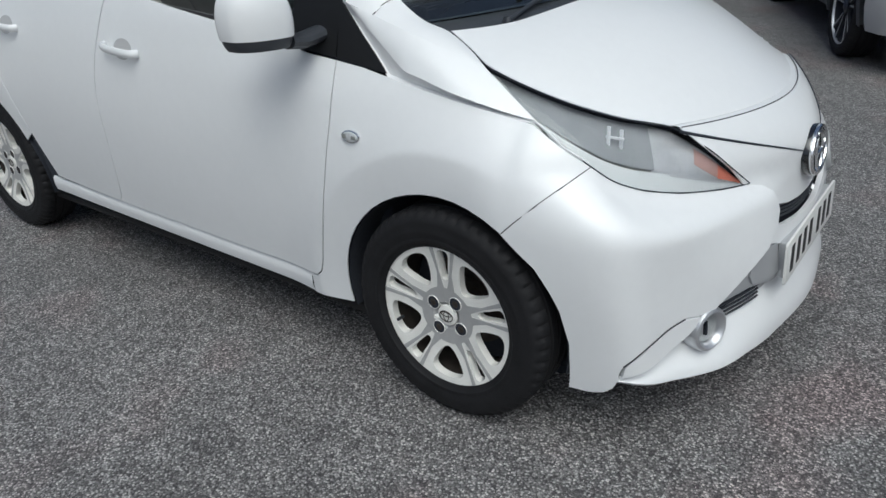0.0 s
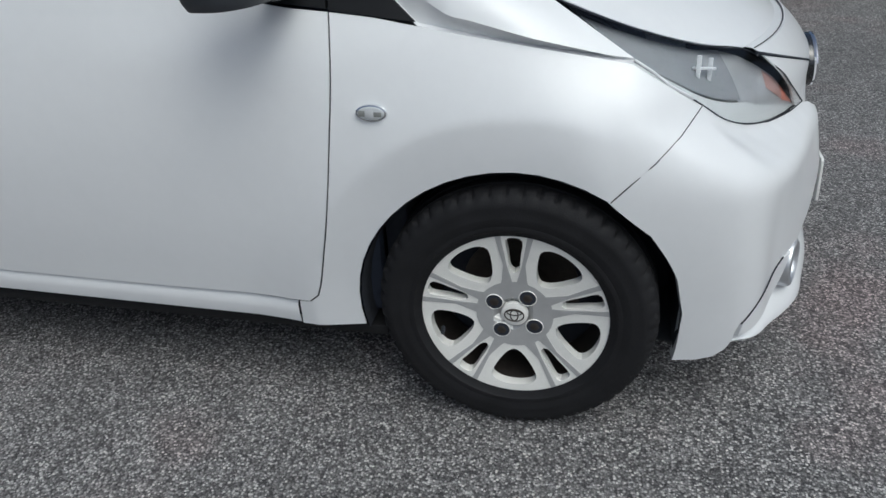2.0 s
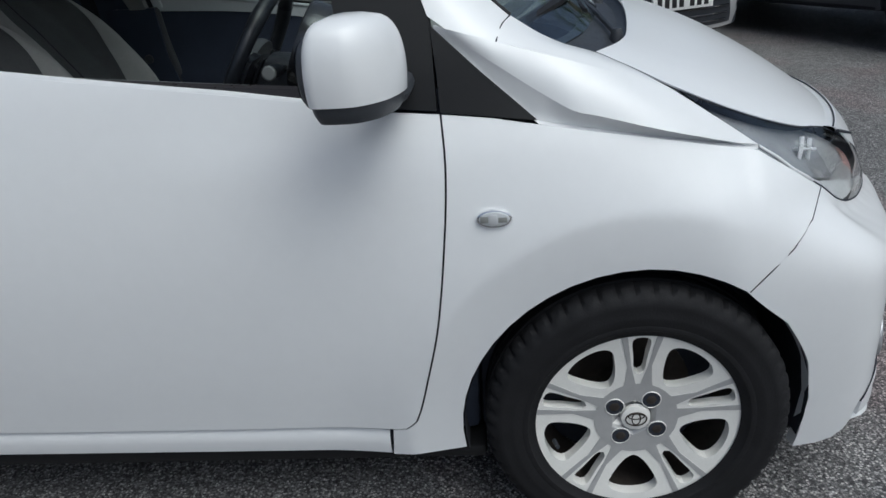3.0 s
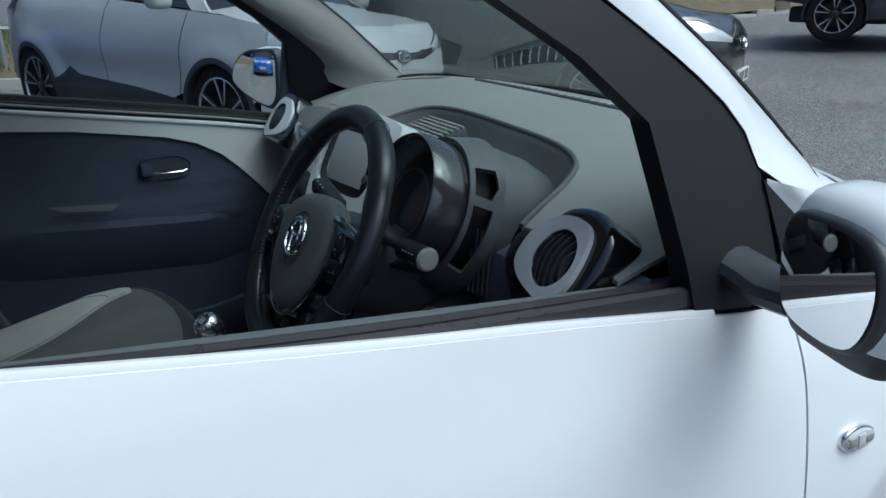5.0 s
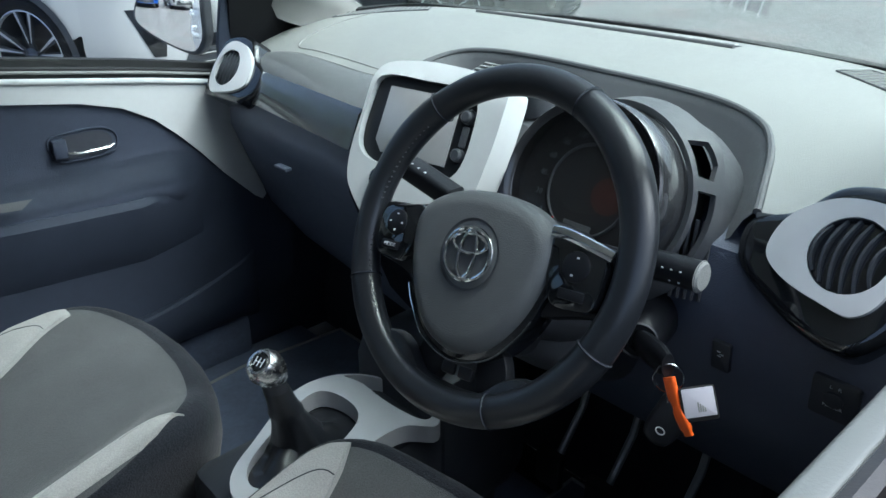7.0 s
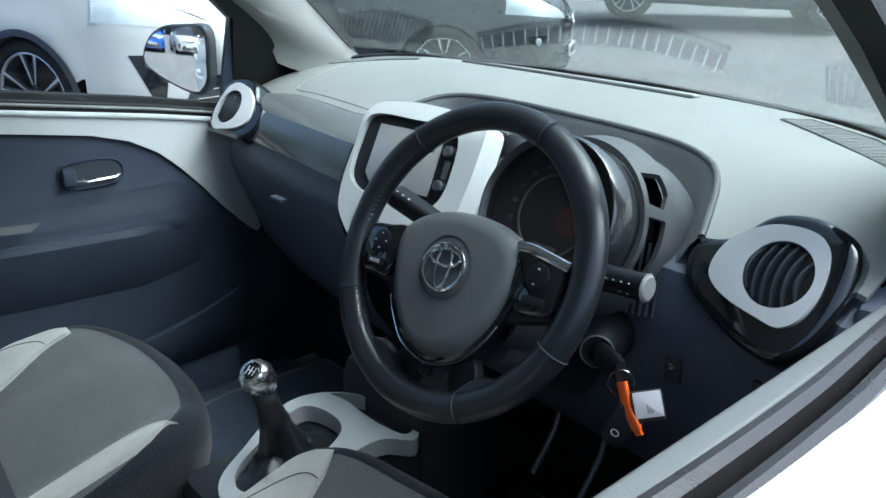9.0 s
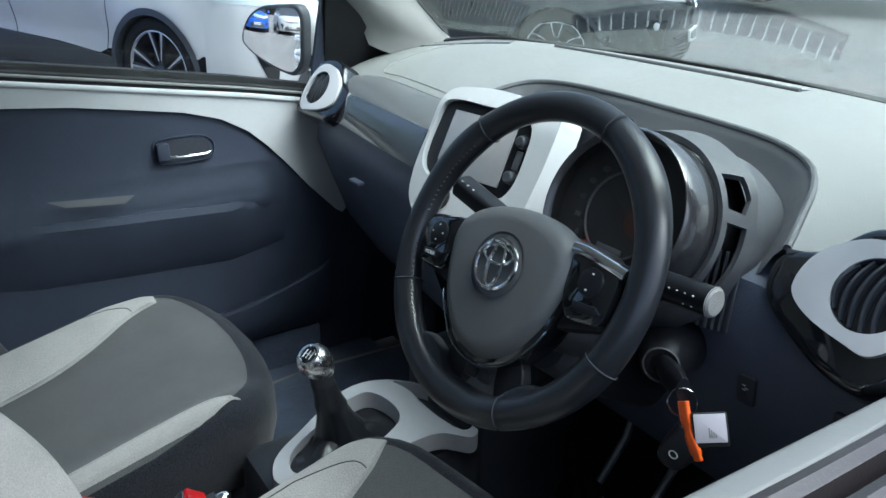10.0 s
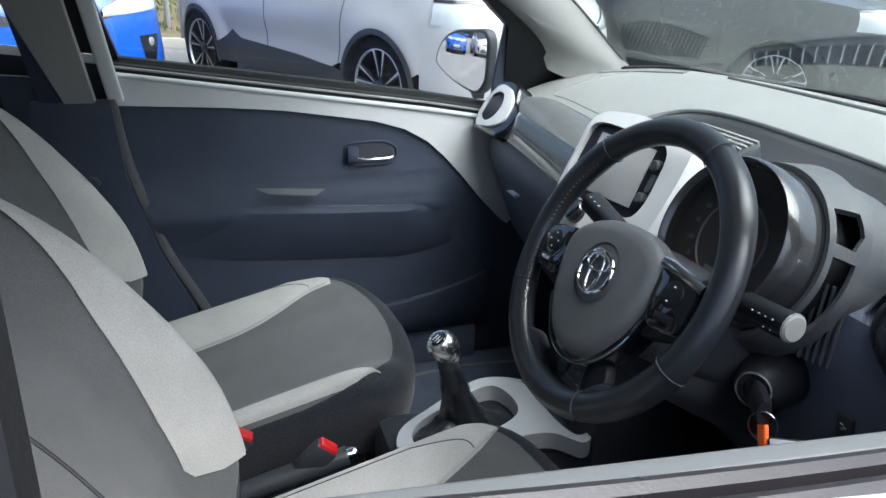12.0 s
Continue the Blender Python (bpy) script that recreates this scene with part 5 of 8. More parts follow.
# ---- dashboard ----
def pad_z(x, y):
    """Height of the dashboard's upper pad."""
    z = cubic((-0.56, -0.52, -0.48, -0.42, -0.34, -0.25, -0.17, -0.05), (0.945, 0.962, 0.977, 0.997, 1.016, 1.028, 1.033, 1.024), x)
    return z - 0.03 * (abs(y) / 0.66) ** 4


def on_pad(out=0.0):
    return lambda x, y: (x, y, pad_z(x, y) + out)


RECESS = [(-0.545, -0.468), (-0.50, -0.452), (-0.45, -0.432), (-0.41, -0.402), (-0.383, -0.345), (-0.371, -0.26), (-0.365, -0.15), (-0.360, -0.03), (-0.366, 0.07), (-0.39, 0.125), (-0.44, 0.15), (-0.50, 0.155)]
VENT_O, VENT_N = Vector((-0.556, -0.562, 0.930)), Vector((-0.82, 0.05, 0.57))
BEZEL = [(-0.067, -0.020), (-0.062, 0.018), (-0.032, 0.046), (0.0, 0.055), (0.028, 0.052), (0.043, 0.036), (0.05, -0.005), (0.043, -0.038), (0.028, -0.053), (0.008, -0.052), (-0.042, -0.040)]
COLLAR = [(-0.100, 0.008), (-0.061, 0.030), (-0.032, 0.064), (0.006, 0.075), (0.04, 0.070), (0.063, 0.055), (0.072, 0.01), (0.066, -0.05), (0.04, -0.085), (0.0, -0.085), (-0.05, -0.065), (-0.095, -0.035)]


def build_dash():
    d = thing("dashboard", "grey grained car dashboard with white ringed vents", "dashboard", at=(0, 0, 0))
    front = [(-0.235, 0.652), (-0.152, 0.5), (-0.087, 0.3), (-0.062, 0.1), (-0.062, -0.1), (-0.087, -0.3), (-0.152, -0.5), (-0.235, -0.652)]
    f = spline([(p[0], p[1], 0) for p in RECESS])
    rec = [tuple(f(i / 40)[:2]) for i in range(41)]
    outline = front + [(-0.40, -0.655), (-0.535, -0.645), (-0.528, -0.56), (-0.535, -0.50)] + rec + [(-0.50, 0.25), (-0.487, 0.40), (-0.482, 0.46), (-0.485, 0.52), (-0.50, 0.60), (-0.50, 0.648), (-0.40, 0.655)]
    part("upper_pad", panel(outline, on_pad(), 0.024, 0.006, push=(0, 0, -1)), M_DASH, d, "grey grained upper pad")
    foot = [Vector((x, y, pad_z(x, y) + 0.003)) for x, y in front]
    part("screen_foot_seal", sweep(sample(spline(foot), 60), [(-0.010, -0.006), (0.012, -0.006), (0.012, 0.003), (0.0, 0.006), (-0.010, 0.002)], up=(0, 0, 1)), M_RUBBER, d, "black strip at the foot of the windscreen")
    # line of the air-bag cover
    seam = [(-0.19, 0.50), (-0.30, 0.515), (-0.42, 0.515), (-0.462, 0.49), (-0.468, 0.42), (-0.485, 0.2), (-0.49, 0.12)]
    part("pad_seam", sweep([Vector(on_pad(0.0005)(*p)) for p in [q[:2] for q in sample(spline([(a, b, 0) for a, b in seam]), 40)]], ring(0.0012, 6), up=(0, 0, 1)), M_DASH, d)
    # slot at the foot of the windscreen
    slot = [(-0.131, 0.30), (-0.128, 0.1), (-0.131, -0.1), (-0.140, -0.238), (-0.168, -0.238), (-0.163, -0.1), (-0.161, 0.1), (-0.163, 0.30)]
    # the pad is not cut; a dark sheet paints the slot's inner shade
    part("demister_slot", panel(slot, on_pad(0.0006), 0.03), M_DARK, d, "flat dark panel painted as the demister slot's shade")
    part("demister_lip", sweep([Vector(on_pad(0.001)(x - 0.002, y)) for x, y in ((-0.163, 0.30), (-0.161, 0.1), (-0.163, -0.1), (-0.168, -0.238))], ring(0.0046, 8), up=(0, 0, 1)), M_COLLAR, d)
    for k in range(21):
        y = -0.225 + 0.0258 * k
        part("demister_fin", rbox((-0.164, y - 0.0016, pad_z(-0.15, y) - 0.002), (-0.132, y + 0.0016, pad_z(-0.15, y) + 0.0010), 0.0004), M_PALE, d)
    for s in (-1, 1):
        sp = [(-0.205, s * 0.40), (-0.245, s * 0.48), (-0.300, s * 0.60), (-0.262, s * 0.622), (-0.198, s * 0.53), (-0.168, s * 0.43)]
        g = part("speaker_grille", panel(sp, on_pad(0.001), 0.03), M_COLLAR, d, "fine grey speaker grille")
        rim_pts = [Vector(on_pad(0.001)(*p)) for p in sp]
        part("grille_rim", sweep(rim_pts, ring(0.0018, 6), closed=True, up=(0, 0, 1)), M_DASH2, g)
        for k in range(20):
            t = k / 19
            a = Vector((*Vector((-0.207, 0.405)).lerp(Vector((-0.296, 0.592)), t), 0))
            b = Vector((*Vector((-0.172, 0.432)).lerp(Vector((-0.262, 0.618)), t), 0))
            part("grille_rib", sweep([Vector(on_pad(0.0015)(q.x, s * q.y)) for q in (a, a.lerp(b, 0.5), b)], ring(0.0011, 5), up=(0, 0, 1)), M_DASH, g)
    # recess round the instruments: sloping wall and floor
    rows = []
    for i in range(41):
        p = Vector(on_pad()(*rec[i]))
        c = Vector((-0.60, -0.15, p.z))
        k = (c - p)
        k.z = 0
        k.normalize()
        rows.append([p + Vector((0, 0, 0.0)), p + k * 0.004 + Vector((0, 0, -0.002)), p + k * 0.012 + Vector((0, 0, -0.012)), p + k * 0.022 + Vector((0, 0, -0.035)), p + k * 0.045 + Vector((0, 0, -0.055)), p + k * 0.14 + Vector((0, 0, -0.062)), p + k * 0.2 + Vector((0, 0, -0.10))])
    part("recess_edge", sweep([r[0] + Vector((0, 0, 0.0005)) for r in rows], ring(0.0045, 8), up=(0, 0, 1)), M_COLLAR, d, "softly rounded edge of the recess")
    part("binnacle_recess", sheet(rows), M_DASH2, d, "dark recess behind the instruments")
    # dome behind the instrument pod
    pm = axes((-0.655, -0.322, 0.958), (-0.92, 0, 0.39))
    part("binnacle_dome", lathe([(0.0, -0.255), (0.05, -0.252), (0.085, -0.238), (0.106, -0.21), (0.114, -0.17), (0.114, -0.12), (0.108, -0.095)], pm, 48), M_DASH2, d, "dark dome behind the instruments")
    # centre vent on top
    vm = axes((-0.455, -0.042, 0.998), (-0.30, 0, 1), up=(1, 0, 0))
    cv = part("centre_vent", slab([Vector((q.x, q.y)) for q in rounded(0.155, 0.07, 0.025)], vm, 0.035, 0.006), M_SATIN, d, "black centre vent with pale slats")
    for k in range(6):
        part("vent_slat", rbox((-0.068, -0.026 + 0.0104 * k - 0.0022, -0.002), (0.068, -0.026 + 0.0104 * k + 0.0022, 0.003), 0.001, m=vm), M_DASH, cv)
    for k in range(5):
        part("vent_fin", rbox((-0.05 + 0.025 * k - 0.001, -0.028, -0.004), (-0.05 + 0.025 * k + 0.001, 0.028, 0.0015), 0.0005, m=vm), M_DASH, cv)
    # passenger face below the pad, gloss strip, glovebox
    ys = [0.10 + 0.52 * i / 26 for i in range(27)]

    def strip_top(y):
        t = (y - 0.1) / 0.45
        return Vector((-0.61 + 0.075 * t, y, 0.952 - 0.016 * t))
    rows = []
    for y in ys:
        e = Vector((cubic((0.10, 0.25, 0.40, 0.46, 0.52, 0.62), (-0.497, -0.50, -0.487, -0.482, -0.485, -0.50), y), y, 0))
        e.z = pad_z(e.x, y)
        t = strip_top(y)
        rows.append([e + Vector((0.002, 0, -0.001)), e.lerp(t, 0.12) + Vector((-0.010, 0, 0.004)), e.lerp(t, 0.5) + Vector((-0.012, 0, 0.006)), e.lerp(t, 0.9) + Vector((-0.004, 0, 0.002)), t])
    part("passenger_face", sheet(rows), M_FACE, d, "grained dash face above the gloss strip, painted in shade")
    rows = []
    for y in ys:
        t = strip_top(y)
        rows.append([t + Vector((-0.001, 0, 0.001)), t + Vector((-0.008, 0, -0.006)), t + Vector((-0.020, 0, -0.035)), t + Vector((-0.030, 0, -0.056)), t + Vector((-0.022, 0, -0.062))])
    part("gloss_strip", sheet(rows), M_PODG, d, "gloss black trim strip")
    rows = []
    for y in ys:
        t = strip_top(y) + Vector((-0.018, 0, -0.060))
        rows.append([t, t + Vector((-0.012, 0, -0.02)), t + Vector((-0.015, 0, -0.06)), t + Vector((0.012, 0, -0.13)), t + Vector((0.06, 0, -0.25)), t + Vector((0.14, 0, -0.36))])
    part("glovebox", sheet(rows), M_LOWD, d, "dark glovebox below the strip")
    part("glovebox_catch", rbox((-0.630, 0.300, 0.806), (-0.615, 0.338, 0.813), 0.003), M_LOWD, d)
    # driver's side lower dash
    rows = []
    for i in range(31):
        y = 0.12 - 0.78 * i / 30
        rows.append([(-0.50, y, 0.93), (-0.56, y, 0.90), (-0.575, y, 0.85), (-0.565, y, 0.78), (-0.54, y, 0.70), (-0.50, y, 0.62), (-0.42, y, 0.52)])
    part("lower_dash", sheet(rows), M_LOWD, d, "dark lower dash panel")
    m = axes((-0.565, -0.470, 0.780), (-1, 0, -0.2))
    sw = part("switch_button", slab(rounded(0.022, 0.040, 0.003), m @ Matrix.Translation((0, 0, 0.004)), 0.01, 0.002), M_SATIN, d, "small black traction switch with a white mark")
    for x, z in ((-0.002, 0.007), (0.0015, 0.004), (-0.0015, 0.001)):
        part("switch_mark", rbox((x - 0.0022, z - 0.0008, 0.004), (x + 0.0022, z + 0.0008, 0.0046), 0.0002, m=m), M_PRINT, sw)
    m = axes((-0.565, -0.588, 0.786), (-1, 0, -0.2))
    sw = part("mirror_switch", slab(rounded(0.046, 0.052, 0.005), m @ Matrix.Translation((0, 0, 0.004)), 0.01, 0.002), M_SATIN, d, "black mirror switch with white lettering")
    part("switch_knob", lathe([(0.0, 0.0075), (0.008, 0.0075), (0.0095, 0.0065), (0.0095, 0.003)], m @ Matrix.Translation((0, 0.002, 0)), 24), M_SATIN, sw)
    part("switch_text", text_mesh("L   R", 0.006, m @ Matrix.Translation((0, 0.017, 0.0044)), 0.0002), M_PRINT, sw)
    part("switch_text", text_mesh("MIRROR", 0.0052, m @ Matrix.Translation((0, -0.008, 0.0044)), 0.0002), M_PRINT, sw)
    part("dash_end", rbox((-0.555, -0.672, 0.70), (-0.28, -0.640, 0.925), 0.012), M_LOWD, d, "dark end of the dash beside the door")
    # ribbed edge of the column cut-out
    for k in range(5):
        part("rib", sweep([(-0.57 - 0.003 * k, -0.436 + 0.007 * k, 0.93), (-0.578 - 0.003 * k, -0.438 + 0.007 * k, 0.84)], ring(0.0022, 6), up=(0, 1, 0)), M_DASH2, d)
    # side vents: gloss collar, white bezel, round louvre
    for s in (-1, 1):
        o = Vector((VENT_O.x, VENT_O.y * -s, VENT_O.z))
        n = Vector((VENT_N.x, VENT_N.y * -s, VENT_N.z))
        if s > 0:
            o = Vector((-0.560, 0.576, 0.929))
            n = Vector((-0.82, -0.06, 0.57))
        vm = axes(o, n)
        flip = -1 if s > 0 else 1
        col = [Vector((q.x * flip, q.y)) for q in loop2(COLLAR, 60)]
        bez = [Vector((q.x * flip, q.y)) for q in loop2(BEZEL, 60)]
        if flip < 0:
            col, bez = col[::-1], bez[::-1]
        if s > 0:
            col = [Vector((q.x, max(q.y, -0.060))) for q in col]
        c = part("vent_collar", slab(col, vm @ Matrix.Translation((0, 0, 0.004)), 0.09, 0.012, 4), M_GLOSS, d, "gloss black vent collar")
        hole = [(0.005 * flip + 0.0355 * math.cos(a) , 0.0 + 0.0375 * math.sin(a)) for a in [2 * math.pi * i / 40 for i in range(40)]]
        b = part("vent_bezel", panel(bez, lambda x, y: vm @ Vector((x, y, 0.012 - 4.0 * max(0, math.hypot(x, y) - 0.04) ** 2)), 0.012, 0.012, holes=(hole,), push=vm.to_3x3() @ Vector((0, 0, -1))), M_VENT, c, "white vent bezel")
        hm = vm @ Matrix.Translation((0.005 * flip, 0, 0))
        part("vent_throat", lathe([(0.0362, 0.010), (0.0355, 0.0), (0.034, -0.03), (0.0, -0.035)], hm, 40), M_DARK, c, "dark round vent throat")
        for k in range(6):
            x = -0.026 + 0.0105 * k
            hgt = math.sqrt(max(0, 0.0345**2 - x * x))
            pts = [hm @ Vector((x + 0.006 * (1 - (t / 5 - 1) ** 2) * -flip, hgt * (t / 5 - 1), 0.003 + 0.007 * math.cos((t / 5 - 1) * 1.4))) for t in range(11)]
            part("vent_louvre", sweep(pts, [(-0.0015, -0.007), (0.0015, -0.007), (0.0012, 0.004), (-0.0012, 0.004)], up=hm.to_3x3() @ Vector((0, 0, 1))), M_SATIN, c)
    # instrument pod on the column
    m = pm
    pod = part("instrument_pod", lathe([(0.088, -0.004), (0.092, 0.002), (0.0945, 0.0035), (0.097, 0.0), (0.098, -0.02), (0.0975, -0.045), (0.095, -0.0455), (0.095, -0.0495), (0.098, -0.050), (0.098, -0.06)], m, 64), M_PODG, d, "round gloss grey instrument pod")
    part("dial_face", lathe([(0.0, -0.028), (0.05, -0.028), (0.088, -0.022), (0.0905, -0.002)], m, 48), M_INK, pod, "dark speedometer dial")
    part("dial_ring", lathe([(0.048, -0.0265), (0.050, -0.0245), (0.052, -0.0265)], m, 48), M_DASH2, pod)
    for k in range(19):
        a = radians(225 - 15 * k)
        t = m @ Matrix.Rotation(a, 4, "Z") @ Matrix.Translation((0.076, 0, -0.0255))
        part("dial_tick", rbox((-0.004, -0.0006, 0), (0.004, 0.0006, 0.0012), 0.0003, m=t), M_FAINT, pod)
    for k in range(7):
        a = radians(215 - 20 * k)
        p = m @ Matrix.Translation((0.062 * math.cos(a), 0.062 * math.sin(a), -0.0255))
        part("dial_number", text_mesh(str(20 * k), 0.009, p), M_FAINT, pod)
    part("dial_display", rbox((-0.018, -0.052, -0.0278), (0.018, -0.036, -0.0268), 0.0004, m=m), M_COLLAR, pod, "small grey display")
    # faint reddish glow painted on the dial as a dull disc
    part("dial_glow", lathe([(0.0, -0.0272), (0.02, -0.0272)], m @ Matrix.Translation((0.025, 0.0, 0)), 24), M_AMBER_DIM, pod)
    part("dial_needle", rbox((-0.001, -0.062, -0.0235), (0.001, -0.048, -0.022), 0.0004, m=m @ Matrix.Rotation(radians(-38), 4, "Z")), M_RED, pod)
    lens = part("dial_glass", lathe([(0.0, -0.004), (0.088, -0.004)], m, 40), M_LENS, pod)
    lens.visible_shadow = False
    # skirt that runs back from the pod, faceted, with two windows on its outer side
    def skirt(a, b):
        ang = a / 0.1
        f = b / 0.055
        r = 0.099 + 0.016 * f + 0.006 * f * math.exp(-((math.degrees(ang) - 42) / 12) ** 2)
        return m @ Vector((r * math.cos(ang), r * math.sin(ang), -0.050 - b * 0.98))
    full = [(0.1 * radians(t), 0.0) for t in range(-75, 131, 6)] + [(0.1 * radians(t), 0.047) for t in range(129, -76, -6)]
    w1 = [(0.1 * radians(47), 0.007), (0.1 * radians(26), 0.007), (0.1 * radians(24), 0.030), (0.1 * radians(33), 0.038), (0.1 * radians(45), 0.034)]
    w2 = [(0.1 * radians(18), 0.007), (0.1 * radians(-30), 0.007), (0.1 * radians(-32), 0.030), (0.1 * radians(17), 0.034)]
    part("pod_bracket", panel(full, skirt, 0.006, 0.007, holes=(w1, w2)), M_COLLAR, d, "grey bracket behind the pod with two windows")
    part("bracket_inner", lathe([(0.092, -0.05), (0.092, -0.11)], m, 48), M_INK, d)
    return d


M_AMBER_DIM = mat("painted_dial_glow", (0.045, 0.016, 0.012), 0.5, var=0.1)
SCR_O, SCR_N = Vector((-0.583, -0.09, 0.968)), Vector((-0.895, -0.12, 0.427))


def build_screen():
    s = thing("infotainment_screen", "switched-off touch screen in a white frame", "screen")
    m = axes(SCR_O, SCR_N)
    outer = loop2([(-0.166, 0.050), (-0.11, 0.066), (-0.05, 0.068), (0.02, 0.062), (0.053, 0.050), (0.057, 0.0), (0.052, -0.06), (0.046, -0.10), (0.03, -0.17), (-0.10, -0.17), (-0.165, -0.125), (-0.178, -0.085), (-0.176, -0.02)], 70)
    inner = [Vector(p) for p in loop2([(-0.158, 0.036), (-0.08, 0.041), (-0.006, 0.038), (0.015, 0.025), (0.020, -0.02), (0.016, -0.06), (0.0, -0.080), (-0.08, -0.085), (-0.145, -0.080), (-0.168, -0.060), (-0.169, 0.0)], 60)]
    part("frame", panel(outer, lambda x, y: m @ Vector((x, y, 0.012 - (0.5 * max(0, y - 0.03) ** 1.2))), 0.014, 0.05, holes=(inner,), push=m.to_3x3() @ Vector((0, 0, -1))), M_PALE, s, "pale plastic screen frame")
    part("bezel", slab(inner, m @ Matrix.Translation((0, 0, 0.004)), 0.02, 0.004), M_STALK, s, "gloss black bezel")
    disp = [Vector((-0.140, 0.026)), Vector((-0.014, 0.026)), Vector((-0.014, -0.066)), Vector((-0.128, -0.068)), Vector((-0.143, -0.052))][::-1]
    part("display", slab(disp, m @ Matrix.Translation((0, 0, 0.0062)), 0.003, 0.0006), M_DISPLAY, s, "switched-off display with window reflection painted as grey")
    for y in (0.004, -0.047):
        km = m @ Matrix.Translation((0.004, y, 0.004))
        k = part("knob", lathe([(0.0, 0.011), (0.006, 0.011), (0.0085, 0.009), (0.009, 0.0)], km, 24), M_SATIN, s, "small black rotary knob")
        part("knob_ring", lathe([(0.0092, 0.001), (0.0105, 0.002), (0.011, 0.0)], km, 24), M_CHROME, k)
    part("button_bar", rbox((-0.001, -0.036, 0.003), (0.010, -0.008, 0.007), 0.003, m=m), M_DASH2, s)
    # heater knob below the screen
    hm = m @ Matrix.Translation((-0.105, -0.105, 0.008))
    part("heater_dial", lathe([(0.0, 0.016), (0.016, 0.015), (0.019, 0.010), (0.020, 0.0), (0.024, -0.002)], hm, 30), M_GLOSS, s, "gloss black heater dial")
    return s


# ---- steering wheel ----
def build_steering():
    w = thing("steering_wheel", "black leather steering wheel with chrome badge", "steering wheel")
    m = axes((-0.778, -0.302, 0.911), (-0.883, 0, 0.469)) @ Matrix.Rotation(radians(7), 4, "Z")
    cy, R = 0.016, 0.1650
    cx = -0.002

    def rim(a, r=R):
        return m @ Vector((cx + r * math.cos(a), cy + r * math.sin(a), 0))
    N = 120
    up = m.to_3x3() @ Vector((0, 0, 1))
    pts = [rim(2 * math.pi * i / N) for i in range(N)]
    scale = []
    for i in range(N):
        a = math.degrees(2 * math.pi * i / N)
        k = 1.0
        for c in (38, 142):
            k += 0.10 * math.exp(-((a - c) / 16) ** 2)
        for c in (215, 325):
            k += 0.06 * math.exp(-((a - c) / 20) ** 2)
        scale.append(k)
    part("rim", sweep(pts, ring(0.0152, 16, 0.0165), closed=True, up=up, scale=scale), M_LEATHER, w, "stitched black leather rim")
    for a in (62, 128, 205, 292, 335):
        t = m @ Matrix.Translation((cx + R * math.cos(radians(a)), cy + R * math.sin(radians(a)), 0)) @ Matrix.Rotation(radians(a), 4, "Z") @ Matrix.Rotation(radians(90), 4, "X")
        part("rim_seam", lathe([(0.0176, -0.0012), (0.0184, 0.0), (0.0176, 0.0012)], t, 28), M_DARK, w)
    for a0, a1 in ((135, 172), (188, 222)):
        for k in range(16):
            a = radians(a0 + (a1 - a0) * k / 15)
            p0 = m @ Vector((cx + (R - 0.0145) * math.cos(a), cy + (R - 0.0145) * math.sin(a), 0.004))
            p1 = m @ Vector((cx + (R - 0.0155) * math.cos(a + 0.012), cy + (R - 0.0155) * math.sin(a + 0.012), 0.009))
            part("stitch", sweep([p0, p1], ring(0.0008, 5), up=up), M_COLLAR, w)
    boss = loop2([(-0.088, 0.020), (-0.079, 0.042), (-0.046, 0.060), (0.0, 0.066), (0.046, 0.060), (0.079, 0.042), (0.088, 0.020), (0.082, -0.018), (0.066, -0.055), (0.038, -0.086), (0.0, -0.098), (-0.038, -0.086), (-0.066, -0.055), (-0.082, -0.018)], 72)
    part("airbag_cover", slab(boss, m @ Matrix.Translation((0, 0, 0.018)), 0.03, 0.018, 6), M_BOSS, w, "dark grey grained airbag cover")
    under = loop2([(-0.094, 0.0), (-0.088, 0.03), (0.088, 0.03), (0.094, 0.0), (0.088, -0.022), (0.072, -0.060), (0.042, -0.092), (0.0, -0.105), (-0.042, -0.092), (-0.072, -0.060), (-0.088, -0.022)], 60)
    part("boss_trim", slab(under, m @ Matrix.Translation((0, 0, 0.004)), 0.03, 0.004), M_GLOSS, w, "gloss black trim round the cover")
    # bright wire added for the highlight along the boss's lower edge
    chin = [m @ p for p in sample(spline([(-0.080, -0.045, 0.005), (-0.070, -0.063, 0.005), (-0.043, -0.0925, 0.005), (0.0, -0.1055, 0.005), (0.043, -0.0925, 0.005), (0.070, -0.063, 0.005), (0.080, -0.045, 0.005)]), 40)]
    part("chin_highlight", sweep(chin, ring(0.0012, 6), up=up), M_CHROME, w, "chrome wire drawn as the highlight under the boss")
    # badge
    bm_ = m @ Matrix.Translation((0, 0.0, 0.019))
    badge = part("badge", lathe([(0.0, -0.002), (0.032, -0.002), (0.036, 0.0005)], bm_, 36), M_SATIN, w, "chrome oval badge")
    for rx, ry, oy, r in ((0.0285, 0.026, 0, 0.0024), (0.010, 0.0235, 0, 0.0021), (0.021, 0.0095, 0.0105, 0.0021)):
        loop_pts = [bm_ @ Vector((rx * math.cos(2 * math.pi * i / 36), oy + ry * math.sin(2 * math.pi * i / 36), 0.002)) for i in range(36)]
        part("badge_ring", sweep(loop_pts, ring(r, 8), closed=True, up=up), M_CHROME, badge)
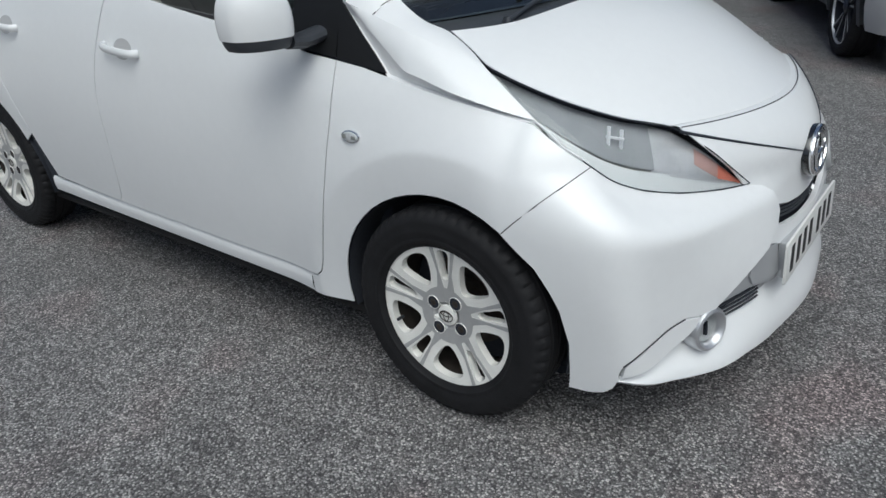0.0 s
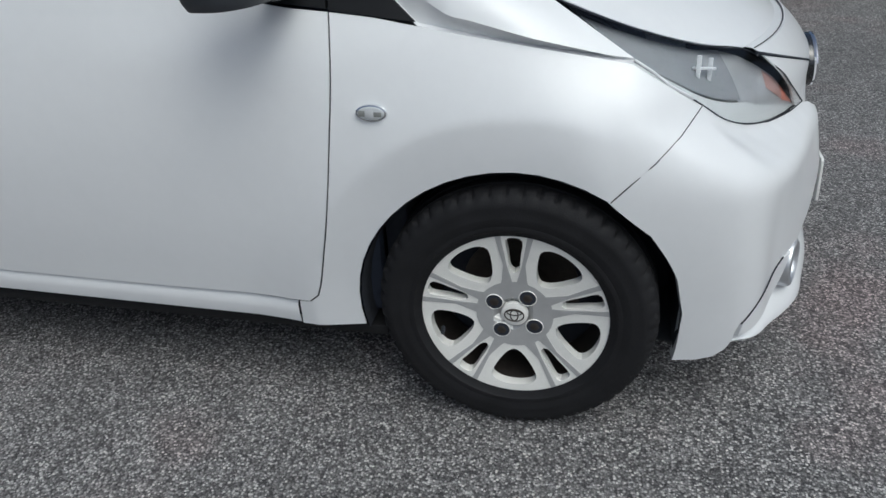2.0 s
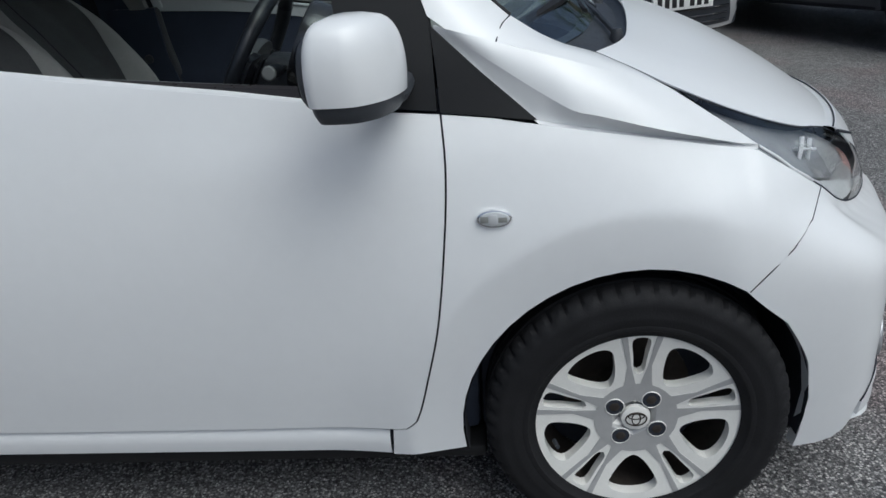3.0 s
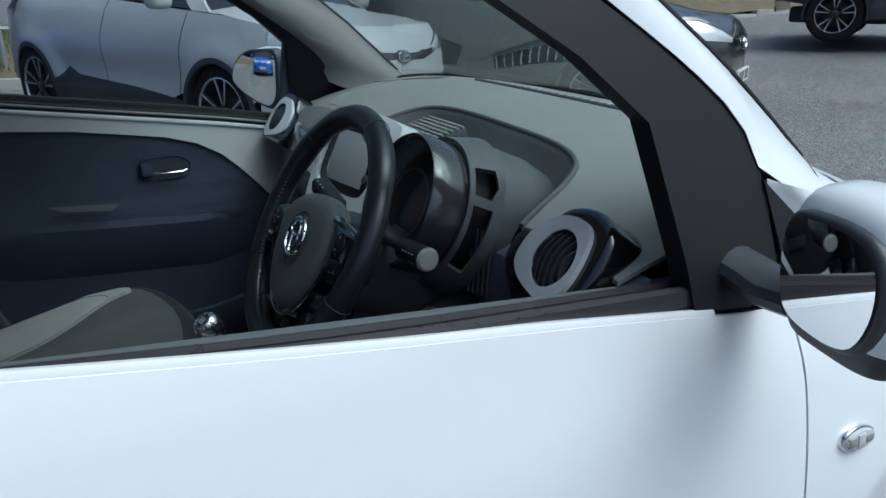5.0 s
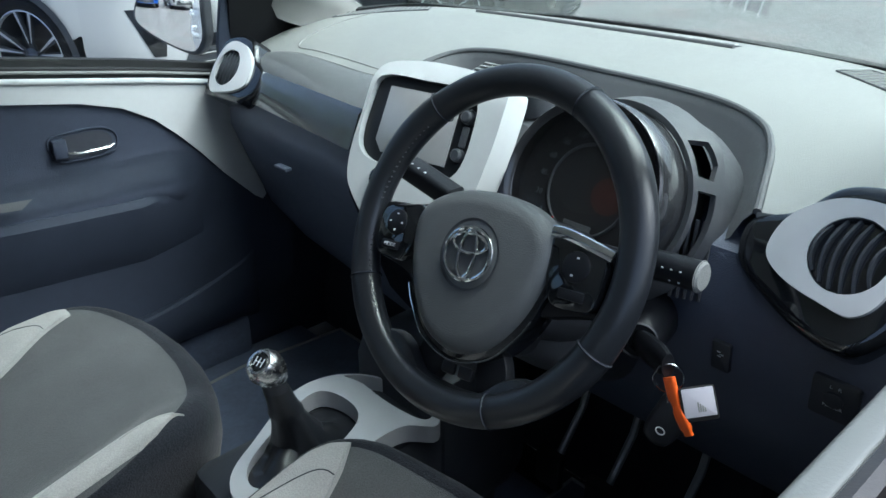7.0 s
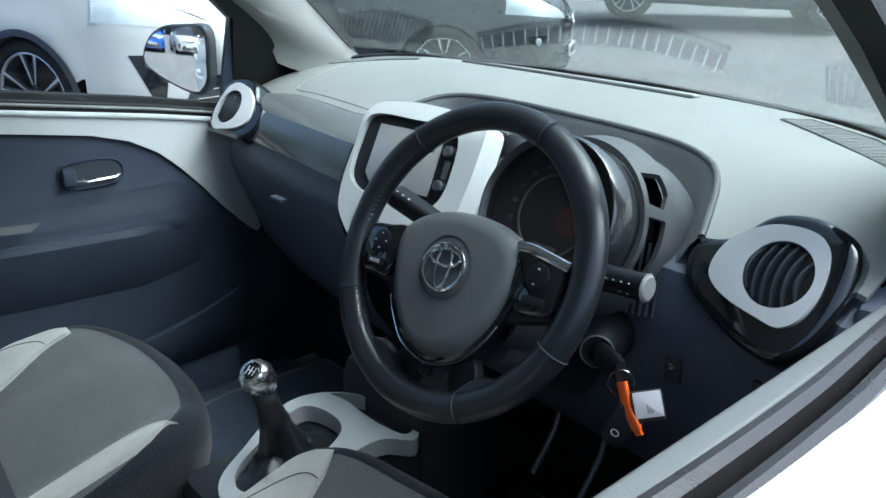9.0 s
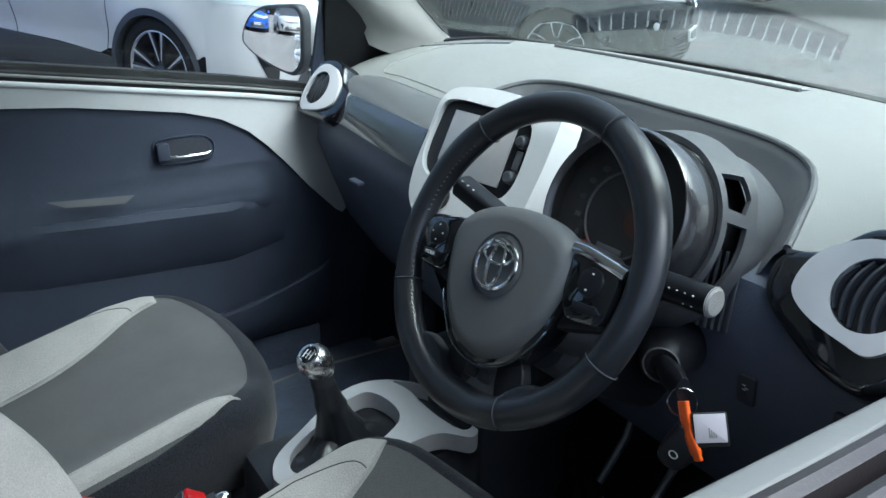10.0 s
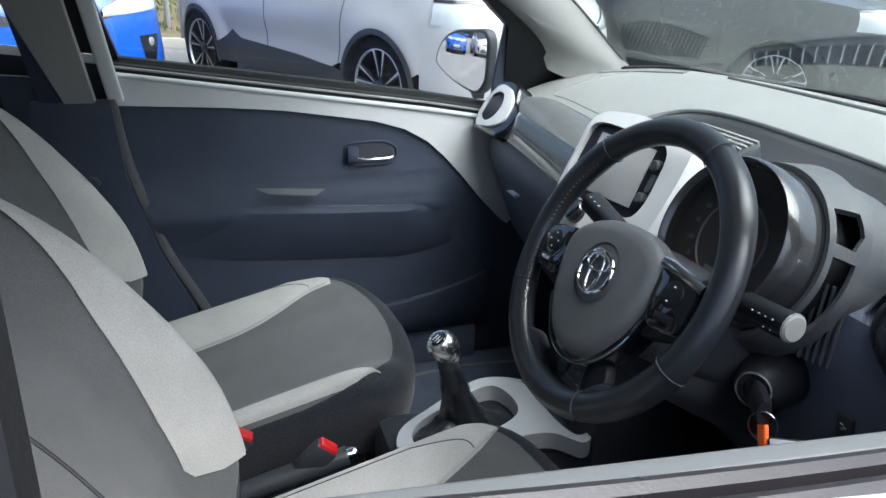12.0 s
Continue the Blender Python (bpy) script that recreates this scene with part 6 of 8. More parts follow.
    # spokes and switch pods
    for e in (-1, 1):
        sp = loop2([(e * 0.07, 0.040), (e * 0.11, 0.038), (e * 0.158, 0.032), (e * 0.162, 0.008), (e * 0.158, -0.020), (e * 0.12, -0.030), (e * 0.07, -0.036)], 40)
        if e < 0:
            sp = sp[::-1]
        part("spoke", slab(sp, m @ Matrix.Translation((0, 0, -0.002)), 0.02, 0.006), M_STALK, w, "black side spoke")
        pod = loop2([(e * 0.082, 0.036), (e * 0.105, 0.036), (e * 0.140, 0.026), (e * 0.143, 0.0), (e * 0.138, -0.021), (e * 0.120, -0.025), (e * 0.096, -0.024), (e * 0.084, 0.0)], 44)
        if e < 0:
            pod = pod[::-1]
        sw = part("switch_pod", slab(pod, m @ Matrix.Translation((0, 0, 0.010)), 0.014, 0.004), M_GLOSS, w, "gloss black switch pod")
        km = m @ Matrix.Translation((e * 0.114, 0.0135, 0.010))
        part("round_button", lathe([(0.0, 0.0025), (0.011, 0.0030), (0.0138, 0.0018), (0.0148, -0.001)], km, 28), M_STALK, sw, "round black control button")
        for q in (((0, 0.009), (0, -0.009), (0.009, 0), (-0.009, 0)) if e < 0 else ((0.0015, 0.008), (-0.001, -0.008))):
            part("button_mark", rbox((q[0] - 0.0013, q[1] - 0.0009, 0.0026), (q[0] + 0.0013, q[1] + 0.0009, 0.0033), 0.0002, m=km), M_PRINT, sw)
        part("small_button", rbox((e * 0.116 - 0.0135, -0.0165, 0.009), (e * 0.116 + 0.0135, -0.0070, 0.0120), 0.0015, m=m), M_STALK, sw, "small oblong button")
        if e < 0:
            part("button_text", text_mesh("MODE", 0.0062, m @ Matrix.Translation((-0.116, -0.0118, 0.0122)), 0.0002), M_PRINT, sw)
        if e > 0:
            acc = [m @ Vector(p) for p in ((0.083, 0.0405, 0.0120), (0.098, 0.0400, 0.0125), (0.122, 0.0350, 0.0105), (0.145, 0.0290, 0.007))]
            part("chrome_accent", sweep(sample(spline(acc), 14), ring(0.0030, 10, 0.0055), up=up), M_CHROME, w, "chrome edge of the spoke")
    # lower bridge
    br = [(-0.116, -0.108), (-0.085, -0.098), (-0.06, -0.108), (-0.035, -0.128), (0.035, -0.128), (0.06, -0.108), (0.085, -0.098), (0.116, -0.108), (0.086, -0.138), (0.0, -0.152), (-0.086, -0.138)]
    part("lower_bridge", slab(loop2(br, 60), m @ Matrix.Translation((0, 0, 0.002)), 0.016, 0.006), M_LEATHER, w, "leather lower spoke")
    for e in (-1, 1):
        leg = loop2([(e * 0.02, -0.09), (e * 0.048, -0.085), (e * 0.060, -0.125), (e * 0.03, -0.135)], 24)
        if e < 0:
            leg = leg[::-1]
        part("lower_spoke", slab(leg, m @ Matrix.Translation((0, 0, -0.012)), 0.014, 0.004), M_STALK, w)
    for x in (-0.003, 0.019):
        part("clip", rbox((x - 0.009, -0.120, -0.004), (x + 0.009, -0.107, 0.002), 0.004, m=m), M_STALK, w)
    # column shroud, stalks
    col = thing("steering_column", "black plastic column shroud with control stalks", "steering column")
    ax = (m.to_3x3() @ Vector((0, 0, 1)))
    c0 = Vector((-0.755, -0.302, 0.895))
    path = [c0 - ax * t for t in (0.0, 0.03, 0.08, 0.14, 0.22)]
    part("shroud", sweep(path, rounded(0.13, 0.12, 0.035, 6), up=(0, 0, 1), scale=[0.8, 1.0, 1.05, 1.05, 1.0]), M_SATIN, col, "grained black shroud")
    part("lower_shroud", sweep([p + Vector((0, 0, -0.06)) for p in path[1:]], rounded(0.13, 0.10, 0.04, 6), up=(0, 0, 1), scale=[0.7, 0.9, 1.0, 1.05]), M_SATIN, col)
    tip = Vector((-0.692, -0.490, 0.930))
    root = Vector((-0.692, -0.36, 0.918))
    st = part("right_stalk", sweep([root, root.lerp(tip, 0.46), root.lerp(tip, 0.5), tip], ring(0.0142, 18), up=(0, 0, 1), scale=[0.4, 0.45, 1.0, 1.03]), M_STALK, col, "black indicator stalk with a grey tip")
    sd = (tip - root).normalized()
    part("stalk_tip", lathe([(0.0, 0.0025), (0.012, 0.002), (0.0152, -0.001)], axes(tip, sd), 26), M_DASH, st, "grey stalk end")
    for k in range(6):
        p = tip - sd * (0.014 + 0.009 * (k % 4)) + Vector((-0.0142, 0, 0.006 - 0.011 * (k // 4)))
        part("stalk_mark", rbox((-0.0006, -0.001, -0.0006), (0.0006, 0.001, 0.0006), 0.0002, m=Matrix.Translation(p)), M_PALE, st)
    tip2 = Vector((-0.69, -0.098, 0.931))
    root2 = Vector((-0.69, -0.215, 0.905))
    st2 = part("left_stalk", sweep([root2, root2.lerp(tip2, 0.3), root2.lerp(tip2, 0.34), tip2], rounded(0.030, 0.027, 0.008, 5), up=(0, 0, 1), scale=[0.5, 0.6, 0.95, 1.0]), M_STALK, col, "black wiper stalk")
    sd2 = (tip2 - root2).normalized()
    for k in range(3):
        p = tip2 - sd2 * (0.012 + 0.012 * k) + Vector((-0.0085, 0, 0.0125))
        part("stalk_mark", rbox((-0.0015, -0.0015, -0.001), (0.0015, 0.0015, 0.0012), 0.0003, m=Matrix.Translation(p)), M_PALE, st2)
    # ignition lock
    im = axes((-0.637, -0.407, 0.806), (-0.80, -0.45, 0.12))
    part("lock_housing", lathe([(0.0, 0.006), (0.012, 0.006), (0.0125, 0.0105), (0.020, 0.010), (0.025, 0.002), (0.030, -0.02), (0.042, -0.06)], im, 32), M_STALK, col, "black ignition lock")
    part("lock_ring", lathe([(0.018, 0.0105), (0.0195, 0.0125), (0.021, 0.0105)], im, 30), M_DASH2, col)
    return w


def build_keys():
    k = thing("key_ring", "car key in the ignition with an orange tag and paper card", "keys")
    a, b = Vector((-0.643, -0.412, 0.806)), Vector((-0.679, -0.466, 0.818))
    part("key_bow", sweep([a, a.lerp(b, 0.3), a.lerp(b, 0.75), b], ring(0.0165, 14, 0.0095), up=(0, 0, 1), scale=[0.8, 1.0, 1.0, 0.75]), M_STALK, k, "black plastic key head")
    for t in (0.25, 0.45, 0.7):
        p = a.lerp(b, t) + Vector((-0.004, -0.003, 0.009))
        part("key_mark", rbox((-0.001, -0.0012, -0.001), (0.001, 0.0012, 0.001), 0.0002, m=Matrix.Translation(p + Vector((-0.0015, -0.001, 0.0015)))), M_PRINT, k)
    c = b + Vector((-0.003, -0.004, -0.012))
    rm = axes(c, (-0.8, -0.5, 0.3))
    part("split_ring", sweep([rm @ Vector((0.0145 * math.cos(2 * math.pi * i / 32), 0.0145 * math.sin(2 * math.pi * i / 32), 0)) for i in range(32)], ring(0.0011, 6), closed=True, up=rm.to_3x3() @ Vector((0, 0, 1))), M_CHROME, k, "steel split ring")
    o = [c + Vector((0.0, 0.0, 0.002)), c + Vector((-0.004, -0.010, -0.014)), c + Vector((-0.006, -0.017, -0.024)), c + Vector((-0.007, -0.026, -0.035)), c + Vector((-0.007, -0.034, -0.046))]
    part("orange_tag", sweep(sample(spline(o), 24), rounded(0.013, 0.006, 0.0025, 4), up=(-1, 0, 0), scale=[1 - 0.35 * math.exp(-((i - 11) / 2.2) ** 2) - (0.25 if i > 20 else 0) for i in range(24)]), M_ORANGE, k, "orange plastic tag")
    cm = axes(c + Vector((0.004, -0.033, -0.014)), (-0.72, -0.55, 0.42)) @ Matrix.Rotation(radians(14), 4, "Z")
    card = part("card_holder", slab(rounded(0.034, 0.034, 0.003), cm, 0.003, 0.001), M_INK, k, "paper card in a clear holder with dark edges")
    part("card", slab(rounded(0.030, 0.028, 0.001), cm @ Matrix.Translation((0, 0.0015, 0.0008)), 0.001, 0.0003), M_CARD, card)
    for r in range(4):
        part("card_line", rbox((-0.004 + 0.002 * r, -0.008 - 0.0 * r, 0.0006), (-0.0025 + 0.002 * r + 0.0, 0.002 - 0.002 * r, 0.0010), 0.0001, m=cm @ Matrix.Translation((0.002, 0, 0))), M_DASH, card)
    fm = axes(c + Vector((0.010, -0.004, -0.050)), (-0.8, -0.35, 0.45)) @ Matrix.Rotation(radians(-25), 4, "Z")
    fob = part("key_fob", slab(loop2([(-0.016, 0.026), (0.0, 0.031), (0.016, 0.026), (0.018, 0.0), (0.014, -0.028), (0.0, -0.034), (-0.014, -0.028), (-0.018, 0.0)], 40), fm, 0.012, 0.005, 4), M_STALK, k, "black remote key fob")
    part("fob_badge", sweep([fm @ Vector((0.0045 * math.cos(2 * math.pi * i / 24), -0.018 + 0.0032 * math.sin(2 * math.pi * i / 24), 0.0008)) for i in range(24)], ring(0.0007, 5), closed=True, up=fm.to_3x3() @ Vector((0, 0, 1))), M_PALE, fob)
    part("fob_loop", sweep([c + Vector((0.004, -0.003, -0.012)), c + Vector((0.010, 0.004, -0.026)), c + Vector((0.012, 0.002, -0.036))], ring(0.0013, 6), up=(1, 0, 0)), M_CHROME, k)


build_dash()
build_screen()
build_steering()
build_keys()

# ---- seats ----
def build_seat(name, label, cx, fx, back_gap, hw, rake):
    """A front seat; cx: middle across, fx: front edge. Cushion and backrest are puffed skins, with paler side bolsters."""
    t = thing(name, label, "car seat", "front seats")

    apex, dz = (-0.882, 0.0) if cx > 0 else (-0.764, 0.006)

    def front(u):
        """The front outline of the cushion top, rounded at its corners."""
        return apex - float(np.interp(abs(u), (0.0, 0.28, 0.45, 0.58, 0.71, 0.82, 0.91, 0.96, 0.985, 1.0), (0.0, 0.004, 0.011, 0.020, 0.033, 0.050, 0.076, 0.108, 0.148, 0.20)))

    def height(u, x):
        d = apex - x
        near_front = max(0.0, min(1.0, d / 0.10))
        inner_side = (u > 0) == (cx < 0)
        lo, hi = (0.55, 0.86) if inner_side and cx > 0 else (0.38, 0.80)
        k = max(0.0, min(1.0, (abs(u) - lo) / (hi - lo)))
        rise = 0.35 + 0.65 * near_front if inner_side else max(0.0, min(1.0, d / 0.17))
        lift = 0.029 * k * k * (3 - 2 * k) * rise
        edge = max(0.0, (abs(u) - 0.90) / 0.10)
        return 0.562 + dz - 0.25 * max(0.0, d - 0.06) - 0.07 * min(d, 0.06) + lift - 0.014 * edge * edge

    def top(u, v):
        """u across -1..1, v from front 0 to back 1."""
        xf = front(u)
        x = xf + (apex - 0.47 - xf) * v
        return Vector((x, cx + hw * u, height(u, x)))

    def at(u, x, up=0.0):
        return Vector((x, cx + hw * u, height(u, x) + up))
    us = [math.sin(0.5 * math.pi * (-1 + 2 * i / 44)) for i in range(45)]
    part("cushion", sheet([[top(u, j / 26) for j in range(27)] for u in us]), M_FABD, t, "charcoal woven seat cushion")
    for s in (-1, 1):
        narrow = cx > 0 and s < 0
        # inner edge of the pale bolster: distance behind the apex, share of the half width
        if narrow:
            dist, share = (0.066, 0.085, 0.12, 0.16, 0.30, 0.47), (0.935, 0.885, 0.845, 0.835, 0.845, 0.86)
        elif cx > 0:
            dist, share = (0.080, 0.124, 0.186, 0.263, 0.335, 0.47), (0.79, 0.715, 0.59, 0.49, 0.45, 0.43)
        else:
            dist, share = (0.055, 0.075, 0.10, 0.20, 0.30, 0.47), (0.83, 0.76, 0.69, 0.54, 0.45, 0.40)
        rows = []
        for j in range(41):
            d = dist[0] + (dist[-1] - dist[0]) * (j / 40) ** 1.3
            u0 = cubic(dist, share, d)
            u1 = 0.975
            while front(u1) < apex - d and u1 > u0:
                u1 -= 0.004
            u1 = max(u1, u0 + 0.004)
            row = []
            for i in range(15):
                k = i / 14
                row.append(at(s * (u0 + (u1 - u0) * k), apex - d, 0.002 + 0.007 * math.sqrt(max(0.0, min(1.0, 6 * min(k, 1 - k)))) * min(1.0, 0.3 + j / 6)))
            rows.append(row)
        part("side_bolster", sheet(rows), M_FABL, t, "pale grey woven bolster")
        # welt along the inner edge, sewn line along the crown of a wide bolster
        d_line = [dist[0] + 0.012 + (dist[-1] - dist[0] - 0.02) * k / 40 for k in range(41)]
        part("welt", sweep([at(s * (cubic(dist, share, d) + 0.012), apex - d, 0.008) for d in d_line], ring(0.0022, 6), up=(0, 0, 1)), M_FABL, t)
        if not narrow:
            crown = [at(s * (cubic(dist, share, dist[0] + 0.055) + 0.03 + 0.18 * min(1.0, 0.0 + k / 9) ** 0.7), apex - (dist[0] + 0.05 + 0.33 * k / 36 - 0.02 * math.sin(math.pi * min(1.0, k / 9))), 0.0093) for k in range(37)]
            part("sewn_seam", sweep(crown, ring(0.0009, 6), up=(0, 0, 1)), M_DASH2, t)
    # black border: rolled front edge running into the side skirts
    edge = [top(-1.0, 1.0 - k / 12) for k in range(12)] + [top(u, 0.0) for u in us] + [top(1.0, (k + 1) / 12) for k in range(12)]
    rows = []
    for i, p in enumerate(edge):
        q0, q1 = edge[max(0, i - 1)], edge[min(len(edge) - 1, i + 1)]
        nrm = Vector((q1.y - q0.y, -(q1.x - q0.x), 0)).normalized()
        f = max(0.0, nrm.x) ** 0.8
        out = 0.010 + 0.030 * f
        rows.append([p + Vector((0, 0, 0.0005)) - nrm * 0.004] + [p + nrm * (out * a) + Vector((0, 0, -h * (0.6 + 0.4 * f))) for a, h in ((0.12, -0.0015), (0.35, 0.0015), (0.62, 0.008), (0.86, 0.022), (1.0, 0.045), (1.0, 0.085), (0.72, 0.135), (0.1, 0.18), (-0.6, 0.215))])
    part("skirt", sheet(rows), M_FABK, t, "black rolled front edge and side skirt")
    part("seat_frame", rbox((fx - 0.46, cx - 0.19, 0.25), (fx - 0.02, cx + 0.19, 0.40), 0.03), M_DARK, t, "dark seat base on the floor")
    part("cushion_core", rbox((fx - 0.45, cx - hw + 0.03, 0.30), (fx - 0.10, cx + hw - 0.03, 0.42), 0.02), M_FABK, t, "black cushion underside")
    # backrest
    bx = fx - back_gap

    def back(u, v):
        """v from the cushion up, 0..1."""
        h = 0.70 * v
        lean = rake * cubic((0.0, 0.1, 0.25, 0.37, 0.477, 0.576, 0.637, 1.0), (-0.02, -0.01, -0.035, -0.078, -0.130, -0.178, -0.215, -0.42), v)
        w = cubic((0.0, 0.15, 0.45, 0.62, 0.75, 0.88, 1.0), (0.23, 0.25, 0.25, 0.232, 0.165, 0.14, 0.11), v)
        x = bx + lean
        x += 0.078 * max(0.0, min(1.0, (abs(u) - 0.45) / 0.35)) ** 1.4 * (1 - 0.7 * max(0, v - 0.5) * 2)
        x -= 0.05 * max(0.0, (abs(u) - 0.86) / 0.14) ** 2
        return Vector((x, cx + w * u, 0.545 + h))

    def bskin(u0, u1, v0, v1, nu=12, nv=30, puff=0.006):
        rows = []
        for i in range(nu + 1):
            row = []
            for j in range(nv + 1):
                a, b = i / nu, j / nv
                p = back(u0 + (u1 - u0) * a, v0 + (v1 - v0) * b)
                p.x += puff * min(1.0, min(a, 1 - a) * 5)
                row.append(p)
            rows.append(row)
        return sheet(rows)
    part("backrest", bskin(-1.0, 1.0, -0.08, 1.0, 28, 34), M_FABD, t, "charcoal woven backrest")
    for s in (-1, 1):
        rows = []
        for i in range(13):
            row = []
            for j in range(31):
                a, b = i / 12, j / 30
                v = 0.085 + 0.775 * b
                u0 = 0.55 + 0.43 * max(0.0, min(1.0, (v - 0.26) / 0.60)) ** 1.2 + 0.38 * max(0.0, (0.16 - v) / 0.075) ** 2
                p = back(s * (min(u0, 0.975) + (0.985 - min(u0, 0.975)) * a), v)
                p.x += 0.009 + 0.004 * math.sqrt(max(0.0, 2 * min(a, 1 - a)))
                row.append(p)
            rows.append(row)
        part("back_bolster", sheet(rows), M_FABL, t, "pale grey woven back bolster")
        pip = [back(s * 0.995, 0.08 + 0.88 * k / 30) + Vector((0.003, 0, 0)) for k in range(31)]
        part("back_piping", sweep(pip, ring(0.0035, 6), up=(0, 0, 1)), M_FABL, t)
        rows = []
        for j in range(31):
            p = back(s * 1.0, j / 30)
            rows.append([p, p + Vector((-0.03, s * 0.008, 0)), p + Vector((-0.09, s * 0.0, 0)), p + Vector((-0.12, -s * 0.05, 0))])
        part("back_side", sheet(rows), M_FABK, t, "black backrest side")
    rows = [[back(u, v) + Vector((-0.125, 0, 0)) for v in [j / 16 for j in range(17)]] for u in [-0.9 + 1.8 * i / 8 for i in range(9)]]
    part("back_shell", sheet(rows), M_FABK, t, "black backrest shell")
    # double stitched line down the backrest
    for o in (0.0, 0.010, 0.020):
        part("stitch_line", sweep([back(-0.15 + o, 0.05 + 0.9 * k / 30) + Vector((0.0066, 0, 0)) for k in range(31)], ring(0.0005, 5), up=(0, 0, 1)), M_DASH2 if o == 0.010 else M_FABK, t)
    # lever panel and buckle
    s = 1 if cx < 0 else -1
    part("hinge_cover", rbox((bx - 0.03, cx + s * 0.262, 0.44), (bx + 0.07, cx + s * 0.286, 0.56), 0.02), M_SATIN, t, "black hinge cover")
    return t


build_seat("front_seat", "charcoal and pale grey cloth passenger seat", 0.318, -0.868, 0.547, 0.238, 1.05)
build_seat("front_seat", "charcoal and pale grey cloth driver seat", -0.325, -0.765, 0.50, 0.248, 1.0)


def build_buckle(p, lean):
    b = thing("seat_belt_buckle", "black seat belt buckle with red release button", "buckle", "seat belt buckles")
    m = Matrix.Translation(p) @ Matrix.Rotation(radians(lean), 4, "Y") @ Matrix.Rotation(radians(12), 4, "X")
    part("housing", rbox((-0.02, -0.011, -0.075), (0.02, 0.011, 0.0), 0.006, m=m), M_SATIN, b, "black plastic housing")
    part("stalk", rbox((-0.014, -0.004, -0.22), (0.014, 0.004, -0.07), 0.003, m=m), M_SATIN, b)
    part("release_button", rbox((-0.016, -0.009, -0.014), (0.016, 0.009, 0.005), 0.003, m=m), M_RED, b, "red release button")


build_buckle(Vector((-1.184, 0.030, 0.545)), 35)
build_buckle(Vector((-1.062, -0.035, 0.545)), 40)


# ---- centre console, gear lever, hand brake ----
def build_console():
    c = thing("centre_console", "pale grey centre console round the gear gaiter", "console")
    outer = loop2([(-0.955, -0.055), (-0.94, -0.010), (-0.885, 0.024), (-0.80, 0.066), (-0.75, 0.070), (-0.700, 0.068), (-0.655, 0.016), (-0.638, -0.09), (-0.668, -0.121), (-0.71, -0.103), (-0.762, -0.106), (-0.82, -0.106), (-0.90, -0.10)], 72)
    hole = loop2([(-0.93, -0.050), (-0.915, -0.012), (-0.86, 0.018), (-0.805, 0.040), (-0.762, 0.040), (-0.745, 0.012), (-0.745, -0.03), (-0.765, -0.058), (-0.81, -0.072), (-0.90, -0.078)], 50)
    cup = loop2([(-0.702, 0.058), (-0.680, 0.044), (-0.657, 0.006), (-0.644, -0.070), (-0.652, -0.098), (-0.676, -0.104), (-0.692, -0.078), (-0.696, -0.020), (-0.694, 0.020)], 48)

    def surf(x, y):
        z = 0.545 + 0.012 * math.exp(-((x + 0.76) / 0.05) ** 2) - 0.10 * max(0, -0.85 - x) - 0.12 * max(0, x + 0.68)
        dx = (x + 0.80) / 0.17
        dy = (y + 0.02) / 0.10
        return Vector((x, y, z - 0.012 * max(0, dx * dx + dy * dy - 0.75)))
    part("surround", panel(outer, surf, 0.012, 0.03, holes=(hole, cup), push=(0, 0, -1)), M_VENT, c, "pale satin surround")
    part("cup_holder", panel([p * 1.0 for p in cup], lambda x, y: (x, y, 0.475), 0.03), M_DARK, c, "dark cup holder")
    part("console_base", rbox((-0.97, -0.11, 0.22), (-0.50, 0.075, 0.517), 0.03), M_SATIN, c, "black console base")
    part("console_front", rbox((-0.66, -0.13, 0.30), (-0.44, 0.11, 0.60), 0.05), M_SATIN, c, "black lower centre stack")
    part("tunnel", rbox((-1.9, -0.095, 0.22), (-0.90, 0.075, 0.40), 0.05), M_CARPET, c, "black carpeted tunnel")
    g = thing("gear_lever", "chrome topped gear lever with black gaiter", "gear lever")
    base = Vector((-0.835, -0.018, 0.540))
    knob = Vector((-0.879, -0.028, 0.688))
    ax = (knob - base).normalized()
    rows = []
    mid = Vector((-0.838, -0.020))
    for j in range(48):
        a = 2 * math.pi * j / 48
        way = Vector((math.cos(a), math.sin(a)))
        rim_pt = max(hole, key=lambda q: (q - mid).normalized().dot(way))
        fold = 1 + 0.09 * math.cos(4 * a + 0.8) + 0.05 * math.cos(9 * a)
        row = [Vector((*(mid + (rim_pt - mid) * 1.06), 0.520))]
        for k, lift in ((0.9, 0.530), (0.75, 0.535 + 0.006 * math.cos(5 * a)), (0.6, 0.542 + 0.009 * math.cos(5 * a + 1.0))):
            r = 0.036 + ((rim_pt - mid).length - 0.036) * (k - 0.45) / 0.55
            row.append(Vector((*(mid + way * max(0.036, r)), lift)))
        for k, r in ((0.10, 0.0355), (0.25, 0.030), (0.40, 0.0255), (0.55, 0.0225), (0.62, 0.0235), (0.70, 0.0205), (0.85, 0.0185), (1.0, 0.0175)):
            cc = base.lerp(base + ax * 0.115, k)
            w = 1 + (fold - 1) * max(0.0, 1 - 1.3 * k)
            row.append(cc + Vector((r * w * math.cos(a), r * w * math.sin(a), 0.003 * math.sin(2 * a + 9 * k) * (1 - k))))
        rows.append(row)
    part("gaiter", sheet(rows, closed_u=True), M_LEATHER, g, "folded black leather gaiter")
    part("shaft", sweep([base + ax * 0.075, base + ax * 0.10, base + ax * 0.135], ring(0.017, 16), up=(0, 1, 0), scale=[1.1, 1.0, 0.9]), M_SATIN, g, "black lever collar")
    km = axes(knob, ax + Vector((-0.35, -0.1, 0)))
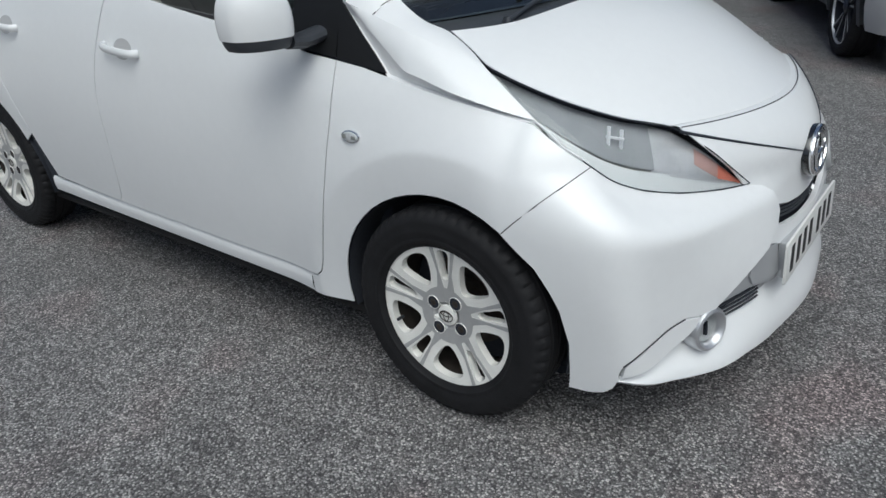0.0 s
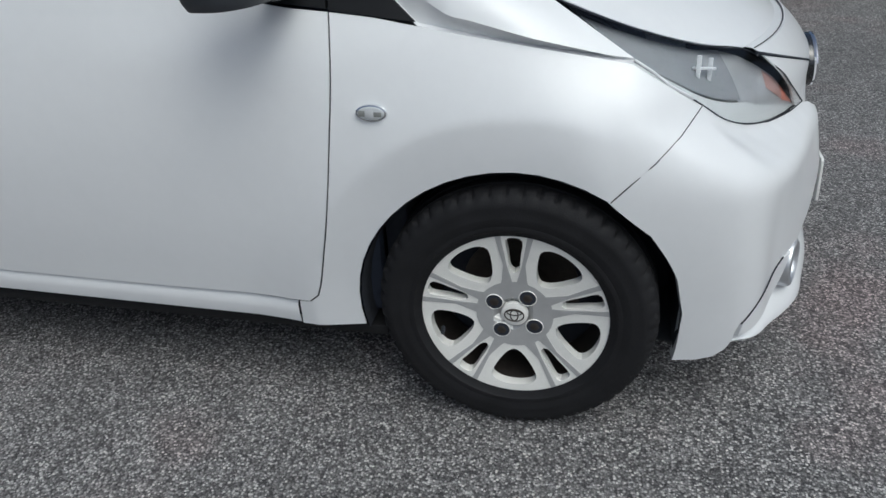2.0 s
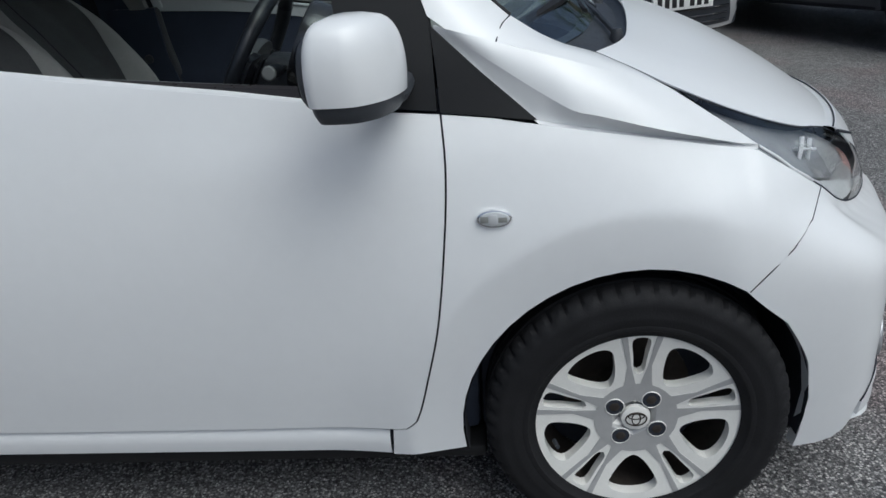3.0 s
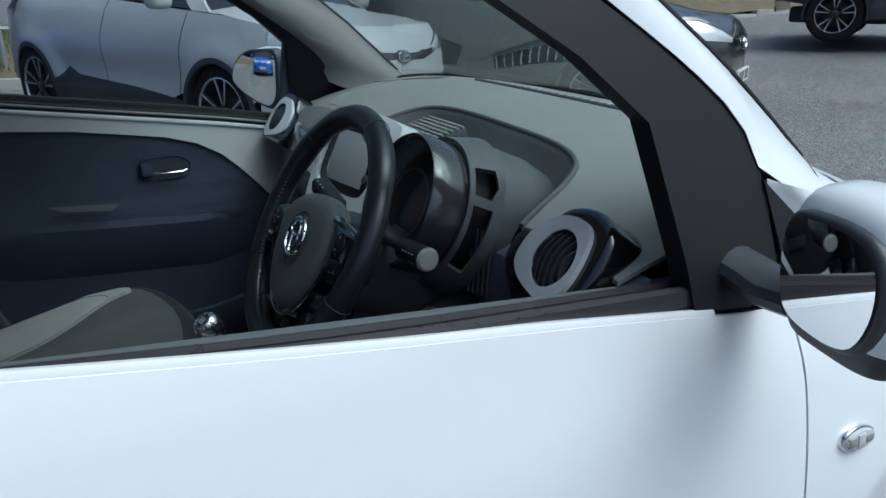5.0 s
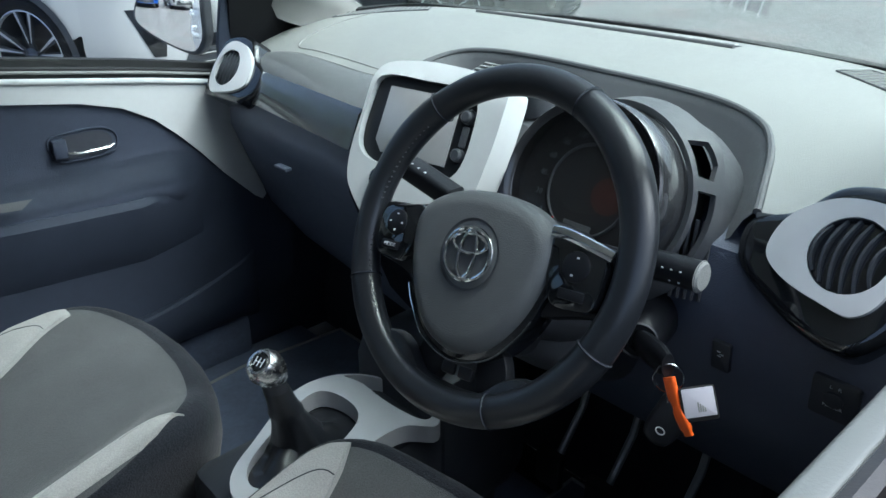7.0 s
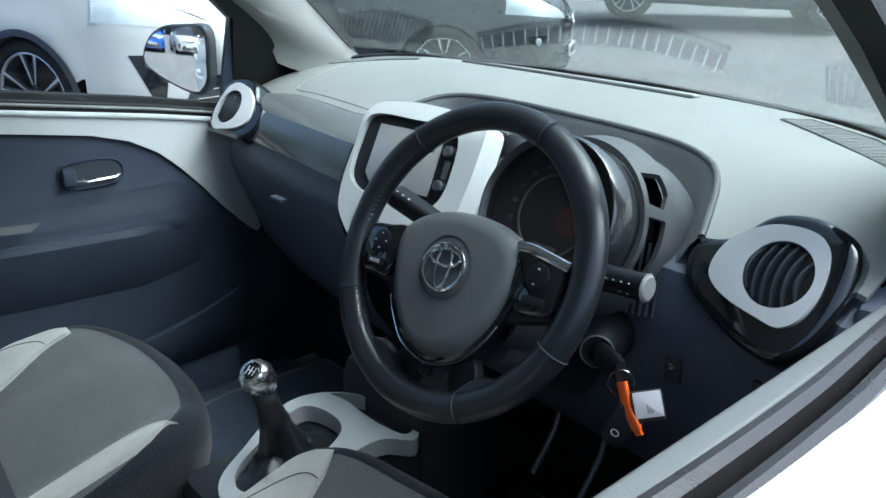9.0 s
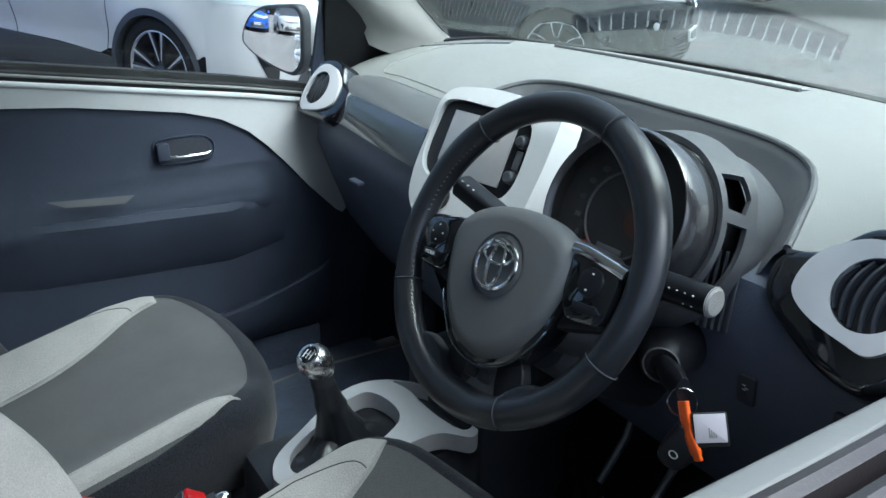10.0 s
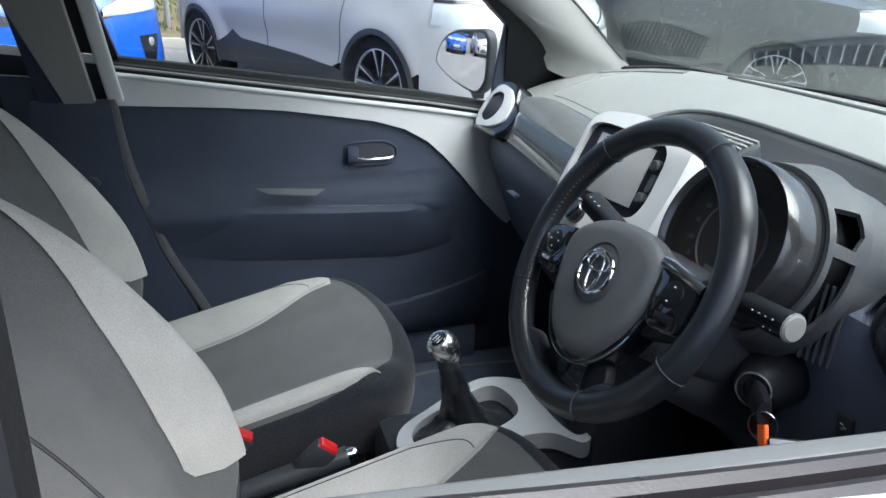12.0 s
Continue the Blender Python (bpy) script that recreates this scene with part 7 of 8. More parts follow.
    part("knob", lathe([(0.0, 0.0175), (0.0125, 0.0175), (0.0135, 0.0200), (0.0165, 0.0195), (0.0215, 0.014), (0.0245, 0.004), (0.0225, -0.010), (0.018, -0.022), (0.015, -0.030)], km, 32), M_KNOB, g, "chrome gear knob")
    part("knob_cap", lathe([(0.0, 0.0195), (0.011, 0.0190), (0.0128, 0.0175)], km, 28), M_GLOSS, g, "black shift pattern cap")
    for a, b in (((-0.006, -0.006), (-0.006, 0.006)), ((0.0, -0.006), (0.0, 0.006)), ((0.006, -0.006), (0.006, 0.006)), ((-0.006, 0.0), (0.006, 0.0))):
        part("shift_line", sweep([km @ Vector((*a, 0.0197)), km @ Vector((*b, 0.0197))], ring(0.0006, 5), up=km.to_3x3() @ Vector((0, 0, 1))), M_PRINT, g)
    h = thing("hand_brake", "black hand brake lever between the seats", "hand brake")
    part("grip", sweep([Vector((-1.30, -0.02, 0.44)), Vector((-1.20, -0.022, 0.475)), Vector((-1.10, -0.024, 0.50)), Vector((-1.03, -0.025, 0.515))], ring(0.016, 14), up=(0, 0, 1), scale=[1.1, 1.0, 1.05, 0.9]), M_SATIN, h, "black grip")
    part("release_knob", lathe([(0.0, 0.016), (0.008, 0.015), (0.011, 0.008), (0.011, 0.0)], axes((-1.03, -0.025, 0.515), (0.95, 0, 0.2)), 18), M_CHROME, h, "chrome release button")
    part("brake_boot", rbox((-1.34, -0.06, 0.38), (-1.18, 0.02, 0.455), 0.02), M_LEATHER, h)


build_console()


# ---- door linings, pillars ----
def build_lining(s):
    """The inner face of a front door, s: -1 right, 1 left."""
    yb = 0.655 if s > 0 else 0.672

    def face(out=0.0):
        def f(x, z):
            y = yb + 0.02 * max(0, (0.96 - z)) - 0.02 * max(0.0, x + 0.62) * 2
            y -= 0.03 * math.exp(-((z - 0.70) / 0.05) ** 2) * min(1, max(0, (-0.60 - x) / 0.08)) * (1 if z < 0.71 else 1)
            return (x, s * (y - out), z)
        return f
    lin = thing("door_lining", "dark door lining with pale upper trim", "door lining", "door linings")
    top_line = (lambda x: belt(x) - 0.031) if s > 0 else (lambda x: sill_in(x) - 0.014)
    upper = [(x, top_line(x)) for x in ((-0.47, -0.6, -0.75, -0.9, -1.1, -1.36) if s > 0 else (-0.56, -0.65, -0.75, -0.9, -1.1, -1.36))]
    low_edge = [(-1.362, 0.945), (-1.155, 0.935), (-1.03, 0.925), (-0.914, 0.908), (-0.83, 0.895), (-0.757, 0.874), (-0.70, 0.842), (-0.658, 0.804), (-0.61, 0.752), (-0.566, 0.699), (-0.50, 0.63), (-0.485, 0.62), (-0.475, 0.63), (-0.50, 0.72), (-0.49, 0.80), (-0.46, 0.88)]
    if s < 0:
        low_edge = low_edge[:10]
    # one trim on both doors; the right one is darkened to look less lit
    part("upper_trim", panel(upper + low_edge, face(0.006), 0.022, 0.012, push=(0, s, 0)), M_PALE if s > 0 else M_LIP, lin, "upper door trim, painted darker on the driver side for dimmer light")
    dark = [(-1.368, 0.955), (-1.155, 0.945), (-0.914, 0.92), (-0.74, 0.885), (-0.55, 0.72), (-0.44, 0.80), (-0.40, 0.62), (-0.42, 0.40), (-0.60, 0.33), (-1.18, 0.33), (-1.235, 0.49), (-1.30, 0.623), (-1.342, 0.77)]
    part("inner_skin", panel(dark, face(0.0), 0.025), M_TRIMD, lin, "dark grained door skin")
    # rounded lip along the window
    lip = [Vector((x, s * (yb + (0.002 if s < 0 else -0.004)), top_line(x) + (0.008 if s < 0 else 0.002))) for x in [(-0.47 if s > 0 else -0.56) - (0.89 if s > 0 else 0.80) * i / 24 for i in range(25)]]
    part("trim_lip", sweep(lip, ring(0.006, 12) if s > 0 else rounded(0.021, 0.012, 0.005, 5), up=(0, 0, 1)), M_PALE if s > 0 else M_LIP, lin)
    # pale edge down the back of the lining
    rear = [Vector(face(0.006)(x, z)) for x, z in ((-1.372, 0.96), (-1.36, 0.85), (-1.342, 0.77), (-1.30, 0.623), (-1.24, 0.491), (-1.2, 0.40))]
    part("rear_edge", sweep(sample(spline(rear), 20), rounded(0.02, 0.02, 0.005), up=(0, s, 0)), M_COLLAR, lin, "grey rear edge")
    # pale inner frame behind the window, with its black seal
    rear_fr = [Vector((x, s * (0.650 - 0.36 * max(0.0, z - 0.96)), z)) for x, z in ((-1.362, 0.955), (-1.372, 1.03), (-1.386, 1.15), (-1.405, 1.30))]
    part("window_frame_trim", sweep(sample(spline(rear_fr), 12), rounded(0.03, 0.016, 0.006, 4), up=(0, s, 0)), M_PALE if s > 0 else M_TRIMD, lin, "pale inner window frame")
    sail = [(-0.532, belt(-0.532) - 0.012), (-0.40, belt(-0.40) - 0.0), (-0.392, 1.02), (-0.45, 1.115), (-0.49, 1.165), (-0.526, 1.125)]
    if s > 0:
        part("sail_trim", panel(sail, lambda x, z: (x, s * (0.682 - 0.30 * max(0.0, z - 0.96)), z), 0.03, 0.012, push=(0, s, 0)), M_TRIMD, lin, "dark inner sail trim behind the mirror")
    # inner handle in its cup
    cup = loop2([(-0.896, 0.838), (-0.86, 0.846), (-0.80, 0.845), (-0.777, 0.83), (-0.778, 0.805), (-0.79, 0.795), (-0.85, 0.792), (-0.888, 0.797)], 40)
    hc = part("handle_cup", panel(cup, face(0.001), 0.012, 0.004, push=(0, s, 0)), M_TRIMD, lin, "dark recessed handle cup")
    # dark sheet over the cup, painting the shade of its hollow
    part("cup_well_shade", panel([Vector((-0.834 + (q.x + 0.834) * 0.84, 0.820 + (q.y - 0.820) * 0.78)) for q in cup], face(0.0022), 0.012), M_DARK, hc)
    part("cup_rim", sweep([Vector(face(0.002)(q.x, q.y)) for q in cup], ring(0.0016, 6), closed=True, up=(0, s, 0)), M_TRIMD, hc)
    part("pull_lever", sweep([face(0.012)(-0.868, 0.811), face(0.020)(-0.85, 0.810), face(0.020)(-0.80, 0.811), face(0.012)(-0.788, 0.813)], ring(0.0034, 8, 0.005), up=(0, 0, 1)), M_KNOB, hc, "chrome pull lever")
    part("lock_tab", rbox((-0.893, s * yb - 0.012, 0.803), (-0.868, s * yb + 0.012, 0.838), 0.004, m=Matrix.Translation((0, -s * 0.001, 0))), M_TRIMD, hc)
    # arm rest with a pull pocket
    rows = []
    for i in range(31):
        x = -1.29 + 0.66 * i / 30
        zt = 0.715 - 0.035 * i / 30 + 0.02 * max(0, (i - 24) / 6)
        d = 0.04 * min(1, i / 6) * (0.6 + 0.4 * min(1, i / 14)) * (1 - 0.7 * max(0, (i - 24) / 6))
        y = yb + 0.005
        rows.append([(x, s * (y + 0.01), zt + 0.022), (x, s * (y - d * 0.8), zt + 0.010), (x, s * (y - d), zt - 0.004), (x, s * (y - d * 0.9), zt - 0.022), (x, s * (y - d * 0.35), zt - 0.10), (x, s * (y + 0.015), zt - 0.16)])
    part("arm_rest", sheet(rows), M_TRIMD, lin, "dark moulded arm rest")
    # lighter grey than the door skin: light caught by the pocket, painted
    part("pull_pocket", panel([(-1.105, 0.762), (-0.95, 0.752), (-0.972, 0.739), (-1.075, 0.748)], face(0.030), 0.03), M_COLLAR, lin, "pull pocket painted lighter where it catches light")
    rows = []
    for i in range(25):
        k = i / 24
        x = -1.18 + 0.66 * k
        d = 0.055 * math.sin(math.pi * min(1.0, 0.12 + 0.88 * k)) ** 0.6
        zt = 0.485 - 0.030 * math.sin(math.pi * k) + 0.05 * max(0.0, k - 0.6)
        rows.append([(x, s * (yb + 0.012), zt - 0.03), (x, s * (yb - d * 0.9), zt - 0.012), (x, s * (yb - d), zt), (x, s * (yb - d - 0.004), zt - 0.006), (x, s * (yb - d - 0.002), zt - 0.06), (x, s * (yb - 0.6 * d), 0.36), (x, s * (yb + 0.01), 0.33)])
    part("door_pocket", sheet(rows), M_TRIMD, lin, "dark door pocket with a curved lip")


def build_pillar(s):
    b = thing("pillar_trim_panel", "two-tone centre pillar trim beside the seat", "trim panel", "centre pillars")
    up = [(-1.400, 0.955), (-1.425, 1.15), (-1.462, 1.36), (-1.62, 1.37), (-1.525, 1.15), (-1.455, 0.955)]

    def wall(x, z):
        return (x, s * (0.628 - 0.30 * max(0, z - 0.96) + 0.02 * max(0, 0.96 - z)), z)
    part("upper_panel", panel(up, wall, 0.05, 0.03, push=(0, s, 0)), M_HEAD_DIM, b, "pale upper pillar trim")
    part("belt_channel", panel([(-1.448, 0.955), (-1.482, 1.15), (-1.522, 1.36), (-1.560, 1.36), (-1.525, 1.15), (-1.50, 0.955)], lambda x, z: Vector(wall(x, z)) + Vector((0, s * 0.012, 0)), 0.05), M_TRIMD, b)
    lowp = [(-1.372, 0.958), (-1.36, 0.80), (-1.31, 0.62), (-1.25, 0.48), (-1.24, 0.30), (-1.62, 0.30), (-1.56, 0.6), (-1.515, 0.958)]
    part("lower_panel", panel(lowp, wall, 0.06, 0.03, push=(0, s, 0)), M_TRIMD, b, "dark lower pillar trim")
    belt_pts = [(-1.56, s * 0.62, 0.30), (-1.57, s * 0.615, 0.7), (-1.58, s * 0.61, 0.96), (-1.60, s * 0.56, 1.15), (-1.65, s * 0.50, 1.34)]
    part("belt_webbing", sweep(sample(spline(belt_pts), 20), [(-0.024, -0.001), (0.024, -0.001), (0.024, 0.001), (-0.024, 0.001)], up=(0, s, 0)), M_FABK, b, "black seat belt webbing")
    part("belt_guide", lathe([(0.0, 0.006), (0.012, 0.006), (0.015, 0.003), (0.016, -0.012)], axes((-1.426, s * 0.628, 0.79), (0, -s, 0)), 22), M_SATIN, b)
    # rear door lining
    rl = [(-1.50, 0.30), (-1.50, 1.0), (-2.15, 1.05), (-2.2, 0.6), (-1.9, 0.33)]
    part("rear_lining", panel(rl, lambda x, z: (x, s * 0.67, z), 0.1, 0.02, push=(0, s, 0)), M_TRIMD, b, "dark rear door lining")


for s in (-1, 1):
    build_lining(s)
    build_pillar(s)


def build_rear_bench():
    r = thing("rear_seat", "charcoal cloth rear bench seat", "car seat")
    part("cushion", rbox((-2.12, -0.60, 0.25), (-1.62, 0.60, 0.56), 0.06, 3), M_FABD, r)
    part("backrest", rbox((-0.07, -0.60, -0.02), (0.08, 0.60, 0.62), 0.06, 3, m=Matrix.Translation((-2.12, 0, 0.5)) @ Matrix.Rotation(radians(-18), 4, "Y")), M_FABD, r)
    for y in (-0.32, 0.32):
        part("headrest", rbox((-0.05, y - 0.12, 0.64), (0.05, y + 0.12, 0.78), 0.04, 3, m=Matrix.Translation((-2.12, 0, 0.5)) @ Matrix.Rotation(radians(-18), 4, "Y")), M_FABD, r)


build_rear_bench()


def build_pedals():
    p = thing("pedal_set", "dark metal pedals in the footwell", "pedals")
    for y in (-0.18, -0.28, -0.40):
        part("pedal_arm", sweep([(-0.34, y, 0.60), (-0.38, y, 0.45), (-0.45, y, 0.36)], ring(0.007, 8), up=(0, 1, 0)), M_GALV, p, "steel pedal arm")
        part("pedal_pad", rbox((-0.47, y - 0.025, 0.33), (-0.45, y + 0.025, 0.40), 0.006), M_RUBBER, p, "rubber pedal pad")


build_pedals()


def build_mat(label, pts, z=0.262):
    m = thing("floor_mat", label, "floor mat", "floor mats")
    outline = [Vector(p) for p in pts]
    part("carpet", slab(inset(dense(outline, 0.05), 0.0), Matrix.Translation((0, 0, z)), 0.012, 0.004), M_CARPET, m, "black tufted carpet")
    loop_pts = [Vector((p[0], p[1], z)) for p in dense(outline, 0.05)]
    part("edge_binding", sweep(loop_pts, ring(0.004, 6), closed=True, up=(0, 0, 1)), M_DASH, m, "grey bound edge")


build_mat("black carpet passenger floor mat with grey edge", [(-0.36, 0.56), (-0.36, 0.14), (-0.60, 0.12), (-0.88, 0.12), (-0.92, 0.55), (-0.62, 0.58)])
build_mat("black carpet driver floor mat with grey edge", [(-0.36, -0.16), (-0.36, -0.52), (-0.60, -0.56), (-0.90, -0.55), (-0.90, -0.16)])

# ---- parked crossovers ----
M_LAMPC = mat("clear_headlamp", (0.6, 0.63, 0.64), 0.2, metal=0.3, var=0.15, scale=14, coat=1.0)



def half_suv(x, z):
    """Half width of a parked crossover at station x (front axle 0, rear -2.64) and height z."""
    w = 0.885
    if x > 0.1:
        w -= 0.30 * ((x - 0.1) / 0.82) ** 2.4
    if x < -2.6:
        w -= 0.16 * ((-2.6 - x) / 0.75) ** 2
    w -= 0.05 * max(0.0, (0.45 - z) / 0.25) ** 2
    w -= 0.10 * max(0.0, (z - 0.72) / 0.35) ** 1.6
    w -= 0.018 * math.exp(-((z - 0.55) / 0.10) ** 2) * (1 if -2.2 < x < -0.4 else 0)
    for wx in (0.0, -2.64):
        r = math.hypot(x - wx, z - 0.34)
        k = max(0.0, min(1.0, (0.56 - r) / 0.16))
        w += 0.022 * k * k * (3 - 2 * k)
    if z > 1.05:
        w -= (z - 1.05) * 0.42
    return w


def suv_nose(v, z, out=0.0):
    tip = cubic((0.2, 0.4, 0.6, 0.75, 0.9, 1.0), (0.90, 0.93, 0.93, 0.92, 0.84, 0.66), z)
    x0 = 0.42
    a = min(1.0, abs(v))
    return Vector((x0 + (tip + out - x0) * (1 - a**2.6) ** 0.55, math.copysign(half_suv(x0, z) * a, v), z))


def build_suv(label, m, paint, rim=0.268):
    car = thing("crossover_car", label, "car", "parked cars")
    def add(name, bm, material, parent=None, lab=""):
        bm.transform(m)
        ob = part(name, bm, material, parent or car, lab)
        return ob

    def arcs(wx, a0, a1, r=0.385, n=16):
        return [(wx + r * math.cos(radians(a0 + (a1 - a0) * i / (n - 1))), 0.34 + r * math.sin(radians(a0 + (a1 - a0) * i / (n - 1)))) for i in range(n)]
    for s in (-1, 1):
        side = lambda x, z: (x, s * half_suv(x, z), z)
        body = [(0.43, 0.42), (0.43, 0.95), (0.1, 1.0), (-0.4, 1.03), (-1.5, 1.10), (-2.5, 1.2), (-3.1, 1.2), (-3.35, 1.0), (-3.38, 0.5), (-3.1, 0.42)] + arcs(-2.64, 12, 168)[::-1][::-1]
        body = [(0.43, 0.48), (0.43, 0.955), (0.1, 1.0), (-0.4, 1.03), (-1.5, 1.10), (-2.5, 1.2), (-3.1, 1.2), (-3.35, 1.0), (-3.38, 0.5)] + [(-3.06, 0.46)] + arcs(-2.64, 165, 15) + [(-2.20, 0.46), (-2.05, 0.56), (-1.9, 0.50), (-1.0, 0.46), (-0.55, 0.42), (-0.44, 0.46)] + arcs(0, 162, 18) + [(0.40, 0.48)]
        add("body_side", panel(body, side, 0.05, 0.01, push=(0, -s, 0)), paint, None, "painted body side")
        clad = [(-2.26, 0.28), (-2.255, 0.45), (-2.20, 0.462), (-2.05, 0.555), (-1.9, 0.495), (-1.0, 0.455), (-0.55, 0.415), (-0.40, 0.40), (-0.38, 0.28)]
        add("sill_cladding", panel(clad, lambda x, z: (x, s * (half_suv(x, z) + 0.004), z), 0.06, 0.02, push=(0, -s, 0)), M_SATIN, None, "black sill cladding")
        for wx in (0.0, -2.64):
            rows = [[(p[0], s * (half_suv(p[0], p[1]) + o), p[1]) for o in (0.012,)] + [(q[0], s * (half_suv(q[0], q[1]) + 0.014), q[1]) for q in (r,)] for p, r in zip(arcs(wx, -12, 192, 0.396, 24), arcs(wx, -12, 192, 0.355, 24))]
            rows = [[Vector(a), Vector(b), Vector((b[0], b[1] - s * 0.30, b[2]))] for a, b in rows]
            add("arch_cladding", sheet(rows), M_SATIN, None, "black wheel arch trim")
            wm = m @ axes((wx, s * 0.785, 0.34), (0, s, 0))
            build_wheel(car, wm, 0.345, 0.215, rim, "split", True)
        add("side_glass", panel([(-0.35, 1.04), (-1.0, 1.36), (-1.3, 1.44), (-2.0, 1.44), (-2.55, 1.30), (-2.75, 1.2), (-1.5, 1.12)], lambda x, z: (x, s * (half_suv(x, z) + 0.0), z), 0.1, 0.01, push=(0, -s, 0)), M_GLOSS, None, "dark side glass")
        add("roof_side", panel([(-0.12, 1.02), (-0.8, 1.40), (-1.3, 1.50), (-2.1, 1.50), (-2.9, 1.32), (-3.1, 1.2), (-2.78, 1.2), (-2.55, 1.32), (-2.0, 1.455), (-1.3, 1.455), (-0.98, 1.37), (-0.33, 1.03)], side, 0.08, 0.02, push=(0, -s, 0)), paint, None, "painted roof pillar")
        # door joints
        for pts in ([(-0.45, 0.46), (-0.42, 0.8), (-0.38, 1.02)], [(-1.45, 0.48), (-1.48, 0.8), (-1.46, 1.09)]):
            add("door_joint", sweep([Vector((x, s * (half_suv(x, z) + 0.001), z)) for x, z in [tuple(q[:2]) for q in sample(spline([(a, b, 0) for a, b in pts]), 12)]], ring(0.003, 5), up=(1, 0, 0)), M_DARK)
        # head lamp: slim wedge running back into the wing
        rows = []
        for i in range(14):
            k = i / 13
            v = 0.42 + 0.62 * k
            if v <= 1.0:
                a, b = suv_nose(s * v, 0.752 + 0.04 * k, 0.006), suv_nose(s * v, 0.80 + 0.14 * min(1, k * 1.7), 0.002)
            rows.append([a, a.lerp(b, 0.35) + Vector((0.012, s * 0.008, 0.0)), a.lerp(b, 0.7) + Vector((0.012, s * 0.008, 0.004)), b])
        lamp = add("headlamp", sheet(rows), M_LAMPC, None, "pale swept headlamp")
        add("lamp_eyelid", sheet([[r[2].lerp(r[3], 0.6) + Vector((0.003, s * 0.003, 0.003)), r[3] + Vector((0.004, s * 0.003, 0.004))] for r in rows]), M_GLOSS, lamp)
        # fog lamp in a dark fin
        fin = [(0.70, 0.62), (0.90, 0.62), (0.80, 0.36), (0.74, 0.36)]
        add("fog_fin", panel([(s * a, z) for a, z in fin], lambda v, z: suv_nose(v, z, 0.006), 0.05), M_GLOSS, None, "dark fog lamp fin")
        q = suv_nose(s * 0.81, 0.575, 0.012)
        add("fog_lamp", lathe([(0.0, 0.004), (0.02, 0.003), (0.028, 0.0), (0.031, -0.01)], axes(q, (0.8, s * 0.6, 0)), 20), M_ALLOY, None, "small round fog lamp")
        add("side_mirror", rbox((-0.50, min(s * 0.92, s * 1.08), 1.04), (-0.34, max(s * 0.92, s * 1.08), 1.17), 0.05, 3), paint, None, "painted door mirror")
    # front fascia
    rows = [[suv_nose(v, z) for z in (0.24, 0.30, 0.40, 0.50, 0.60, 0.70, 0.78, 0.85, 0.90, 0.95)] for v in [-1 + 2 * i / 44 for i in range(45)]]
    add("front_bumper", sheet(rows), paint, None, "painted front bumper")
    add("upper_grille", panel([(-0.50, 0.755), (-0.30, 0.715), (0.30, 0.715), (0.50, 0.755), (0.46, 0.785), (0.2, 0.765), (-0.2, 0.765), (-0.46, 0.785)], lambda v, z: suv_nose(v, z, 0.005), 0.05), M_GLOSS, None, "thin dark upper grille")
    add("lower_grille", panel([(-0.66, 0.27), (-0.56, 0.46), (-0.40, 0.52), (0.40, 0.52), (0.56, 0.46), (0.66, 0.27)], lambda v, z: suv_nose(v, z, 0.005), 0.05), M_SATIN, None, "black lower grille")
    for k in range(4):
        add("grille_bar", sweep([suv_nose(-0.55 + 1.1 * i / 12, 0.30 + 0.05 * k, 0.012) for i in range(13)], ring(0.006, 6), up=(0, 0, 1)), M_GLOSS)
    bm_ = axes(suv_nose(0, 0.735, 0.014), (1, 0, 0.2))
    dish = add("badge", slab([Vector(q) for q in ring(0.056, 28, 0.085)], bm_, 0.02, 0.005), M_GLOSS, None, "chrome oval badge")
    for rx, ry, oy in ((0.064, 0.043, 0.0), (0.022, 0.04, 0.0), (0.045, 0.017, 0.02)):
        add("badge_ring", sweep([bm_ @ Vector((rx * math.cos(2 * math.pi * i / 28), oy + ry * math.sin(2 * math.pi * i / 28), 0.002)) for i in range(28)], ring(0.005, 6), closed=True, up=(1, 0, 0)), M_CHROME, dish)
    pm = axes(suv_nose(0, 0.47, 0.03), (1, 0, 0.05))
    plate = add("number_plate", slab(rounded(0.52, 0.112, 0.008), pm, 0.02, 0.001), M_PLATE, None, "white number plate with black bars")
    for k in range(7):
        x = -0.205 + 0.062 * k + (0.03 if k > 3 else 0)
        add("plate_bar", rbox((x - 0.02, -0.038, -0.001), (x + 0.02, 0.038, 0.0015), 0.001, m=pm), M_INK, plate)
    # bonnet, screen, roof, tail
    rows = []
    for i in range(21):
        u = -1 + 2 * i / 20
        rows.append([suv_nose(u, 0.945)] + [Vector((x, u * (half_suv(x, z) - 0.002), z + 0.075 * (1 - u * u) * k)) for x, z, k in ((0.40, 0.955, 0.5), (0.2, 0.985, 0.9), (0.0, 1.012, 1.0), (-0.2, 1.022, 1.0))])
    add("bonnet", sheet(rows), paint, None, "painted bonnet")
    rows = [[Vector((-0.18 + 0.10 * (1 - u * u), u * 0.74, 1.03 + 0.06 * (1 - u * u))), Vector((-0.5, u * 0.70, 1.24 + 0.05 * (1 - u * u))), Vector((-0.95 + 0.08 * (1 - u * u), u * 0.63, 1.45 + 0.05 * (1 - u * u)))] for u in [-1 + 2 * i / 14 for i in range(15)]]
    add("windscreen", sheet(rows), M_GLOSS, None, "dark reflective windscreen")
    rows = [[Vector((x, u * w, z + 0.05 * (1 - u * u))) for x, w, z in ((-0.93, 0.63, 1.45), (-1.4, 0.62, 1.50), (-2.1, 0.60, 1.50), (-2.7, 0.57, 1.42))] for u in [-1 + 2 * i / 12 for i in range(13)]]
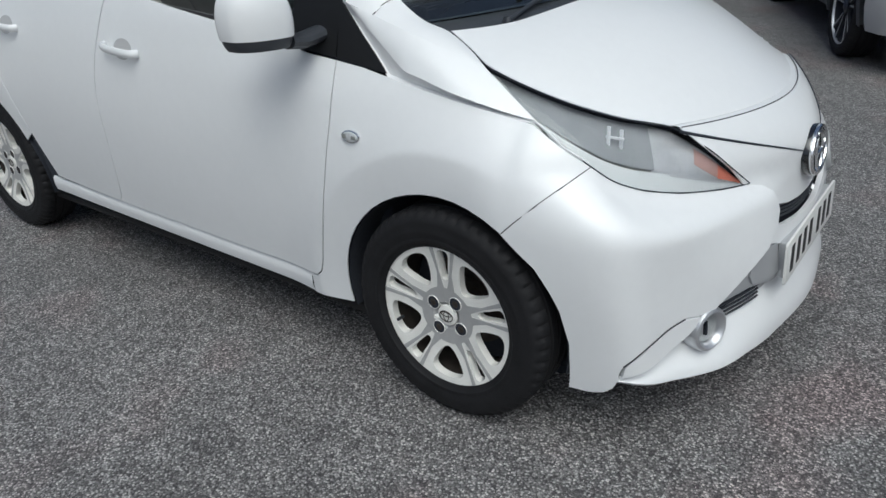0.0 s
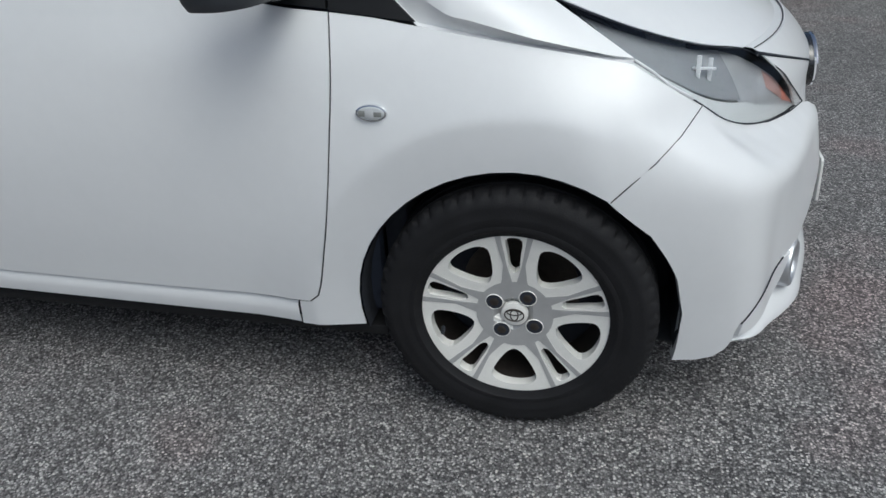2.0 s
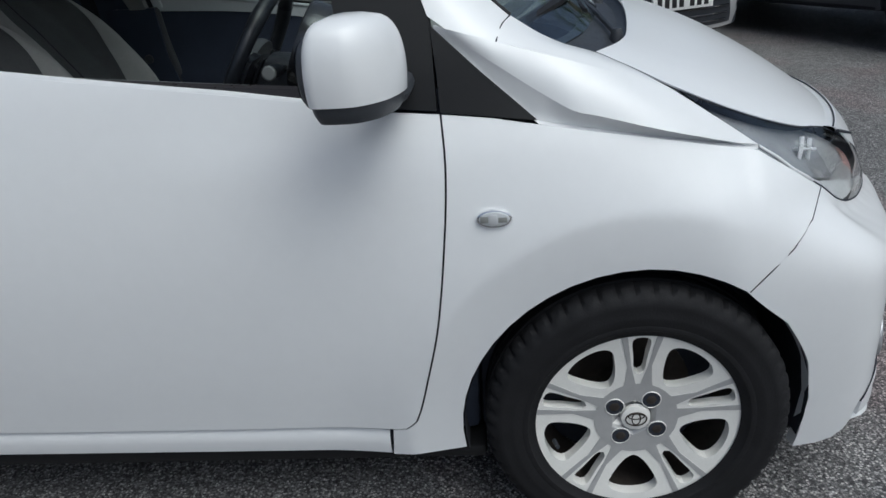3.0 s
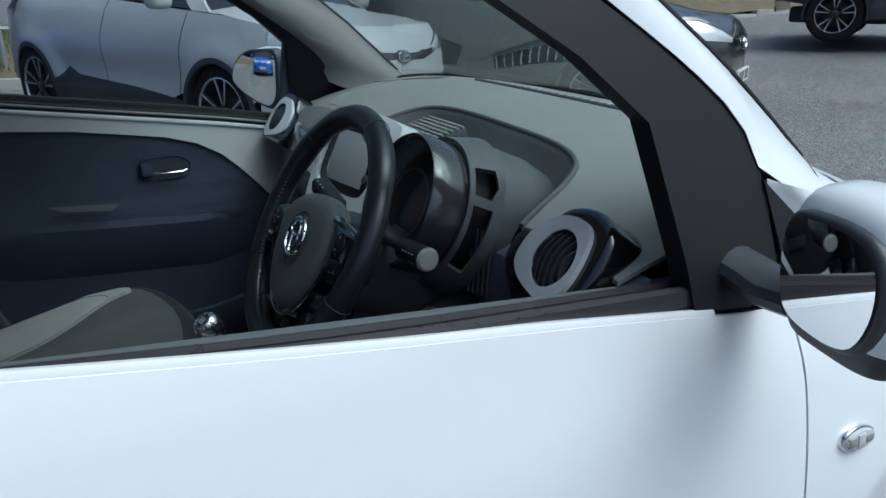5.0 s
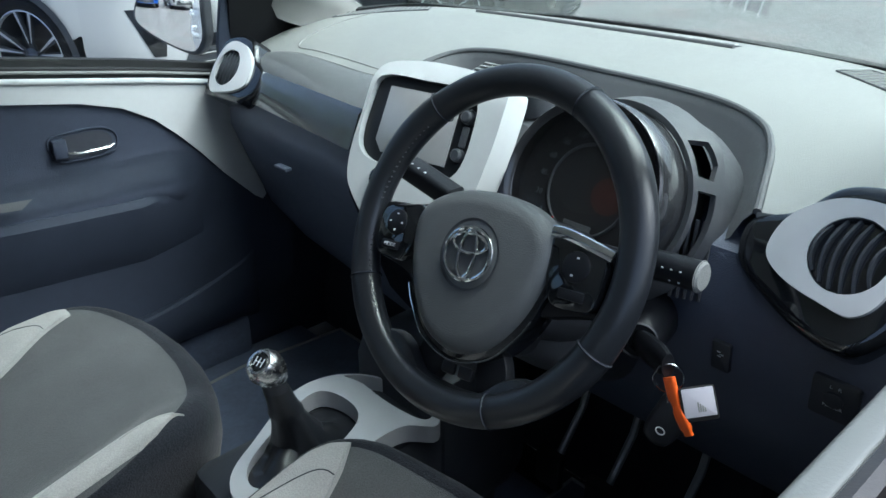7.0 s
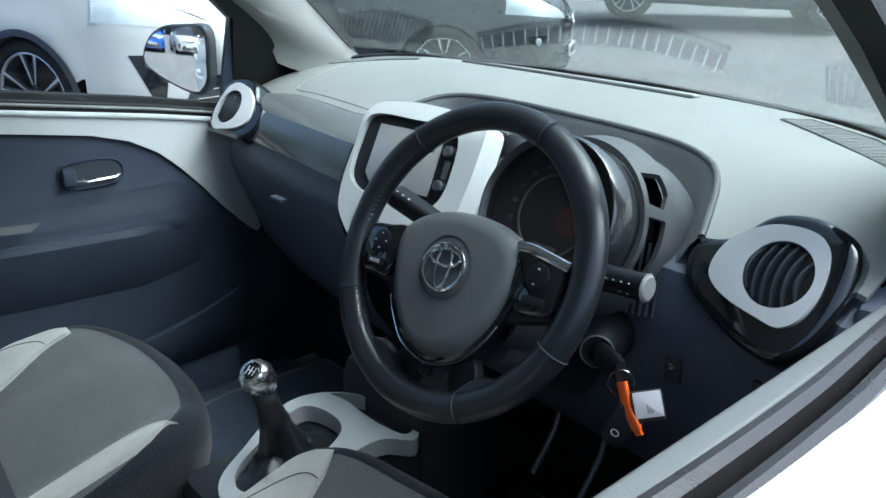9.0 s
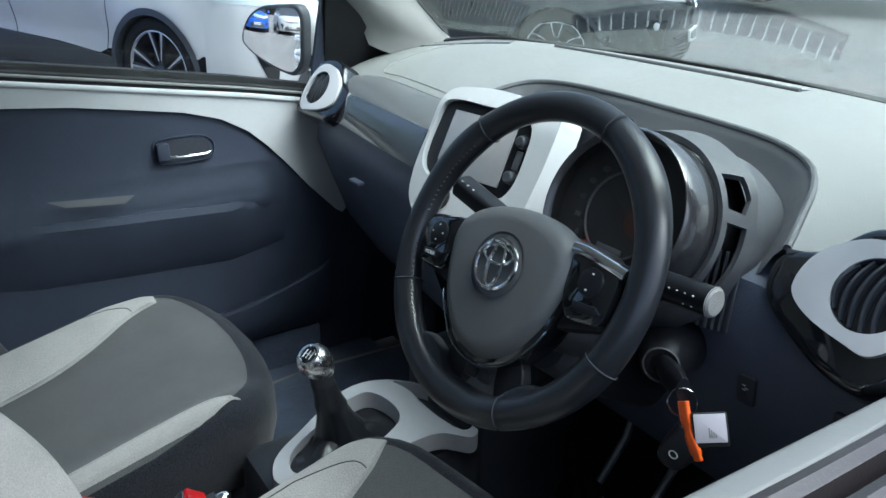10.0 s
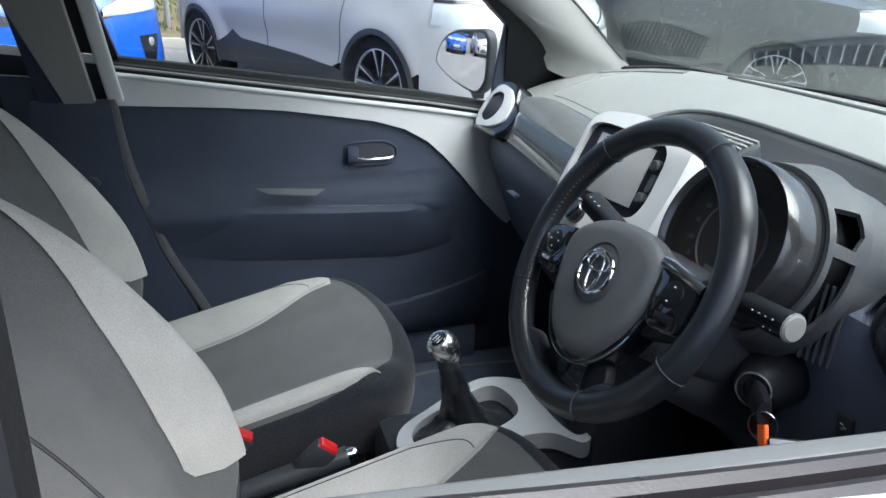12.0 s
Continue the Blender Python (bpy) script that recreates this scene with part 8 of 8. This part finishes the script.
    add("roof", sheet(rows), paint, None, "painted roof")
    rows = [[Vector((x, u * w, z)) for x, w, z in ((-2.7, 0.57, 1.44), (-3.1, 0.66, 1.2), (-3.36, 0.72, 1.0), (-3.40, 0.74, 0.7), (-3.38, 0.74, 0.35))] for u in [-1 + 2 * i / 8 for i in range(9)]]
    add("tail", sheet(rows), paint, None, "painted tail")
    add("underbody", rbox((-3.2, -0.70, 0.22), (0.75, 0.70, 0.42), 0.04), M_DARK, None, "dark underbody")
    # unseen dark box added to stand for the shade inside the cabin
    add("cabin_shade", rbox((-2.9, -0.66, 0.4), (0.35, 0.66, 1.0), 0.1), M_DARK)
    return car


def park(fx, fy, hx, hy):
    """A pose whose local x runs along (hx, hy), with the front right wheel at (fx, fy)."""
    a = math.atan2(hy, hx)
    r = Matrix.Rotation(a, 4, "Z")
    off = r @ Vector((0, -0.785, 0))
    x, y = fx - off.x, fy - off.y
    return Matrix.Translation((x, y, ground_z(x, y))) @ r


build_suv("white crossover car parked beside a dark one", park(0.06, 4.05, 0.42, -0.907), M_SILVERP)
build_suv("bright blue crossover car with its nose out", park(-3.13, 4.80, 0.35, -0.937), M_BLUE)
build_suv("dark grey crossover car parked in the row", park(2.97, 3.57, 0.53, -0.85), M_GREYP, 0.242)
build_suv("white crossover car beyond the blue one", park(-6.1, 5.6, 0.35, -0.937), M_SILVERP)
build_suv("grey crossover car across the yard", park(8.0 + 1.32, 5.1 - 2.27, 0.5, -0.86), M_GREYP, 0.242)
build_suv("blue crossover car in the row far behind", park(-14.0, 2.9, 0.97, -0.24), M_BLUE)
build_suv("white crossover car in the row far behind", park(-14.4, 0.4, 0.97, -0.24), M_SILVERP)
build_suv("dark crossover car behind the rail", Matrix.Translation((-2.6, 12.6, 0.5)) @ Matrix.Rotation(radians(20), 4, "Z"), M_GREYP, 0.242)


# ---- verge, kerb, rail, planting ----
def build_verge():
    y0 = 8.7
    for i in range(46):
        x = -24 + i * 0.915
        z = ground_z(x, y0)
        k = part("kerb_stone", rbox((x + 0.004, y0 - 0.065, z - 0.15), (x + 0.91, y0 + 0.065, z + 0.11), 0.015), M_KERB)
        tagged(k, "grey concrete kerb stone along the verge", "kerb", "kerb stones")
    rows = [[(x, y0 + 0.06 + dy, ground_z(x, y0) + 0.09 + h + 0.03 * noise.noise(Vector((x * 0.7, dy * 2, 0)))) for dy, h in ((0.0, 0.0), (0.5, 0.02), (1.2, 0.12), (2.2, 0.26), (4.0, 0.28), (8.0, 0.3))] for x in [-60 + 1.5 * i for i in range(81)]]
    v = part("verge", sheet(rows), M_SOIL, label="dry grassy bank of brown soil")
    tagged(v, category="verge", kind="structure")
    # grass tufts
    V, F = [], []
    rng = random.Random(4)
    for _ in range(16000):
        x, d = rng.uniform(-14, 9), 0.5 + rng.random() ** 1.2 * 6.5
        y = y0 + 0.15 + d
        z = ground_z(x, y0) + 0.09 + np.interp(d, (0.0, 0.5, 1.2, 2.2, 4.0, 8.0), (0.0, 0.02, 0.12, 0.26, 0.28, 0.3))
        h, a = rng.uniform(0.03, 0.11), rng.uniform(0, math.pi)
        dx, dy = math.cos(a) * 0.02, math.sin(a) * 0.02
        lean = rng.uniform(-0.05, 0.05)
        n = len(V)
        V += [(x - dx, y - dy, z - 0.02), (x + dx, y + dy, z - 0.02), (x + lean, y + lean, z + h)]
        F.append((n, n + 1, n + 2))
    g = part("grass", from_lists(V, F), M_LEAF, label="short dry grass tufts on the bank")
    tagged(g, category="grass", kind="stuff")
    # low rail behind the cars
    zr = ground_z(0, y0)
    rail = thing("guard_rail", "galvanised steel rail on posts along the bank", "rail")
    part("rail", sweep([(-14, y0 + 0.9, zr + 0.62), (9, y0 + 0.9, zr + 0.62)], ring(0.03, 10), up=(0, 0, 1)), M_GALV, rail, "round steel rail")
    for i in range(10):
        x = -13.5 + 2.4 * i
        part("post", sweep([(x, y0 + 0.9, zr - 0.05), (x, y0 + 0.9, zr + 0.66)], ring(0.035, 10), up=(0, 1, 0)), M_GALV, rail)


def build_tree(x, y, h, seed, label):
    rng = random.Random(seed)
    z0 = ground_z(x, min(y, 14)) + (0.35 if y > 12 else 0.0)
    t = thing("tree", label, "tree", "trees round the yard", (0, 0, 0))
    trunk = [Vector((x, y, z0 - 0.2)), Vector((x + 0.1, y, z0 + h * 0.25)), Vector((x - 0.05, y + 0.1, z0 + h * 0.5)), Vector((x, y, z0 + h * 0.8))]
    part("trunk", sweep(sample(spline(trunk), 10), ring(0.16 * h / 6, 8), up=(0, 1, 0), scale=[1 - 0.08 * i for i in range(10)]), M_BARK, t)
    for k in range(5):
        a = rng.uniform(0, 6.28)
        p = trunk[1].lerp(trunk[3], rng.uniform(0.1, 0.9))
        q = p + Vector((math.cos(a), math.sin(a), 0.7)) * h * 0.22
        part("limb", sweep([p, p.lerp(q, 0.5) + Vector((0, 0, 0.1)), q], ring(0.05 * h / 6, 6), up=(0, 1, 0), scale=[1, 0.7, 0.3]), M_BARK, t)
    V, F = [], []
    clumps = [(Vector((rng.gauss(0, 0.22) * h, rng.gauss(0, 0.22) * h, h * rng.uniform(0.35, 1.0))), rng.uniform(0.08, 0.17) * h) for _ in range(26)]
    for c, r in clumps:
        for _ in range(90):
            d = Vector((rng.gauss(0, 1), rng.gauss(0, 1), rng.gauss(0, 0.8)))
            p = Vector((x, y, z0)) + c + d.normalized() * r * rng.random() ** 0.4
            u = Vector((rng.gauss(0, 1), rng.gauss(0, 1), rng.gauss(0, 1))).normalized() * 0.05 * h / 4
            w = u.cross(Vector((rng.gauss(0, 1), rng.gauss(0, 1), rng.gauss(0, 1)))).normalized() * 0.035 * h / 4
            n = len(V)
            V += [p - u, p + w, p + u, p - w]
            F.append((n, n + 1, n + 2, n + 3))
    part("crown", from_lists(V, F), M_TREE, t)


build_verge()
for k, (x, y, h) in enumerate(((-13, 17, 6), (-7, 19, 7.5), (-1, 18, 6.5), (6, 19, 7), (13, 18, 6), (21, 15, 7), (27, 4, 7))):
    build_tree(x, y, h, 10 + k, "green leafy tree on the bank")
